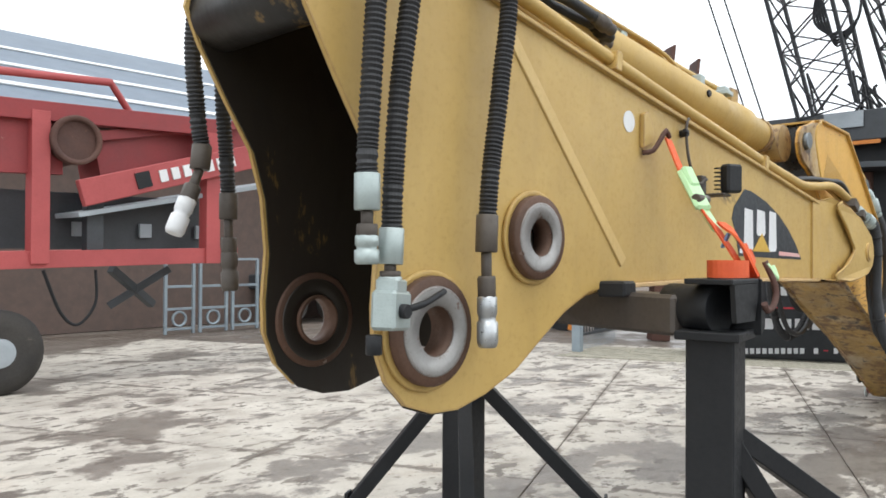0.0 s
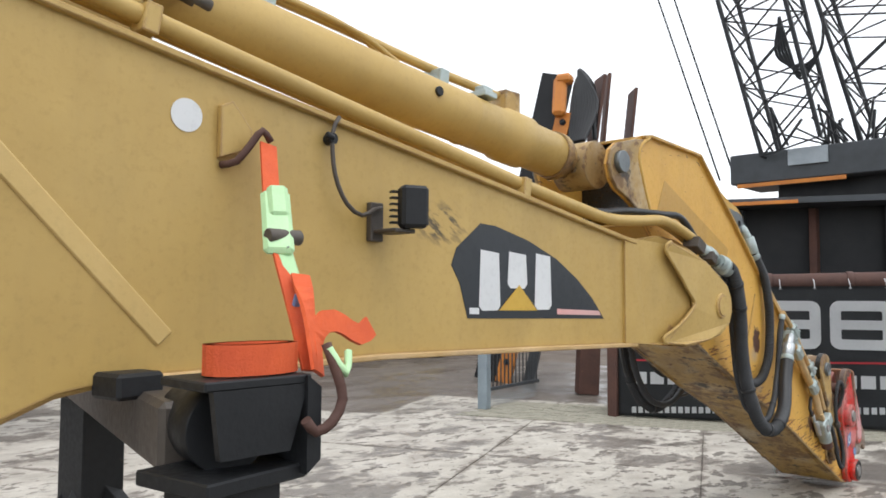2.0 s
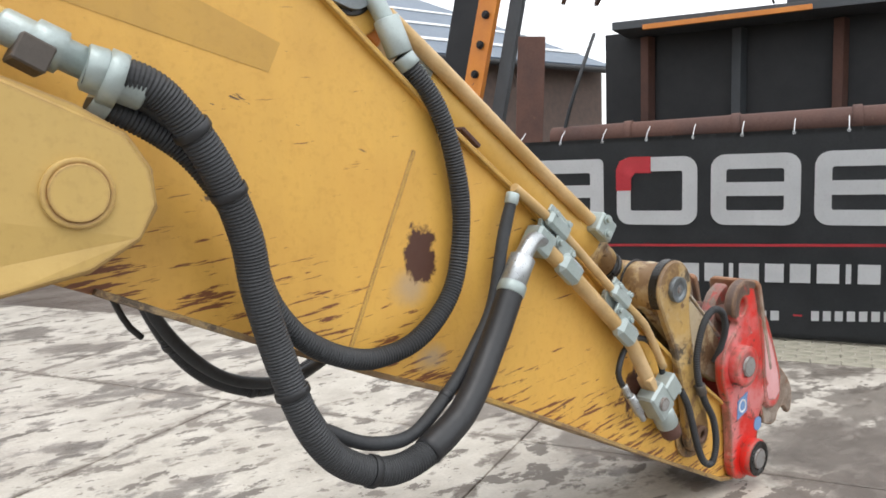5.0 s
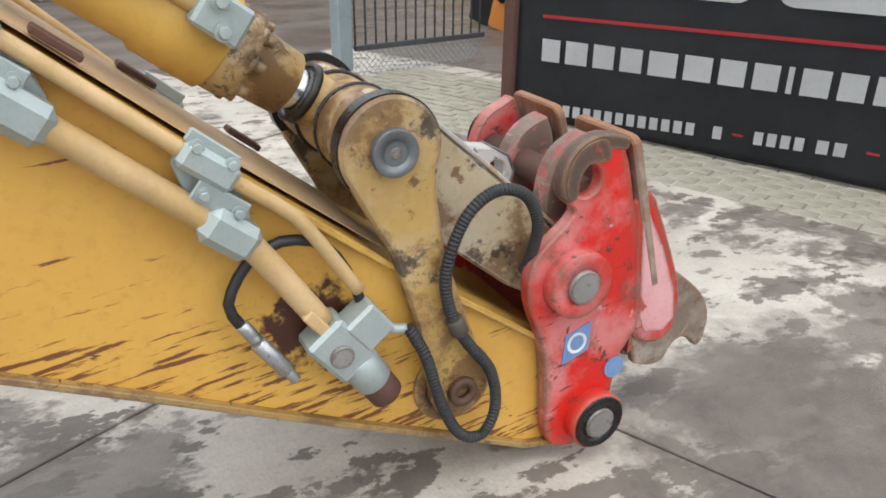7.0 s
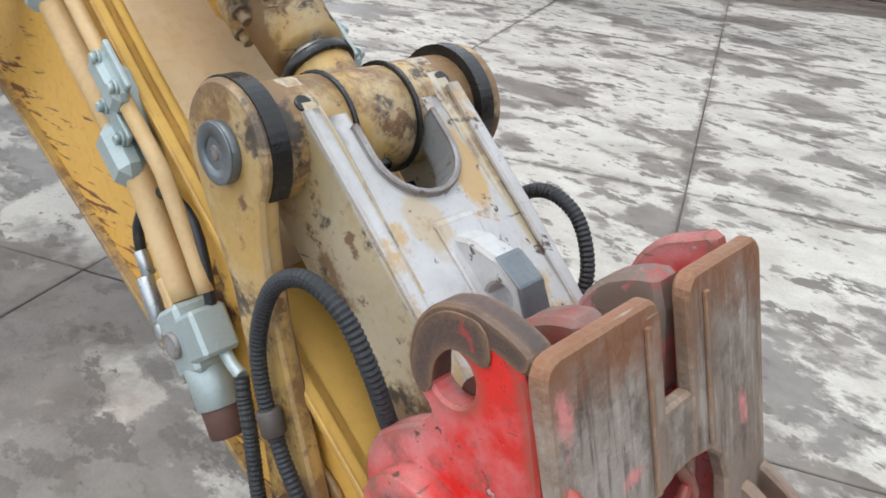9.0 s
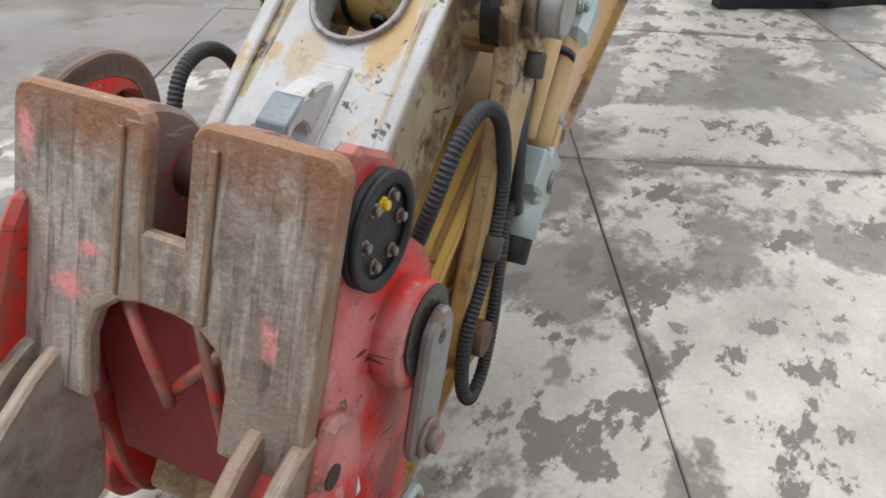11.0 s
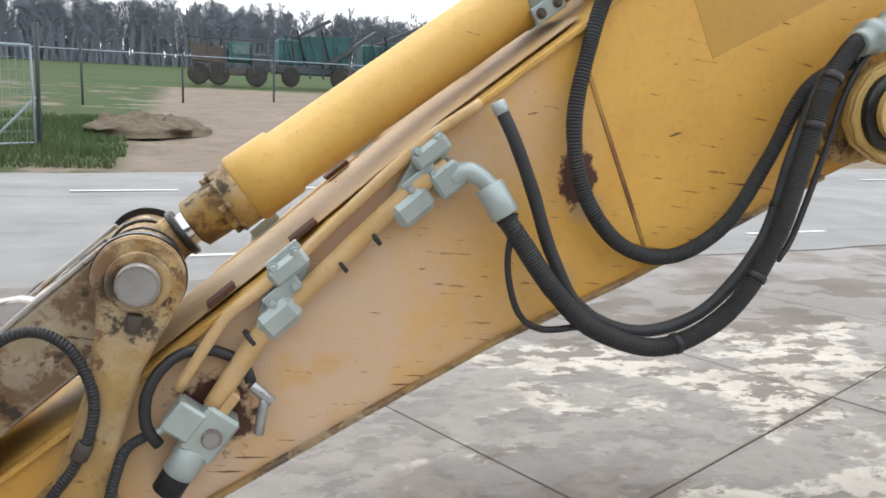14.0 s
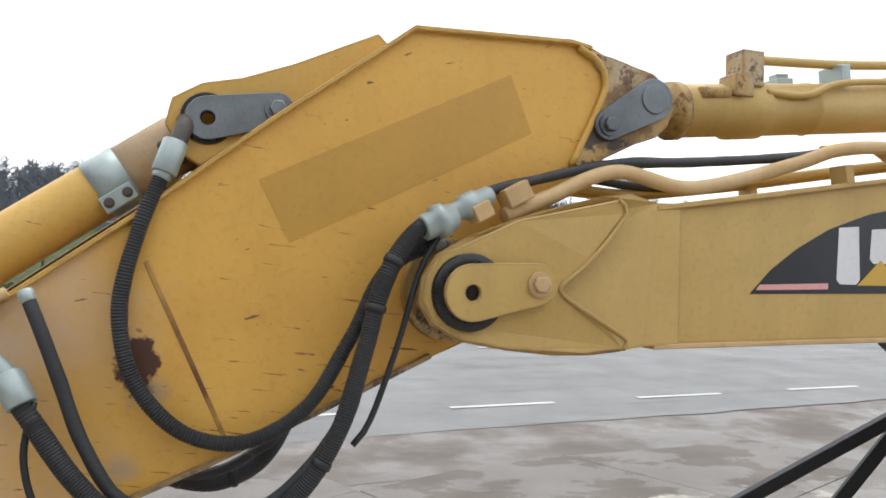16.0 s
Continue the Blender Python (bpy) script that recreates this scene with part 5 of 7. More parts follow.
arcL = [(-0.02, 0.6), (-0.07, 0.62), (-0.11, 0.68), (-0.125, 0.78), (-0.12, 0.95), (-0.12, 1.0), (-0.295, 1.0)]
part("back_plate", back(-0.302, -0.03, 0.0, 1, [(-0.03, 0.4)] + arcL), BROWNST, qc, "brown scuffed steel back plate")
part("back_plate", back(0.048, 0.302, 0.0, 1, [(0.295, 1.0), (0.14, 1.0), (0.14, 0.95), (0.145, 0.78), (0.13, 0.68), (0.09, 0.62), (0.04, 0.6), (0.048, 0.4)]), BROWNST, qc, "brown scuffed steel back plate")
part("bridge_plate", back(-0.06, 0.075, 0.37, 0.6, [(0.075, 0.608), (-0.06, 0.608)], 0.026), BROWNST, qc)
for y in (-0.075, 0.095):
    part("step_strip", beam(BT + DV * 0.05 + Vector((0.036, y, 0)), BT + DV * 0.58 + Vector((0.036, y, 0)), 0.012, 0.008, 0.002), BROWNST, qc)
# claws
for s in (-1, 1):
    for off in (0.0, 0.075):
        y = s * (0.3 - off) if s > 0 else off * 0.8 - 0.272
        CL = [(3.25, 0.63), (3.33, 0.62), (3.45, 0.54), (3.55, 0.45), (3.585, 0.37), (3.575, 0.28), (3.545, 0.26), (3.52, 0.29), (3.49, 0.315), (3.455, 0.315), (3.425, 0.29), (3.41, 0.25), (3.36, 0.24), (3.26, 0.28)]
        part("claw", prism(rounded(CL), y - s * 0.03, y, bevel=0.006), BROWNST, qc, "brown worn steel claw")
    part("claw_web", prism([(3.25, 0.32), (3.4, 0.34), (3.4, 0.5), (3.26, 0.6)], s * 0.225, s * 0.27), RED, qc)
for k, (a, b) in enumerate((((3.22, -0.1, 0.72), (3.26, 0.0, 0.55)), ((3.22, 0.12, 0.7), (3.24, -0.02, 0.55)), ((3.22, 0.05, 0.72), (3.25, 0.1, 0.52)))):
    part("inner_hose", tube([a, tuple((Vector(a) + Vector(b)) / 2 + Vector((0.02, 0.02, 0.02))), b], 0.012, 8), RED, qc, "red inner hose")
# the hook of the upper near jaw
HOOK = [(2.94, 0.895), (2.91, 0.915), (2.899, 0.957), (2.91, 1.013), (2.947, 1.06), (3.01, 1.082), (3.08, 1.072), (3.12, 1.055), (3.11, 1.02), (3.05, 1.035), (3.0, 1.03), (2.96, 1.01), (2.945, 0.97), (2.952, 0.92)]
part("top_hook", prism(rounded([(x + 0.035, z - 0.03) for x, z in HOOK], 2), -0.289, -0.24, bevel=0.01), HOOKST, qc, "greasy brown worn hook")

# ---- pipes, clamps and valves on both sides of the stick ----
for s in (-1, 1):
    y = s * 0.29
    pp = thing("stick_pipe_set", (2.0, y, 1.1), "pale yellow pipes in zinc clamps on the stick side", "pipes", "stick pipe sets")
    dx = -0.045 if s < 0 else -0.07
    lift = 0.0 if s < 0 else 0.03
    part("large_pipe", tube([(1.58, y, 1.385 + lift), (1.74, y, 1.26 + lift), (2.075, y, 0.968), (2.13, y, 0.915), (2.27, y, 0.7)], 0.03, 14), YELPALE, pp)
    part("small_pipe", tube([(1.48, y, 1.575 + lift), (1.69, y, 1.425 + lift), (2.055, y, 1.112), (2.2, y, 0.995), (2.25, y, 0.94), (2.365, y, 0.76)], 0.017, 12), YELPALE, pp)
    for (ux, uz), (lx, lz) in (((1.69 - 1.8 * lift, 1.425 + lift), (1.742 - 1.8 * lift, 1.26 + lift)), ((2.055, 1.113), (2.08, 0.965))):
        mx, mz = (ux + lx) / 2, (uz + lz) / 2
        c = part("pipe_clamp", prism(rounded([(ux - 0.075, uz + 0.035), (ux + 0.02, uz - 0.045 + 0.06), (lx + 0.06, lz + 0.02), (lx + 0.04, lz - 0.03), (mx - 0.05, mz - 0.02)]), y - s * 0.035, y - s * 0.012, bevel=0.003), ZINC, pp, "zinc plated pipe clamp")
        part("saddle", merge(beam((ux - 0.05, y + s * 0.012, uz + 0.04), (ux + 0.05, y + s * 0.012, uz - 0.04), 0.036, 0.06, 0.012), beam((ux - 0.03, y + s * 0.0, uz + 0.07), (ux + 0.06, y + s * 0.0, uz - 0.005), 0.012, 0.03, 0.003)), ZINC, c)
        part("saddle", beam((lx - 0.05, y + s * 0.014, lz + 0.042), (lx + 0.05, y + s * 0.014, lz - 0.042), 0.062, 0.085, 0.02), ZINC, c)
        part("bridge", beam((mx - 0.045, y + s * 0.012, mz + 0.035), (mx + 0.05, y + s * 0.012, mz - 0.04), 0.012, 0.05, 0.003), ZINC, c)
        for bx, bz in ((ux - 0.02, uz + 0.045), (ux + 0.045, uz + 0.0), (mx - 0.03, mz + 0.02), (mx + 0.035, mz - 0.03)):
            part("bolt", bolt((bx, y + s * 0.018, bz), (0, s, 0), 0.011, 0.018), ZINC, c)
    v = part("shut_off_valve", merge(box((2.35 + dx, y, 0.625), (0.15, 0.09, 0.11), (0, 52, 0), 0.01), box((2.42 + dx, y + s * 0.01, 0.675), (0.1, 0.08, 0.09), (0, 52, 0), 0.008), rod((2.39 + dx, y, 0.58), (2.44 + dx, y, 0.5), 0.05, 20), rod((2.42 + dx, y, 0.53), (2.46 + dx, y, 0.47), 0.036, 20)), ZINC, pp, "grey zinc shut-off valve")
    part("valve_face", rod((2.345 + dx, y + s * 0.04, 0.62), (2.345 + dx, y + s * 0.056, 0.62), 0.03, 20), BOSSF, v)
    part("end_cap", rod((2.435 + dx, y, 0.51), (2.475 + dx, y, 0.445), 0.045, 20), RUSTST if s < 0 else BLACK, v, "rusty end cap")
    part("flange", box((2.3 + dx, y, 0.705), (0.09, 0.07, 0.03), (0, 52, 0), 0.004), YELPALE, v)
    part("nipple", merge(rod((2.13 + dx, y, 0.74), (2.16 + dx, y, 0.69), 0.016), rod((2.16 + dx, y + s * 0.01, 0.69), (2.22 + dx, y + s * 0.015, 0.6), 0.02), rod((2.21 + dx, y + s * 0.015, 0.615), (2.24 + dx, y + s * 0.02, 0.57), 0.013)) if s < 0 else merge(rod((2.16, y, 0.76), (2.1, y, 0.7), 0.018), rod((2.12, y, 0.72), (2.14, y, 0.6), 0.016)), STEEL, v, "steel test nipple")
    part("fitting", merge(tube([(2.45 + dx, y, 0.66), (2.5 + dx, y, 0.63), (2.53 + dx, y, 0.625)], 0.014, 8)), ZINC, v)
    # pilot hose behind the pipes
    if s < 0:
        pilot = [(2.13 + dx, -0.288, 0.735), (2.11 + dx, -0.28, 0.79), (2.16 + dx, -0.27, 0.87), (2.24 + dx, -0.27, 0.91), (2.34 + dx, -0.27, 0.88), (2.4 + dx, -0.28, 0.78), (2.42 + dx, -0.285, 0.7)]
    else:
        pilot = [(2.42, 0.3, 0.6), (2.452, 0.305, 0.66), (2.45, 0.3, 0.75), (2.41, 0.285, 0.82), (2.35, 0.268, 0.86), (2.26, 0.262, 0.86), (2.185, 0.27, 0.82), (2.16, 0.288, 0.765)]
    single("pilot_hose", tube(pilot, 0.013 if s < 0 else 0.017, 10), RUBDARK, "short black pilot hose looped behind pipes", "hose", "pilot hoses")
    # greased loop hose round the link
    loop = [(2.49 if s < 0 else 2.455, s * 0.295, 0.628), (2.505, s * 0.302, 0.598), (2.535, s * 0.31, 0.53), (2.575, s * 0.32, 0.38), (2.63, s * 0.325, 0.27), (2.7, s * 0.325, 0.245), (2.742, s * 0.32, 0.32), (2.725, s * 0.315, 0.44), (2.65, s * 0.315, 0.55), (2.6, s * 0.315, 0.65), (2.585, s * 0.315, 0.77), (2.635, s * 0.315, 0.9), (2.72, s * 0.31, 0.955), (2.81, s * 0.305, 0.93), (2.865, s * 0.29, 0.84), (2.875, s * 0.26, 0.74), (2.87, s * 0.23, 0.67)]
    lh = thing("loop_hose", (2.7, s * 0.34, 0.27), "thin black spiral-wrapped hose looped over the link", "hose", "loop hoses")
    part("hose", tube(loop, 0.0165, 14, 0.005, 0.0025), RUBBER, lh)
    part("tape", rod((2.63, s * 0.315, 0.585), (2.608, s * 0.315, 0.632), 0.024), BEAMST, lh)

# ---- large hoses between boom and stick ----
def line_of(pts):
    line = smooth_line(pts, 0.02)
    return line[:4] + line[-4:]


def big_hose(label, pts, r, mat, ribs=0.0, group="large hoses", step=0.02, bands=()):
    h = thing("hydraulic_hose", pts[0], label, "hydraulic hose", group)
    part("hose", tube(pts, r, 20, step * 0.6, ribs, wobble=0.002), mat, h)
    for k in bands:
        line = smooth_line(pts, 0.02)
        i = int(k * (len(line) - 3))
        part("cable_tie", rod(line[i], line[i + 1], r * 1.12, 16, 0.001), RUBDARK, h)
    for a, b in ((0, 2), (-1, -3)):
        part("ferrule", rod(pts[a], Vector(pts[a]).lerp(Vector(line_of(pts)[b]), 1.0), r * 1.15, 18), ZINC, h, "zinc hose ferrule")
    return h


for s in (-1, 1):
    f = s
    y = s * 0.42
    mA = RUBBER2 if s < 0 else RUBBER
    if s < 0:
        thick = [(0.08, -0.41, 1.9), (0.22, -0.43, 1.85), (0.34, -0.42, 1.7), (0.423, -0.4, 1.517), (0.453, -0.39, 1.366), (0.504, -0.39, 1.177), (0.56, -0.41, 1.0), (0.65, -0.42, 0.869), (0.796, -0.43, 0.798), (0.947, -0.43, 0.813), (1.12, -0.41, 0.9), (1.303, -0.36, 1.085), (1.42, -0.335, 1.25)]
        slim = [(0.1, -0.38, 1.9), (0.3, -0.38, 1.75), (0.42, -0.35, 1.52), (0.49, -0.34, 1.22), (0.578, -0.35, 1.0), (0.669, -0.36, 0.926), (0.8, -0.36, 0.86), (0.949, -0.36, 0.85), (1.123, -0.34, 0.95), (1.26, -0.31, 1.06), (1.365, -0.29, 1.19), (1.425, -0.285, 1.4), (1.48, -0.285, 1.555)]
        loop = [(0.1, -0.36, 1.84), (0.3, -0.36, 1.72), (0.43, -0.35, 1.55), (0.466, -0.34, 1.47), (0.519, -0.33, 1.314), (0.616, -0.32, 1.197), (0.749, -0.31, 1.12), (0.883, -0.3, 1.092), (1.042, -0.295, 1.126), (1.185, -0.285, 1.25), (1.24, -0.28, 1.446), (1.228, -0.28, 1.64), (1.16, -0.275, 1.84), (1.05, -0.245, 2.0)]
    else:
        thick = [(0.1, 0.4, 1.9), (0.22, 0.42, 1.84), (0.33, 0.44, 1.68), (0.4, 0.45, 1.42), (0.48, 0.45, 1.16), (0.63, 0.45, 0.95), (0.86, 0.44, 0.845), (1.1, 0.43, 0.91), (1.25, 0.41, 1.04), (1.38, 0.38, 1.22), (1.44, 0.36, 1.3)]
        slim = [(0.08, 0.37, 1.88), (0.25, 0.36, 1.76), (0.36, 0.37, 1.5), (0.46, 0.38, 1.18), (0.66, 0.38, 0.95), (0.9, 0.37, 0.88), (1.12, 0.36, 0.96), (1.24, 0.36, 1.14), (1.32, 0.35, 1.35), (1.38, 0.33, 1.5), (1.43, 0.3, 1.61)]
        loop = [(0.1, 0.34, 1.82), (0.3, 0.33, 1.7), (0.42, 0.32, 1.46), (0.56, 0.31, 1.23), (0.76, 0.305, 1.12), (0.96, 0.3, 1.16), (1.11, 0.3, 1.33), (1.16, 0.29, 1.56), (1.11, 0.27, 1.82), (1.04, 0.24, 2.02)]
    h = big_hose("thick grey hose hanging from boom to the stick pipes", thick, 0.043 if s < 0 else 0.032, mA, 0.003, bands=(0.12, 0.2, 0.45, 0.62), step=0.0075)
    if s < 0:
        part("sleeve", tube(thick[9:], 0.046, 16, 0.02), RUBDARK, h, "newer smooth black hose end")
    fe = [(1.41, -0.335, 1.24), (1.475, -0.33, 1.335), (1.535, -0.32, 1.385), (1.6, -0.3, 1.375)] if s < 0 else [(1.41, s * 0.37, 1.27), (1.46, s * 0.34, 1.36), (1.52, s * 0.32, 1.4), (1.57, s * 0.3, 1.37)]
    part("elbow", tube(fe, 0.031, 14, 0.015), STEEL if s < 0 else ZINC, h, "bright zinc elbow")
    part("ferrule", rod(fe[0], fe[1], 0.046, 20), STEEL if s < 0 else ZINC, h)
    part("flange", box((1.595 if s < 0 else 1.58, s * 0.29, 1.375), (0.1, 0.08, 0.09), (0, 37, 0), 0.01), ZINC, h)
    big_hose("slimmer hose running beside the thick one", slim, 0.021, RUBBER2, 0.0, "slim hoses", bands=(0.3, 0.7))
    big_hose("ribbed grey hose looping up to the bucket cylinder", loop, 0.032 if s < 0 else 0.027, RUBBER2, 0.004, "loop hoses to cylinder", 0.0085)
    up = thing("hose_elbow", (1.0, s * 0.2, 2.1), "grey zinc hose elbow at the bucket cylinder", "hose fitting", "hose elbows")
    part("ferrule", rod((1.045, s * 0.245, 2.0), (1.01, s * 0.225, 2.11), 0.042, 20), ZINC, up)
    part("bend", tube([(1.01, s * 0.225, 2.1), (0.985, s * 0.2, 2.17), (0.99, s * 0.16, 2.19), (1.02, s * 0.12, 2.17)], 0.03, 12, 0.012), BEAMST if s > 0 else ZINC, up)
    fitting("hose_fitting", (0.08, s * 0.4, 1.9), (0.2, s * 0.42, 1.85), 0.05, ZINC, up)
single("thin_cable", tube([(1.38, 0.37, 1.28), (1.4, 0.38, 1.12), (1.36, 0.39, 0.97), (1.28, 0.4, 0.915), (1.15, 0.41, 0.92)], 0.011, 8), RUBDARK, "thin black cable looping under the hoses", "cable")
single("thin_cable", tube([(0.12, 0.4, 1.85), (0.2, 0.4, 1.7), (0.27, 0.4, 1.45), (0.36, 0.41, 1.2), (0.42, 0.42, 1.12)], 0.011, 8), RUBDARK, "thin black cable tied to the hoses", "cable")
for x, z in ((1.9, 1.117), (2.16, 0.9), (1.8, 1.198)):
    single("cable_tie", rod((x - 0.005, 0.29, z + 0.004), (x + 0.005, 0.29, z - 0.004), 0.033, 16, 0.001), RUBDARK, "black cable tie round the pale pipe", "cable tie", "cable ties")


# ---- ground, road and yard ----
def level(y):
    """Height of the land: the yard is flat, the land past the road climbs gently."""
    return 0.0 if y > -4 else 0.045 * (-4 - y)


def ground_material(name, kind):
    m = bpy.data.materials.new(name)
    m.use_nodes = True
    n, l = m.node_tree.nodes, m.node_tree.links
    b = n["Principled BSDF"]
    co = n.new("ShaderNodeTexCoord")
    info = n.new("ShaderNodeObjectInfo")

    def tex(s, d, r=0.6, st=(1, 1, 1), rot=0.0):
        mp = n.new("ShaderNodeMapping")
        mp.inputs["Scale"].default_value, mp.inputs["Rotation"].default_value = st, (0, 0, rot)
        l.new(co.outputs["Object"], mp.inputs["Vector"])
        t = n.new("ShaderNodeTexNoise")
        t.inputs["Scale"].default_value, t.inputs["Detail"].default_value, t.inputs["Roughness"].default_value = s, d, r
        l.new(mp.outputs["Vector"], t.inputs["Vector"])
        return t.outputs["Fac"]

    def ramp(fac, lo, hi, a=0.0, c=1.0):
        t = n.new("ShaderNodeMapRange")
        for k, v in (("From Min", lo), ("From Max", hi), ("To Min", a), ("To Max", c)):
            t.inputs[k].default_value = v
        l.new(fac, t.inputs["Value"])
        return t.outputs["Result"]

    def mix(fac, a, c, how="MIX"):
        t = n.new("ShaderNodeMixRGB")
        t.blend_type = how
        if isinstance(fac, float):
            t.inputs[0].default_value = fac
        else:
            l.new(fac, t.inputs[0])
        for k, v in ((1, a), (2, c)):
            if isinstance(v, tuple):
                t.inputs[k].default_value = (*v, 1)
            else:
                l.new(v, t.inputs[k])
        return t.outputs[0]

    if kind == "slab":
        sep = n.new("ShaderNodeSeparateXYZ")
        l.new(co.outputs["Object"], sep.inputs[0])
        col = mix(ramp(tex(2.2, 8, 0.68), 0.35, 0.68), (0.6, 0.565, 0.5), (0.43, 0.395, 0.34))
        col = mix(ramp(info.outputs["Random"], 0, 1, 0.0, 0.3), col, (0.36, 0.33, 0.29))
        toward_road = ramp(sep.outputs["Y"], 1.5, -1.2, 0.0, 0.055)
        damp = ramp(times(n, l, tex(0.75, 12, 0.68, (1.0, 1.35, 1), 0.42), toward_road, "ADD"), 0.515, 0.55)
        damp2 = ramp(times(n, l, tex(2.9, 10, 0.66, (1.0, 1.7, 1), 0.42), toward_road, "ADD"), 0.565, 0.59)
        # dirt gathered along the joints
        along = []
        for axis, start, pitch in (((0.912, 0.411, 0), 2.89, 2.185), ((-0.411, 0.912, 0), -0.257, 2.185)):
            dot = n.new("ShaderNodeVectorMath")
            dot.operation = "DOT_PRODUCT"
            dot.inputs[1].default_value = axis
            l.new(co.outputs["Object"], dot.inputs[0])
            wrap = n.new("ShaderNodeMath")
            wrap.operation = "WRAP"
            wrap.inputs[1].default_value, wrap.inputs[2].default_value = pitch / 2, -pitch / 2
            l.new(times(n, l, dot.outputs["Value"], -start, "ADD"), wrap.inputs[0])
            along.append(times(n, l, wrap.outputs[0], 0, "ABSOLUTE"))
        seam = times(n, l, along[0], along[1], "MINIMUM")
        seam = ramp(times(n, l, seam, ramp(tex(3.5, 8, 0.7), 0.4, 0.75, 0.06, -0.1), "ADD"), 0.06, 0.02)
        rusty = ramp(tex(0.9, 6, 0.6), 0.62, 0.72)
        col = mix(ramp(rusty, 0, 1, 0, 0.35), col, (0.3, 0.19, 0.11))
        col = mix(ramp(damp, 0, 1, 0, 0.85), col, mix(ramp(tex(5, 8, 0.7), 0.35, 0.65), (0.1, 0.086, 0.073), (0.19, 0.167, 0.145)))
        col = mix(ramp(damp2, 0, 1, 0, 0.85), col, (0.105, 0.09, 0.076))
        col = mix(ramp(seam, 0, 1, 0, 0.8), col, (0.13, 0.108, 0.09))
        # soft oval drip stains
        col = mix(ramp(tex(4.2, 3, 0.5, (1.0, 1.7, 1), 0.42), 0.61, 0.66, 0, 0.75), col, (0.16, 0.137, 0.115))
        col = mix(ramp(tex(1.6, 7, 0.62, (1.0, 1.5, 1), 0.42), 0.47, 0.66, 0, 0.5), col, (0.25, 0.22, 0.19))
        col = mix(ramp(tex(9, 8, 0.62), 0.62, 0.65, 0, 0.7), col, (0.12, 0.1, 0.083))
        for c, r in (((3.95, -0.5), (0.75, 0.6)), ((3.75, -0.95), (0.5, 0.45)), ((0.9, -0.2), (0.8, 0.5))):
            blot = spot_mask(n, l, co, tex, ramp, c, r, 1.8, 2.4, 0.3, True)
            col = mix(ramp(blot, 0, 1, 0, 0.85), col, mix(ramp(tex(4, 8, 0.7), 0.35, 0.65), (0.09, 0.075, 0.064), (0.16, 0.137, 0.118)))
        mud = times(n, l, sep.outputs["Y"], times(n, l, tex(0.9, 9, 0.66), 2.4), "ADD")
        mud = times(n, l, mud, ramp(sep.outputs["X"], 0.3, 3.0, 0.0, 1.1), "ADD")
        col = mix(ramp(mud, -0.85, -0.97), col, mix(ramp(tex(1.3, 7), 0.36, 0.66), (0.105, 0.085, 0.07), (0.16, 0.137, 0.117)))
        col = mix(ramp(tex(60, 4), 0.4, 0.8, 0, 0.25), col, (0.2, 0.17, 0.14))
        l.new(ramp(damp, 0, 1, 0.78, 0.42), b.inputs["Roughness"])
        rel, amt = tex(70, 6), 0.35
    elif kind == "road":
        col = mix(ramp(tex(0.5, 6, 0.6, (0.35, 1.6, 1), 0.08), 0.35, 0.7), (0.22, 0.218, 0.212), (0.165, 0.162, 0.158))
        col = mix(ramp(tex(1.2, 7, 0.65, (0.3, 2, 1), 0.08), 0.56, 0.64, 0, 0.6), col, (0.11, 0.105, 0.1))
        col = mix(ramp(tex(90, 3), 0.4, 0.75, 0, 0.5), col, (0.12, 0.118, 0.115))
        l.new(ramp(tex(1.2, 5), 0.3, 0.7, 0.45, 0.7), b.inputs["Roughness"])
        rel, amt = tex(120, 4), 0.5
    elif kind == "mud":
        col = mix(ramp(tex(1.3, 7, 0.62, (0.4, 1.5, 1), 0.08), 0.36, 0.66), (0.11, 0.088, 0.072), (0.17, 0.145, 0.124))
        col = mix(ramp(tex(9, 6), 0.55, 0.75, 0, 0.5), col, (0.085, 0.07, 0.058))
        l.new(ramp(tex(0.9, 6), 0.42, 0.58, 0.3, 0.75), b.inputs["Roughness"])
        rel, amt = tex(35, 7), 0.6
    elif kind == "land":
        sep = n.new("ShaderNodeSeparateXYZ")
        l.new(co.outputs["Object"], sep.inputs[0])
        grass = mix(ramp(tex(1.5, 8), 0.35, 0.7), (0.038, 0.066, 0.022), (0.085, 0.085, 0.045))
        grass = mix(ramp(tex(0.13, 6), 0.45, 0.6), grass, (0.04, 0.075, 0.026))
        sand = mix(ramp(tex(0.8, 8, 0.65), 0.35, 0.7), (0.16, 0.128, 0.1), (0.235, 0.195, 0.155))
        sand = mix(ramp(tex(3, 8), 0.58, 0.68, 0, 0.7), sand, (0.085, 0.066, 0.048))
        yard = mix(ramp(tex(1.1, 7), 0.35, 0.7), (0.15, 0.12, 0.1), (0.23, 0.2, 0.175))
        wob = n.new("ShaderNodeMath")
        wob.operation = "MULTIPLY_ADD"
        wob.inputs[1].default_value = 16.0
        l.new(tex(0.16, 7, 0.65), wob.inputs[0])
        l.new(sep.outputs["Y"], wob.inputs[2])
        near_grass = ramp(wob.outputs[0], -7.5, -6.9)
        past = ramp(wob.outputs[0], -44, -42.5)
        side = ramp(sep.outputs["X"], 3.2, 4.2)
        verge = mix(side, sand, mix(ramp(tex(0.45, 7), 0.54, 0.62), grass, sand))
        col = mix(past, grass, verge)
        col = mix(ramp(sep.outputs["Y"], -9.5, -9.4), col, yard)
        rel, amt = tex(25, 8), 1.0
        b.inputs["Roughness"].default_value = 0.9
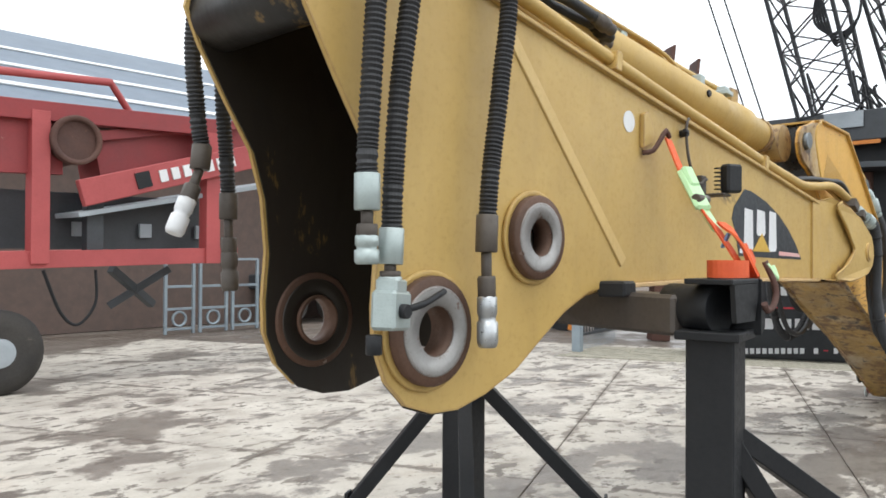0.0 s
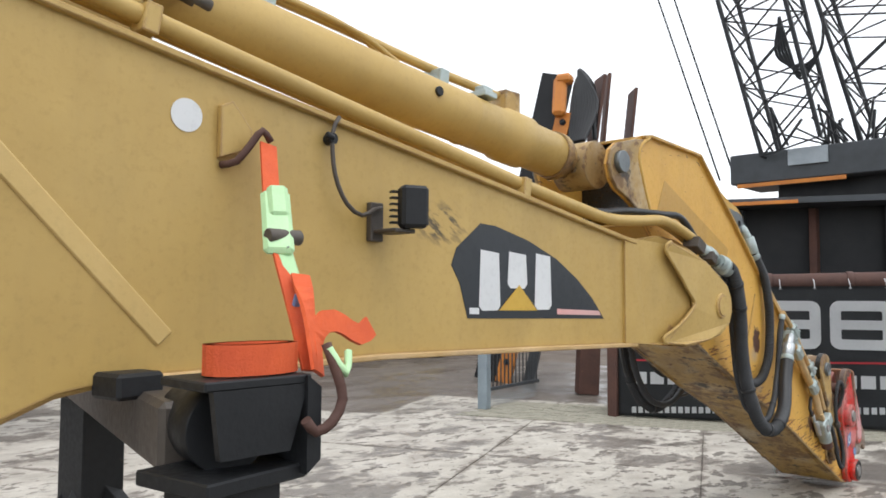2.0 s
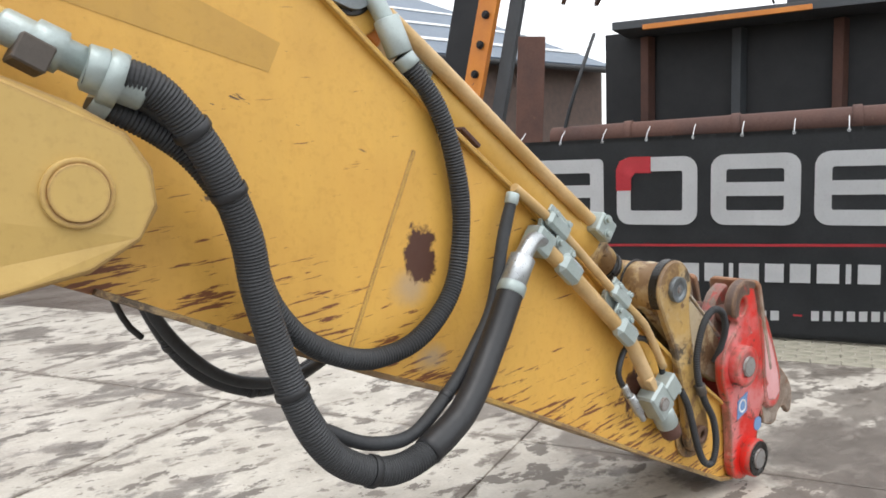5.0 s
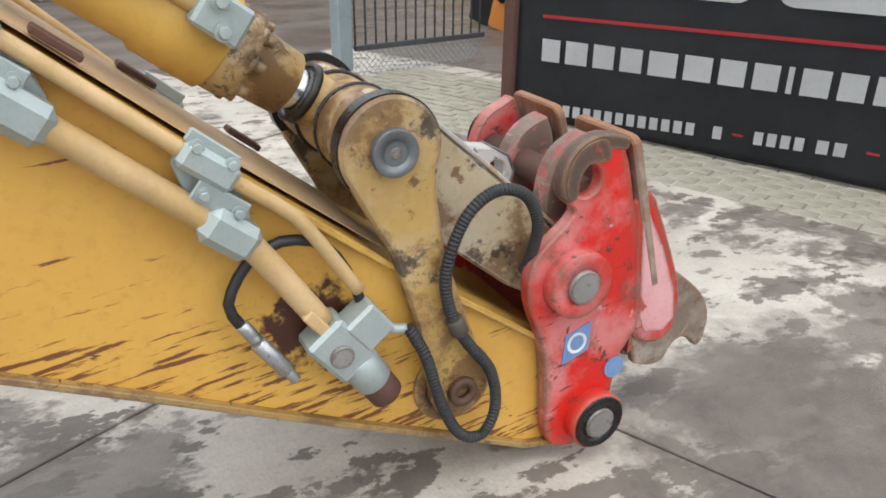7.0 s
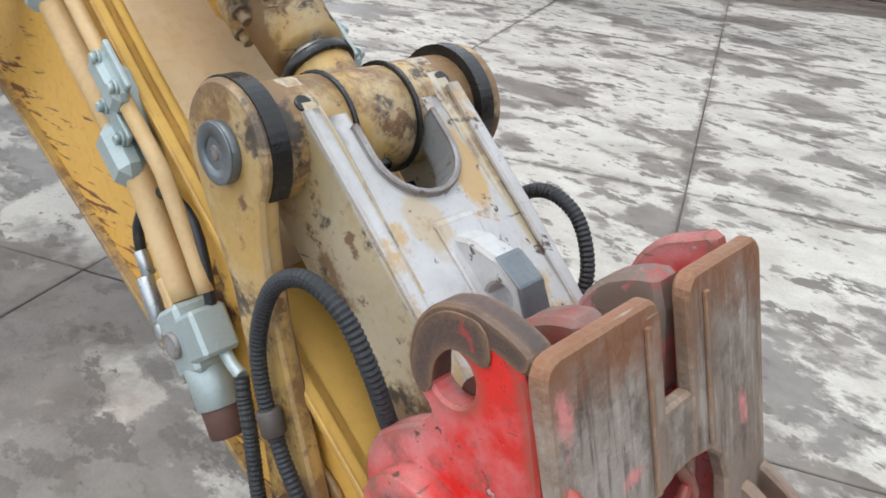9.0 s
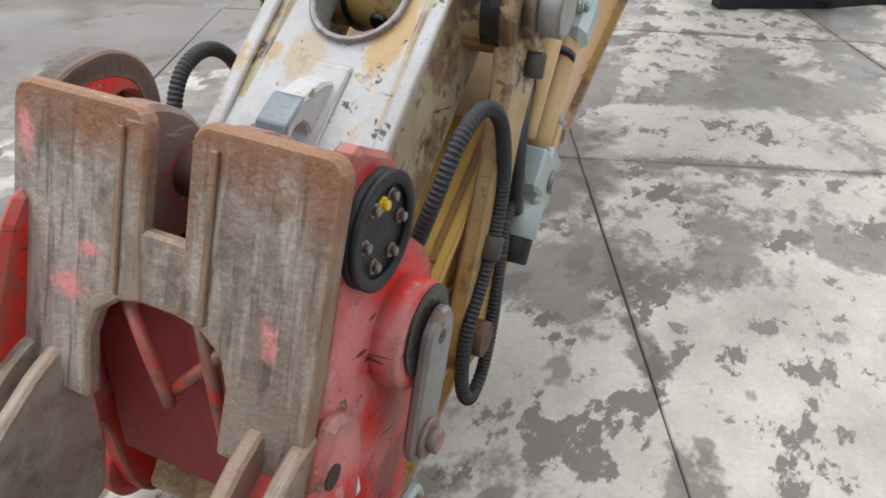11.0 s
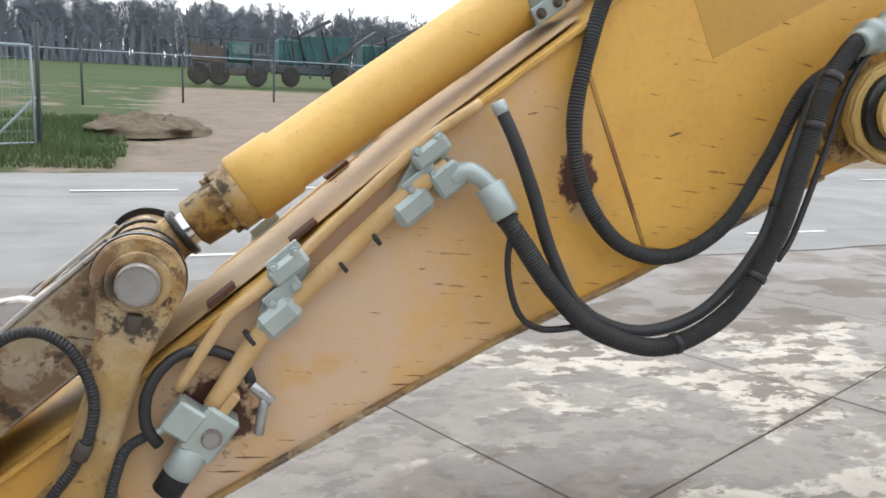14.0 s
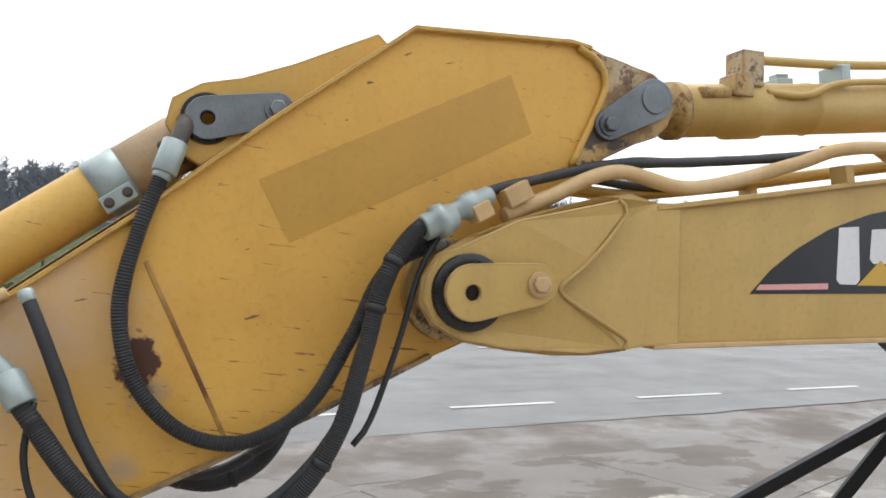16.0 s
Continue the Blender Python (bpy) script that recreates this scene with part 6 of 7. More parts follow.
        b.inputs["Specular IOR Level"].default_value = 0.1
    l.new(col, b.inputs["Base Color"])
    bp = n.new("ShaderNodeBump")
    bp.inputs["Strength"].default_value, bp.inputs["Distance"].default_value = amt, 0.012
    l.new(rel, bp.inputs["Height"])
    l.new(bp.outputs["Normal"], b.inputs["Normal"])
    return m


SLAB, ROAD, MUD, LAND = (ground_material(a, b) for a, b in (("stained_concrete", "slab"), ("worn_asphalt", "road"), ("wet_mud", "mud"), ("yard_and_field", "land")))


def sheet(xs, ys, z, material, name, label, edge=None):
    bm = bmesh.new()
    g = [[bm.verts.new((x, (edge(x, k) if edge else y), level(y) + z)) for x in xs] for k, y in enumerate(ys)]
    for a, b in zip(g, g[1:]):
        for k in range(len(xs) - 1):
            bm.faces.new((a[k], a[k + 1], b[k + 1], b[k]))
    for v in bm.verts:
        v.co.z = level(v.co.y) + z
    bmesh.ops.recalc_face_normals(bm, faces=bm.faces)
    if bm.faces[:][0].normal.z < 0:
        bmesh.ops.reverse_faces(bm, faces=bm.faces[:])
    return tagged(part(name, bm, material), label, name, kind="structure")


sheet([-700, -60, -20, 0, 20, 60, 700], [-900, -300, -60, -30, -12, -4.001, 0, 30, 900], -0.06, LAND, "ground", "brown yard earth turning to green field")
xs = [-60 + 0.4 * k for k in range(300)]
sheet(xs, [0, 1, 2, 3, 4], 0.012, ROAD, "road", "worn grey asphalt road with patched surface",
      lambda x, k: [-11.3 + 0.13 * x, -9, -7, -5.6 + 0.1 * x, -4.4 + 0.1 * x][k] + (0.12 * noise.noise((x * 0.9, k, 0)) if k in (0, 4) else 0) + (0.06 * x if k in (1, 2) else 0))
shoulder = sheet(xs[100:220], [0, 1, 2], 0.003, MUD, "road_shoulder", "wet brown mud along the road edge",
      lambda x, k: [-5.0 + 0.1 * x, -3.6 + 0.06 * x, -2.95 + 0.03 * x + 0.4 * noise.noise((x * 0.55, 3, 0)) + 0.25 * noise.noise((x * 2.1, 9, 0))][k])

for v in list(shoulder.data.vertices)[-120:]:
    v.co.z = -0.012

# white dashes
PAINT = worn("road_paint", (0.62, 0.62, 0.6), (0.5, 0.5, 0.49), (0.24, 0.235, 0.23), 0.3, 0.6, scale=2)
marks = tagged(new("road_marking"), "worn white dashes on the asphalt road", "road marking", kind="structure")
for k in range(-9, 4):
    x0 = -2.7 + 2.65 * k
    y0 = -5.36 + 0.085 * x0
    part("dash", box((x0, y0, level(y0) + 0.016), (1.4, 0.1, 0.006), (0, 0, 4.9), 0), PAINT, marks)
    y1 = -9.45 + 0.13 * x0
    part("dash", box((x0 + 0.6, y1 + 0.08, level(y1) + 0.016), (1.4, 0.12, 0.006), (0, 0, 7.4), 0), PAINT, marks)

# concrete slabs, laid askew to the road
U, V = Vector((0.912, 0.411, 0)), Vector((-0.411, 0.912, 0))
yard = tagged(new("concrete_yard"), "stained pale concrete slabs with dirty joints", "pavement", kind="structure")
rng = random.Random(5)
for i in range(-9, 3):
    for j in range(-4, 6):
        c = U * (2.89 + 2.185 * (i + 0.5)) + V * (-0.257 + 2.185 * (j + 0.5))
        if c.y < -3.4 or i >= 2 or (j > 1 and i > 0) or j > 4:
            continue
        me = bpy.data.meshes.new("slab")
        bm = bmesh.new()
        m = Matrix.Translation(c + Vector((0, 0, -0.07 + rng.uniform(-0.003, 0.002)))) @ Matrix.Rotation(math.atan2(U.y, U.x) + rng.uniform(-0.003, 0.003), 4, "Z") @ Matrix.Diagonal((2.178, 2.178, 0.14, 1))
        bmesh.ops.create_cube(bm, size=1, matrix=m)
        bevelled(bm, 0.004)
        bm.to_mesh(me)
        bm.free()
        me.materials.append(SLAB)
        s = new("slab", me)
        s.parent = yard
sheet([-30 + 2 * k for k in range(22)], [0, 1], -0.014, MUD, "joint_bed", "dark dirt bed under the slabs", lambda x, k: [-3.6, 16][k])

# brick pavers beside the banner
BD = Vector((0.39, -0.921, 0))
BN = Vector((0.921, 0.39, 0))
BP = Vector((5.186, 3.012, 0))
PAVER = worn("concrete_paver", (0.36, 0.335, 0.27), (0.26, 0.25, 0.195), (0.12, 0.135, 0.07), 0.42, 0.8, scale=3)
bm = bmesh.new()
bmesh.ops.create_cube(bm, size=1, matrix=Matrix.Rotation(math.atan2(BD.y, BD.x), 4, "Z") @ Matrix.Diagonal((0.205, 0.1, 0.06, 1)))
bevelled(bm, 0.006)
paver_mesh = bpy.data.meshes.new("paver")
bm.to_mesh(paver_mesh)
bm.free()
paver_mesh.materials.append(PAVER)
path = tagged(new("paver_strip"), "pale brick pavers beside the banner", "pavement", kind="structure")
rest = []
count = 0
for r in range(0, 15):
    for k in range(-16, 26):
        p = BP + BN * (-0.62 + 0.108 * r) + BD * (0.212 * k + (0.106 if r % 2 else 0)) + Vector((0, 0, -0.022 + rng.uniform(-0.004, 0.004)))
        if p.y > 5.1 + 0.22 * (p.x - 4.34):
            continue
        if r < 8 and -3 <= k <= 20 and count < 290:
            ob = new("paver", paver_mesh)
            ob.parent, ob.location = path, p
            count += 1
        else:
            rest.append(p)
bm = bmesh.new()
for p in rest:
    bmesh.ops.create_cube(bm, size=1, matrix=Matrix.Translation(p) @ Matrix.Rotation(math.atan2(BD.y, BD.x), 4, "Z") @ Matrix.Diagonal((0.205, 0.1, 0.06, 1)))
tagged(part("far_pavers", bm, PAVER), "pale brick pavers further off", "pavement", kind="stuff")

# ---- banner ----
ban = thing("banner", tuple(BP + BD * 1.6), "large dark tarpaulin banner with white and red shapes", "banner")


def on_banner(a, z, off=0.0):
    return BP + BD * a - BN * off + Vector((0, 0, z))


bm = bmesh.new()
na, nz = 78, 34
g = [[bm.verts.new(on_banner(-0.25 + 3.85 * i / na, 0.03 + (1.78 + 0.03 * i / na) * j / nz, 0.012 * noise.noise((i * 0.13, j * 0.05, 4)) + 0.005 * noise.noise((i * 0.4, j * 0.3, 1)))) for i in range(na + 1)] for j in range(nz + 1)]
for a, b in zip(g, g[1:]):
    for k in range(na):
        f = bm.faces.new((a[k], a[k + 1], b[k + 1], b[k]))
        f.smooth = True
bmesh.ops.solidify(bm, geom=bm.faces[:], thickness=0.003)
part("sheet", bm, BANNER, ban)


def banner_shape(name, pts, material, off=0.018):
    bm = bmesh.new()
    vs = [bm.verts.new(on_banner(a, z, off)) for a, z in pts]
    bm.faces.new(vs)
    bmesh.ops.solidify(bm, geom=bm.faces[:], thickness=0.002)
    return part(name, bm, material, ban)


def rounded(a0, a1, z0, z1, r, n=5):
    out = []
    for cx, cz, s in ((a1 - r, z1 - r, 0), (a0 + r, z1 - r, 1), (a0 + r, z0 + r, 2), (a1 - r, z0 + r, 3)):
        out += [(cx + r * math.cos(math.pi / 2 * (s + k / n)), cz + r * math.sin(math.pi / 2 * (s + k / n))) for k in range(n + 1)]
    return out


def block_ring(name, a0, a1, z0, z1, w, r, material):
    """A rounded frame-shaped block."""
    o, i = rounded(a0, a1, z0, z1, r), rounded(a0 + w, a1 - w, z0 + w, z1 - w, max(r - w, 0.02))
    bm = bmesh.new()
    vo, vi = ([bm.verts.new(on_banner(a, z, 0.018)) for a, z in ring] for ring in (o, i))
    for k in range(len(vo)):
        j = (k + 1) % len(vo)
        bm.faces.new((vo[k], vo[j], vi[j], vi[k]))
    bmesh.ops.solidify(bm, geom=bm.faces[:], thickness=0.002)
    return part(name, bm, material, ban)


for k, (a0, a1) in enumerate(((-0.04, 0.63), (0.755, 1.48), (1.595, 2.32), (2.425, 3.15))):
    up = 0.085 + 0.004 * k
    block_ring("logo_block", a0, a1, 0.925 + up, 1.545 + up, 0.13, 0.12 if k else 0.05, WHITE)
    if k in (0, 2, 3):
        banner_shape("logo_bar", [(a0 + 0.13, 1.18 + up), (a1 - 0.13, 1.18 + up), (a1 - 0.13, 1.3 + up), (a0 + 0.13, 1.3 + up)], WHITE)
banner_shape("logo_corner", [(0.75, 1.33), (0.89, 1.33), (0.89, 1.44), (0.925, 1.49), (1.07, 1.49), (1.07, 1.64), (0.875, 1.64), (0.785, 1.605), (0.75, 1.525)], CRIM, 0.023)
banner_shape("red_line", [(-0.03, 0.79), (3.4, 0.858), (3.4, 0.882), (-0.03, 0.814)], CRIM)
a = -0.02
for w in (0.155, 0.18, 0.165, 0.165, 0.205, 0.19, 0.17, 0.16, 0.035, 0.165, 0.15, 0.16, 0.17, 0.04, 0.165, 0.13):
    low = 0.478 + 0.02 * a
    banner_shape("text_bar", [(a, low), (a + w, low + 0.02 * w), (a + w, low + 0.165), (a, low + 0.165)], WHITE)
    a += w + 0.048
for a, count, pitch in ((-0.07, 15, 0.088), (1.35, 1, 0.088), (1.62, 4, 0.083), (2.0, 2, 0.1), (2.42, 9, 0.09)):
    for k in range(count):
        p, w = a + pitch * k, pitch * 0.68
        low = 0.075 + 0.05 * (p + 0.07)
        banner_shape("text_bar", [(p, low), (p + w, low + 0.05 * w), (p + w, low + 0.05 * w + 0.085), (p, low + 0.085)], WHITE)
for a in (1.48, 2.28):
    low = 0.115 + 0.05 * (a + 0.07)
    banner_shape("text_dash", [(a, low), (a + 0.07, low), (a + 0.07, low + 0.015), (a, low + 0.015)], CRIM)
for k in range(10):
    a = -0.2 + 0.41 * k
    p = on_banner(a, 1.785 + 0.008 * a, 0.016)
    part("eyelet", collar(p, p - BN * 0.006, 0.014, 0.008), STEEL, ban)
    part("tie", tube([p, p + Vector((0, 0, 0.05)) + BN * 0.03, p + Vector((0, 0, 0.12)) + BN * 0.15], 0.004, 6), WHITE, ban)

# ---- steel machine behind the banner ----
mach = thing("piling_machine", tuple(BP + BN * 2 + BD * 2), "large dark grey piling machine with rusty tube and ribs", "construction machine")


def off(a, b, z):
    """A place a along the banner, b behind it and z up."""
    return BP + BD * a + BN * b + Vector((0, 0, z))


tubep = part("rusty_tube", rod(off(-0.05, 0.55, 1.84), off(7.0, 0.55, 1.98), 0.125, 24), RUSTST, mach, "rusty brown steel tube")
for k in range(7):
    part("tube_band", rod(off(0.7 + k, 0.55, 1.855 + 0.02 * k), off(0.78 + k, 0.55, 1.857 + 0.02 * k), 0.14, 24), RUSTST, tubep)
# added black panel stands in for the shade of the cavity behind the tube
part("back_wall", beam(off(-0.3, 3.6, 1.7), off(9.5, 3.6, 1.7), 0.1, 3.2, 0), BLACK, mach, "black panel standing in for the shaded cavity")
for k in range(8):
    part("rib", beam(off(0.3 + 1.15 * k, 3.45, 0.3), off(0.3 + 1.15 * k, 3.45, 3.2), 0.12, 0.16), DGREY if k % 2 else RUSTST, mach)
part("lower_skirt", beam(off(-0.2, 0.7, 0.8), off(7, 0.7, 0.8), 0.06, 1.6), RUSTST, mach)
part("roof_lip", beam(off(0.0, 3.2, 3.28), off(9.5, 3.2, 3.28), 0.9, 0.1), DGREY, mach)
part("orange_strip", beam(off(0.4, 2.7, 3.22), off(2.3, 2.7, 3.25), 0.06, 0.06), ORANGE, mach)
part("cable", tube([off(0.05, 0.5, 1.6), off(0.1, 0.52, 2.0), off(0.2, 0.7, 2.5), off(0.15, 1.4, 3.0)], 0.02, 8), BLACK, mach)
part("side_box", merge(beam(off(-0.28, 0.25, 0.75), off(-0.28, 0.75, 0.75), 0.2, 0.6)), RUSTST, mach, "rusty counterweight box")

# orange and black mast beside it, rising over the boom
mast = thing("leader_mast", (7.6, 6.3, 0), "orange and black leader mast with rusty plates on top", "machine mast")
part("black_column", beam((7.5, 7.6, 0), (7.9, 6.2, 6.0), 0.45, 0.5), BLACK, mast)
rail = part("orange_rail", beam((7.3, 7.1, 0), (7.7, 5.9, 5.2), 0.12, 0.3), ORANGE, mast, "orange bolted rail")
for k in range(12):
    p = Vector((7.26, 6.98, 0.4)).lerp(Vector((7.62, 5.9, 5.0)), k / 11)
    part("bolt", bolt(p, (-1, -0.4, 0), 0.04, 0.07), BLACK, rail)
part("grey_rail", beam((7.6, 6.7, 0), (8.0, 5.6, 5.4), 0.12, 0.2), DGREY, mast)
part("orange_foot", merge(box((6.7, 5.5, 1.7), (0.8, 0.9, 0.5), (0, 0, -24), 0.05), box((7.0, 5.2, 1.6), (0.4, 0.5, 0.3), (0, 0, -24), 0.03), box((7.1, 6.3, 1.7), (0.3, 0.9, 0.3), (0, 0, -24), 0.03)), ORANGE, mast, "orange carriage block")
part("rust_column", beam((7.0, 5.0, 0), (7.1, 4.9, 3.2), 0.35, 0.35), RUSTST, mast)
part("rusty_plate", beam((8.3, 5.75, 4.2), (8.5, 5.6, 6.0), 0.5, 0.06), RUSTST, mast, "rusty steel plate")
part("rusty_plate", beam((9.35, 5.6, 4.0), (9.5, 5.45, 5.9), 0.55, 0.06), RUSTST, mast, "rusty steel plate")
part("rusty_plate", beam((8.9, 5.9, 4.0), (9.05, 5.75, 6.2), 0.3, 0.06), RUSTST, mast, "rusty steel plate")
hd = part("orange_head", merge(box((7.6, 5.95, 5.5), (0.22, 0.25, 0.8), (0, 12, 20), 0.06), box((7.7, 5.9, 5.85), (0.3, 0.3, 0.18), (0, 0, 20), 0.05)), ORANGE, mast, "rusty orange head block")
for k in range(9):
    part("hose", tube([(7.7, 5.8 - 0.04 * k, 4.6), (7.75 + 0.04 * k, 5.75 - 0.04 * k, 5.4), (7.9, 5.7, 5.9 + 0.015 * k), (8.1 + 0.02 * k, 5.6, 5.7), (8.2, 5.55, 4.7)], 0.045, 8), RUBDARK, hd)

# ---- crawler crane far behind ----
crane = thing("lattice_crane", (20, 3, 0), "dark crawler crane with two black lattice booms", "crane")
deck = part("deck", box((21, -2.5, 5.75), (2.5, 20.5, 0.95), (0, 0, 0), 0.03), DGREY, crane)
part("plate", box((19.7, 5.35, 5.95), (0.05, 1.15, 0.5)), LGREY, deck, "light grey plate")
part("edge_strip", box((19.72, 5.9, 5.2), (0.06, 3.2, 0.12)), ORANGE, deck)
part("edge_strip", box((19.72, 2.0, 5.22), (0.06, 2.0, 0.1), (6, 0, 0)), REDMACH, deck)
part("under_body", box((21.5, -2, 2.8), (2.2, 17, 5.0), (0, 0, 0), 0.05), BLACK, crane)
part("pole", rod((19.7, 2.9, 5.3), (19.7, 0.5, 6.6), 0.06), PINKMACH, deck)


def lattice(name, base, top, w0, w1, bays):
    base, top = Vector(base), Vector(top)
    bm = bmesh.new()
    d = (top - base).normalized()
    sy = Vector((0, 1, 0))
    sy = (sy - d * sy.dot(d)).normalized()
    sx = d.cross(sy)
    parts = []

    def corner(k, i):
        t = k / bays
        w = (w0 + (w1 - w0) * t) / 2
        a, b = ((-1, -1), (1, -1), (1, 1), (-1, 1))[i % 4]
        return base.lerp(top, t) + sy * a * w + sx * b * w

    for i in range(4):
        parts.append(beam(corner(0, i), corner(bays, i), 0.11, 0.11, 0))
        for k in range(bays):
            parts.append(beam(corner(k, i), corner(k + 1, i + 1) if k % 2 else corner(k, i + 1), 0.045, 0.045, 0))
            parts.append(beam(corner(k, i + (k % 2)), corner(k + 1, i + 1 - (k % 2)), 0.05, 0.05, 0))
    bm.free()
    return part(name, merge(*parts), BLACK, crane, "black steel lattice")


lattice("lattice_boom", (20.3, 5.75, 6.2), (20.8, 9.0, 20), 1.75, 2.3, 12)
lattice("lattice_boom", (21.8, 2.9, 6.2), (22.5, 6.6, 21), 2.3, 2.6, 13)
for k in range(26):
    y = rng.uniform(2, 6.6)
    a = Vector((20 + rng.uniform(0, 1.5), y, 6.2 + rng.uniform(0, 0.3)))
    part("strut", beam(a, a + Vector((0, rng.uniform(-1, 1), rng.uniform(0.5, 1.4))), 0.1, 0.06, 0), BLACK, crane)
for k in range(5):
    part("hose_loop", tube([(20, 6.2, 10.5), (20, 6.3 - 0.1 * k, 9.3), (20, 5.6, 8.8 - 0.1 * k), (20, 5.0, 9.2), (20, 4.9, 10.2)], 0.045, 6, 0.2), BLACK, crane)
for dy in (0, 0.42):
    part("pendant", rod((20, 8.2 - dy * 1.2, 5.5), (20, 11.4 - dy * 1.4, 15.5), 0.03, 6), BLACK, crane)

c = on_banner(-0.33, 0, -0.05)
part("edge_post", beam(c, c + Vector((0, 0, 1.75)), 0.14, 0.1), RUSTST, ban, "rusty brown post at the banner edge")

# ---- gate and fence by the banner ----
gate = thing("bar_gate", (4.34, 5.07, 0), "blue-grey steel gate post with bar fence", "gate")
G0, G1 = Vector((4.37, 5.08, 0)), Vector((6.0, 5.3, 0))
part("post", box((4.34, 5.07, 1.0), (0.15, 0.15, 2.0), (0, 0, 12), 0.01), GALV, gate, "blue-grey square post")
for z in (0.28, 1.75):
    part("rail", beam(G0 + Vector((0.1, 0, z)), G1 + Vector((0, 0, z)), 0.05, 0.05), DGREY, gate)
for k in range(14):
    p = G0.lerp(G1, (k + 1) / 14.5)
    part("bar", rod(p + Vector((0, 0, 0.28)), p + Vector((0, 0, 1.75)), 0.011, 8), DGREY, gate)
wire = []
for k in range(24):
    p, q = G0.lerp(G1, k / 26), G0.lerp(G1, (k + 3.5) / 26)
    wire += [beam(p + Vector((0, 0.01, 0.02)), q + Vector((0, 0.01, 0.26)), 0.004, 0.004, 0), beam(q + Vector((0, 0.01, 0.02)), p + Vector((0, 0.01, 0.26)), 0.004, 0.004, 0)]
part("wire_mesh", merge(*wire), GALV, gate)

# ---- yellow machines and shed behind the gate ----
yx = thing("yellow_machine", (13.5, 16, 0), "bright yellow machine with glazed cab", "construction machine")
part("body", box((13.5, 17.0, 1.5), (2.5, 3.2, 1.6), (0, 0, -30), 0.08), LEMON, yx)
cab = part("cab", box((13.2, 16.6, 3.2), (1.5, 1.6, 1.7), (0, 0, -30), 0.08), LEMON, yx)
part("window", box((12.55, 16.2, 3.3), (0.05, 1.2, 1.2), (0, 0, -30), 0.02), GLASS, cab, "dark cab window")
part("window", box((13.55, 15.85, 3.3), (1.1, 0.05, 1.2), (0, 0, -30), 0.02), GLASS, cab, "dark cab window")
for k in range(5):
    part("text_bar", box((11.98 + 0.2 * k, 16.2 - 0.33 * k, 1.85), (0.03, 0.22, 0.28), (0, 0, -30), 0), BLUE, yx)
part("track", box((13.3, 16.8, 0.4), (2.8, 3.6, 0.8), (0, 0, -30), 0.2), BLACK, yx)
yx2 = thing("yellow_machine", (10.5, 13, 0), "bright yellow machine frame with dark pipes", "construction machine")
part("frame", merge(box((10.5, 13.5, 0.9), (2, 2.2, 0.5), (0, 0, -30), 0.05), box((10.2, 13.2, 1.8), (0.3, 1.8, 1.4), (0, 0, -30), 0.04), box((11.2, 13.9, 1.9), (0.3, 1.5, 1.2), (0, 0, -30), 0.04)), LEMON, yx2)
part("under_frame", box((10.5, 13.5, 0.33), (2.2, 2.4, 0.66), (0, 0, -30), 0.1), BLACK, yx2)
for x, y in ((4.6, 13.8), (6.6, 14.2)):
    truck = thing("parked_trailer", (x, y, 0), "dark low trailer parked on the yard", "trailer", "parked trailers")
    part("bed", box((x, y, 0.95), (1.9, 2.2, 0.35), (0, 0, 5), 0.03), DGREY, truck)
    part("skirt", box((x, y - 1.15, 0.75), (1.9, 0.05, 0.12), (0, 0, 5)), REDMACH, truck)
    for dx in (-0.6, 0.6):
        wh = part("wheel", rod((x + dx, y - 0.95, 0.42), (x + dx, y - 1.2, 0.42), 0.42, 24, 0.05), TYRE, truck)
        part("rim", rod((x + dx, y - 1.16, 0.42), (x + dx, y - 1.21, 0.42), 0.22, 16), ORANGE, wh)

shed = thing("shed", (0, 14, 0), "long shed with slate-blue metal roof and light strips", "building", kind="structure")
part("wall", box((3, 14.1, 2.2), (34, 0.3, 4.4), (0, 0, 0), 0), BRICK, shed, "dark brick wall")
part("end_wall", prism([(-14, 0), (20, 0), (20, 4.4), (-14, 4.4)], 24, 24.3), BRICK, shed)
roof = part("roof", strip([(-14, 0), (20, 0)], 0.12, 0, 11.5), ROOF, shed)
roof.data.transform(Matrix.Translation((0, 13.4, 4.3)) @ Matrix.Rotation(radians(21), 4, "X"))
for d in (1.6, 4.2, 7.0):
    lite = part("light_strip", strip([(-14, 0), (20, 0)], 0.03, d, d + 0.35), WHITE, shed, "white roof light strip")
    lite.data.transform(Matrix.Translation((0, 13.4, 4.3)) @ Matrix.Rotation(radians(21), 4, "X") @ Matrix.Translation((0, 0, 0.13)))
part("gutter", rod((-14, 13.35, 4.28), (20, 13.35, 4.28), 0.09, 10), BLACK, shed)

# ---- red screening machine ----
rm = thing("screening_machine", (-3.5, 7.6, 0), "red mobile screening machine on black tyres", "construction machine")
YM = 7.3
part("lower_beam", merge(box((-3.5, YM, 1.52), (5.4, 0.16, 0.2), (0, -1.5, 0)), box((-3.5, YM + 1.6, 1.52), (5.4, 0.16, 0.2), (0, -1.5, 0))), PINKMACH, rm, "chalky red lower frame beam")
part("upper_beam", box((-3.6, YM, 3.22), (5.2, 0.2, 0.22), (0, -2, 0)), REDMACH, rm)
part("side_sheet", box((-4.4, YM + 0.05, 2.85), (2.6, 0.1, 0.75), (0, -2, 0)), REDMACH, rm)
for x in (-5.6, -3.37, -1.2):
    part("post", box((x, YM - 0.02, 2.35), (0.2, 0.2, 1.75), (0, 0, 0)), PINKMACH, rm)
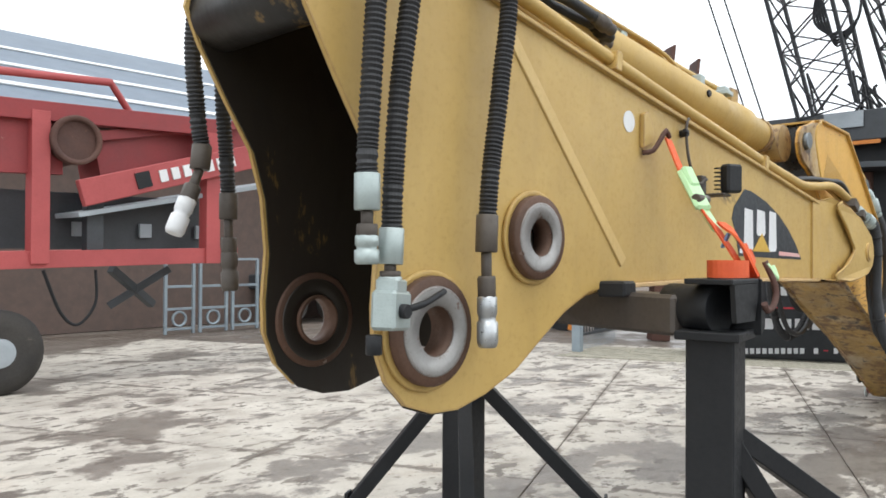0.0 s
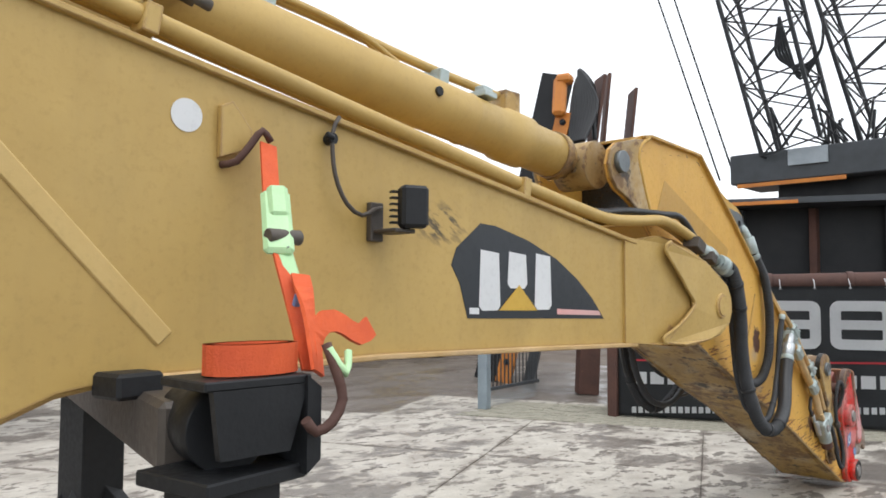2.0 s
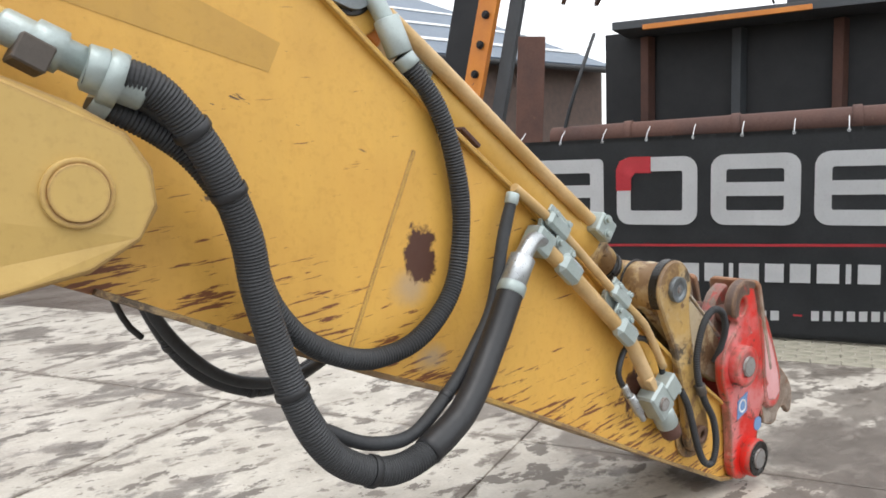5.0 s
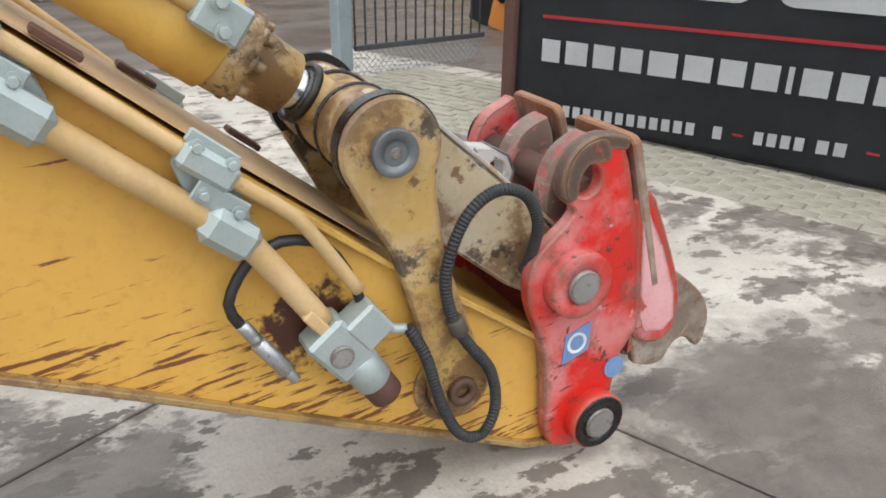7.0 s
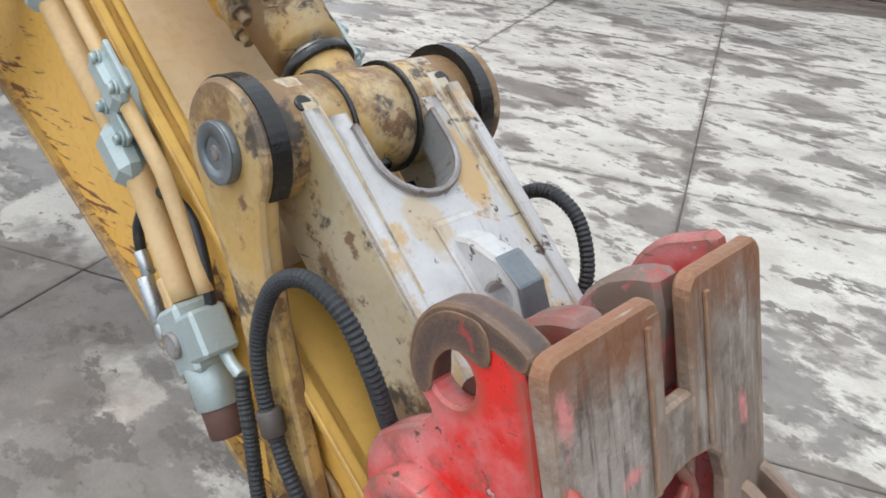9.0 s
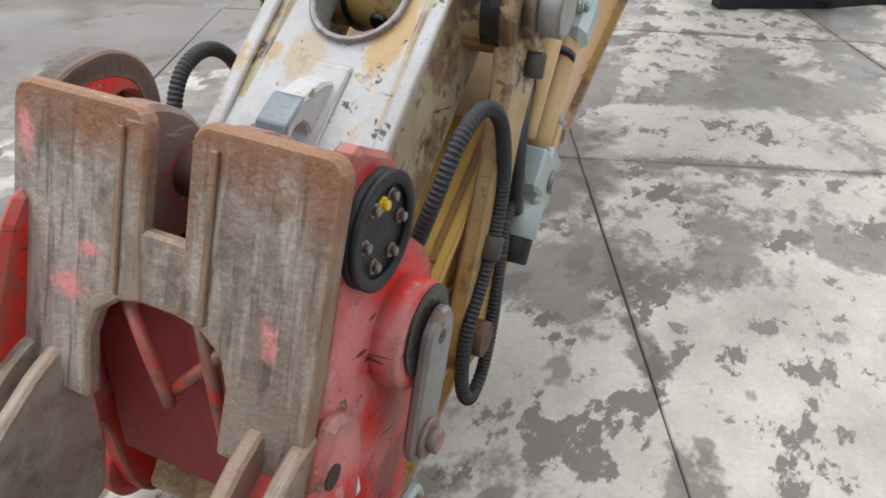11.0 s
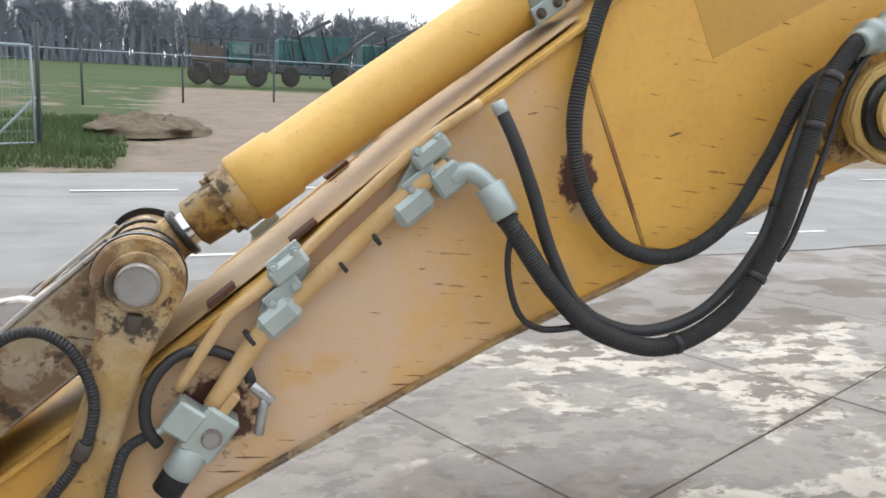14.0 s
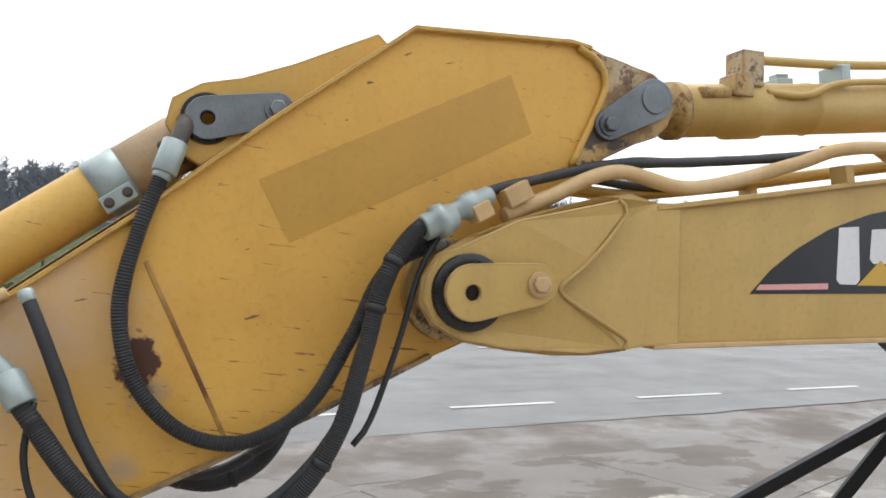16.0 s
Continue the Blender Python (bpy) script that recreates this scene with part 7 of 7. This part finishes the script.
part("conveyor_trough", merge(beam((-2.7, YM + 0.3, 2.75), (0.2, YM + 0.6, 3.35), 0.5, 0.5), beam((-2.7, YM + 0.0, 3.02), (0.2, YM + 0.3, 3.62), 0.08, 0.12)), REDMACH, rm)
arm = part("sign_arm", beam((-2.95, YM - 0.15, 2.3), (-0.5, YM - 0.15, 3.0), 0.1, 0.32, 0.01), PINKMACH, rm, "salmon red sign beam")
part("sign_square", beam((-2.3, YM - 0.21, 2.485), (-2.12, YM - 0.21, 2.54), 0.02, 0.2, 0), BLACK, arm)
for k in range(7):
    x = -2.0 + 0.16 * k
    part("text_bar", beam((x, YM - 0.21, 2.571 + 0.286 * 0.16 * k), (x + 0.1, YM - 0.21, 2.6 + 0.286 * 0.16 * k), 0.02, 0.15, 0), WHITE, arm)
part("drum", merge(rod((-3.0, YM - 0.15, 2.92), (-3.0, YM + 0.5, 2.92), 0.27, 28), collar((-3.0, YM - 0.2, 2.92), (-3.0, YM - 0.1, 2.92), 0.29, 0.23)), RUSTST, rm, "rusty drum")
part("hand_rail", tube([(-4.2, YM, 3.3), (-3.9, YM, 3.62), (-2.5, YM + 0.1, 3.72), (-2.2, YM + 0.1, 3.3), (-1.8, YM + 0.1, 3.25)], 0.05, 8, straight=True), PINKMACH, rm)
part("black_panel", box((-3.6, YM + 0.5, 2.0), (5.0, 0.1, 0.7)), DGREY, rm)
part("belt", beam((-3.0, YM + 0.3, 2.05), (0.5, YM + 0.6, 2.75), 0.9, 0.06), LGREY, rm, "grey conveyor belt")
for x in (-3.9, -2.75, -1.9, -1.1):
    part("pad", box((x, YM + 0.4, 1.9), (0.16, 0.05, 0.18)), LGREY, rm)
part("leg", merge(beam((-2.7, YM + 0.1, 1.6), (-2.7, YM + 0.1, 2.5), 0.16, 0.2), beam((-2.3, YM + 0.5, 1.4), (-1.6, YM + 0.8, 0.9), 0.1, 0.1), beam((-1.5, YM + 0.5, 1.4), (-2.2, YM + 0.8, 0.9), 0.1, 0.1)), DGREY, rm)
part("cable", tube([(-3.3, YM, 1.4), (-3.1, YM, 0.9), (-2.9, YM, 0.75), (-2.7, YM, 1.0), (-2.7, YM, 1.4)], 0.02, 6), BLACK, rm)
for dy in (0.0, 1.5):
    for x in (-3.75, -4.9):
        wh = part("wheel", turned((x, YM - 0.05 + dy, 0.48), (x, YM + 0.3 + dy, 0.48), [(0, 0.3), (0.05, 0.4), (0.2, 0.48), (0.8, 0.48), (0.95, 0.4), (1, 0.3)], 28), TYRE, rm, "muddy black tyre")
        part("rim", turned((x, YM - 0.06 + dy, 0.48), (x, YM + 0.05 + dy, 0.48), [(0, 0.1), (0.2, 0.24), (0.4, 0.28), (1, 0.28)], 20), LGREY, wh, "grey wheel rim")
# steel frames stacked by the wall
for k in range(3):
    x = 1.0 + 0.75 * k
    fr = thing("steel_frame", (x, 12.3, 0), "grey welded steel frame standing by the wall", "steel frame", "steel frames")
    bars = [beam((x - 0.3, 12.3, 0), (x - 0.3, 12.3, 1.5), 0.06, 0.06), beam((x + 0.3, 12.3, 0), (x + 0.3, 12.3, 1.5), 0.06, 0.06)]
    bars += [beam((x - 0.3, 12.3, z), (x + 0.3, 12.3, z), 0.05, 0.05) for z in (0.1, 0.5, 0.95, 1.5)]
    for j, b in enumerate(bars):
        part("bar", b, GALV, fr)
    part("ring", collar((x, 12.28, 0.3), (x, 12.33, 0.3), 0.16, 0.12), GALV, fr)

# ---- across the road: fence, machines, woodland ----
def fence_panel(p, q, label):
    p, q = Vector(p), Vector(q)
    f = thing("mesh_fence", tuple(p), label, "fence", "mesh fence panels")
    h = 2.0
    fr = [(p + Vector((0, 0, 0.1)), p + Vector((0, 0, h))), (q + Vector((0, 0, 0.1)), q + Vector((0, 0, h))), (p + Vector((0, 0, h)), q + Vector((0, 0, h))), (p + Vector((0, 0, 0.12)), q + Vector((0, 0, 0.12)))]
    for a, b in fr:
        part("frame_tube", rod(a, b, 0.022, 8), GALV, f)
    wires = []
    n = max(6, int((q - p).length / 0.14))
    for k in range(1, n):
        a = p.lerp(q, k / n)
        wires.append(beam(a + Vector((0, 0, 0.12)), a + Vector((0, 0, h)), 0.006, 0.006, 0))
    for k in range(1, 8):
        wires.append(beam(p + Vector((0, 0, 0.12 + k * 0.235)), q + Vector((0, 0, 0.12 + k * 0.235)), 0.006, 0.006, 0))
    part("wire_mesh", merge(*wires), GALV, f)
    return f


def g3(x, y):
    return (x, y, level(y) - 0.06)


fence_panel(g3(5.25, -14.6), g3(7.4, -13.2), "galvanised mesh fence panel on grass verge")
fence_panel(g3(7.45, -13.2), g3(10.4, -11.9), "galvanised mesh fence panel on grass verge")
post = thing("fence_post", g3(5.2, -14.7), "dark steel post braced beside fence", "post")
part("pole", rod(g3(5.2, -14.75), tuple(Vector(g3(5.15, -14.75)) + Vector((0, 0, 2.45))), 0.045, 10), DGREY, post)
part("brace", rod(g3(6.1, -14.2), tuple(Vector(g3(5.22, -14.7)) + Vector((0, 0, 1.0))), 0.025, 8), GALV, post)
line = [(6.1, -29.2), (2.6, -33), (-1.6, -36.6), (-6, -40), (-10, -43)]
for (x, y) in line:
    ps = thing("fence_post", g3(x, y), "thin dark fence post", "post", "field fence posts")
    part("pole", rod(g3(x, y), tuple(Vector(g3(x, y)) + Vector((0, 0, 2.1))), 0.05, 8), DGREY, ps)
for (x, y), (u, v) in zip([(12, -26)] + line, line):
    for z in (2.0,):
        single("fence_rail", rod(tuple(Vector(g3(x, y)) + Vector((0, 0, z))), tuple(Vector(g3(u, v)) + Vector((0, 0, z))), 0.025, 6), GALV, "thin grey fence rail between posts", "fence rail", "field fence rails")

for (x, y, L, col, lab) in ((-7, -60, 5.5, TEAL, "teal crushing machine parked on field"), (-14.5, -62, 6.5, TEAL, "teal crushing machine with raised conveyor"), (-22.5, -64, 6.0, TEAL, "teal crushing machine parked on field")):
    m = thing("crushing_machine", g3(x, y), lab, "construction machine", "field machines")
    z = level(y)
    part("chassis", box((x, y, z + 1.0), (L, 1.8, 0.5), (0, 0, 5), 0.05), DGREY, m)
    part("hopper", prism([(x - L * 0.4, z + 1.4), (x + L * 0.1, z + 1.4), (x + L * 0.2, z + 2.9), (x - L * 0.48, z + 3.1)], y - 0.9, y + 0.9), col, m)
    part("engine_box", box((x + L * 0.3, y, z + 2.0), (L * 0.3, 1.7, 1.5), (0, 0, 5), 0.08), col, m)
    part("conveyor", beam((x - L * 0.1, y + 0.9, z + 1.2), (x - L * 0.75, y + 0.9, z + 3.4), 0.7, 0.25), DGREY, m)
    for k in range(6):
        xx = x - L * 0.42 + L * 0.16 * k
        part("post", beam((xx, y + 0.92, z + 0.5), (xx + rng.uniform(-0.3, 0.3), y + 0.92, z + 2.9), 0.12, 0.12), col if k % 2 else DGREY, m)
    m.scale = (1.15, 1.15, 1.3)
    part("top_conveyor", beam((x + L * 0.3, y, z + 2.7), (x - L * 0.2, y, z + 4.0), 0.6, 0.2), DGREY, m)
    for k in range(5):
        xx = x - L * 0.35 + L * 0.15 * k
        part("brace", beam((xx, y + 0.95, z + 1.2), (xx + 0.7, y + 0.95, z + 3.0 + 0.3 * (k % 2)), 0.1, 0.1), BLACK if k % 2 else col, m)
    for k in (-1, 1):
        part("wheel", rod((x + k * L * 0.3, y + 0.8, z + 0.6), (x + k * L * 0.3, y + 1.1, z + 0.6), 0.62, 24, 0.08), TYRE, m)
dm = thing("dump_truck", g3(-0.2, -58), "dirty dark dump truck with teal cab parked on field", "truck")
zz = level(-58)
part("cab", box((-1.2, -58, zz + 2.4), (1.7, 1.8, 1.4), (0, 0, 0), 0.1), TEAL, dm)
part("window", box((-1.3, -57.08, zz + 2.6), (1.2, 0.05, 0.7)), GLASS, dm)
part("bonnet", box((-2.7, -58, zz + 1.7), (1.4, 1.7, 1.3), (0, 0, 0), 0.1), DGREY, dm)
part("body", prism([(-0.3, zz + 1.5), (2.0, zz + 1.7), (2.4, zz + 2.9), (-0.3, zz + 2.6)], -58.9, -57.1), BEAMST, dm)
for x in (-3.2, -2.2, -0.2, 0.9, 2.1):
    part("stanchion", beam((x, -57.05, zz + 0.9), (x + 0.12, -57.05, zz + 3.3), 0.12, 0.12), DGREY if x < 0 else BEAMST, dm)
part("rail", beam((-3.3, -57.05, zz + 3.25), (2.3, -57.05, zz + 3.3), 0.14, 0.12), DGREY, dm)
part("frame", box((-0.4, -58, zz + 1.0), (5.4, 1.4, 0.5)), BEAMST, dm)
for x in (-2.4, 0.3, 1.7):
    part("wheel", rod((x, -57.0, zz + 0.75), (x, -57.4, zz + 0.75), 0.78, 24, 0.1), TYRE, dm)

# earth heap on the verge
bm = bmesh.new()
bmesh.ops.create_icosphere(bm, subdivisions=5, radius=1)
for v in bm.verts:
    k = 1 + 0.25 * noise.noise(v.co * 1.8)
    lump = 1 + 0.45 * noise.noise(v.co * 3.5) + 0.3 * noise.noise(v.co * 9) + 0.18 * noise.noise(v.co * 21)
    v.co = Vector((v.co.x * 1.5 * k, v.co.y * 2.2 * k, max(v.co.z, -0.1) * 0.42 * lump))
    v.co += Vector(g3(3.4, -19))
HEAP = worn("turned_earth", (0.13, 0.095, 0.065), (0.09, 0.075, 0.04), (0.06, 0.09, 0.03), 0.35, 0.9, scale=2, bump=1.0)
single("earth_heap", bm, HEAP, "low heap of turned brown earth with weeds", "earth heap")

# grass tufts on the verge
GRASS = worn("verge_grass", (0.06, 0.11, 0.03), (0.09, 0.115, 0.045), None, 0, 0.8)
bm = bmesh.new()
for k in range(36000):
    x, y = rng.uniform(2.6, 13), -rng.uniform(11.8, 23)
    if rng.random() > 0.7 + 0.9 * noise.noise((x * 0.5, y * 0.5, 2)) or x < 3.6 + 0.8 * noise.noise((0, y * 0.6, 1)):
        continue
    b = Vector((x, y, level(y) - 0.06))
    h, a = rng.uniform(0.05, 0.22) * (1 + 0.8 * noise.noise((x * 0.9, y * 0.9, 5))), rng.uniform(0, 6.28)
    d = Vector((math.cos(a), math.sin(a), 0)) * 0.02
    t = b + Vector((rng.uniform(-0.07, 0.07), rng.uniform(-0.07, 0.07), h))
    bm.faces.new([bm.verts.new(p) for p in (b - d, b + d, t)])
tagged(part("grass", bm, GRASS), "short green grass on the road verge", "grass", kind="stuff")

# bare woodland on the horizon; distance haze is put into the bluish grey
HAZEBARK = worn("hazed_winter_twigs", (0.14, 0.155, 0.18), (0.11, 0.122, 0.142), None, 0, 0.9, scale=0.05)
verts, faces = [], []


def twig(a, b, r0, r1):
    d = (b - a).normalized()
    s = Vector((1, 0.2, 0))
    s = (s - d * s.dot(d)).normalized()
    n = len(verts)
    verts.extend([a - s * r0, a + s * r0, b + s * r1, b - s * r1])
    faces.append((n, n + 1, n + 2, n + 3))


for k in range(1100):
    x = rng.uniform(-260, 110)
    y = -rng.uniform(150, 185) + 0.12 * x
    h = rng.uniform(9.5, 13) * (1 + 0.12 * noise.noise((x * 0.06, 0, 7)))
    base = Vector((x, y, level(y)))
    top = base + Vector((rng.uniform(-1, 1), 0, h))
    twig(base, top, rng.uniform(0.12, 0.28), 0.03)
    for j in range(40):
        t = rng.uniform(0.25, 0.98)
        a = base.lerp(top, t)
        ln = (1.15 - t) * rng.uniform(2.5, 6)
        an = rng.uniform(-1.25, 1.25)
        b = a + Vector((math.sin(an) * ln * 0.8, rng.uniform(-1, 1), math.cos(an) * ln))
        twig(a, b, 0.07 * (1.2 - t), 0.02)
        for q in range(5):
            c = a.lerp(b, rng.uniform(0.4, 1))
            an2 = an + rng.uniform(-0.8, 0.8)
            twig(c, c + Vector((math.sin(an2), 0, math.cos(an2))) * rng.uniform(0.6, 1.6), 0.035, 0.012)
for k in range(4500):
    x = rng.uniform(-260, 110)
    y = -rng.uniform(150, 170) + 0.12 * x
    b = Vector((x, y, level(y)))
    twig(b, b + Vector((rng.uniform(-1.5, 1.5), 0, rng.uniform(2, 7.5))), rng.uniform(0.1, 0.35), 0.1)
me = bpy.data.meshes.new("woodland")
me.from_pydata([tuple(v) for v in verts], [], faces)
me.materials.append(HAZEBARK)
tagged(new("woodland", me), "bare winter woodland along the horizon in hazy grey", "woodland", kind="stuff")
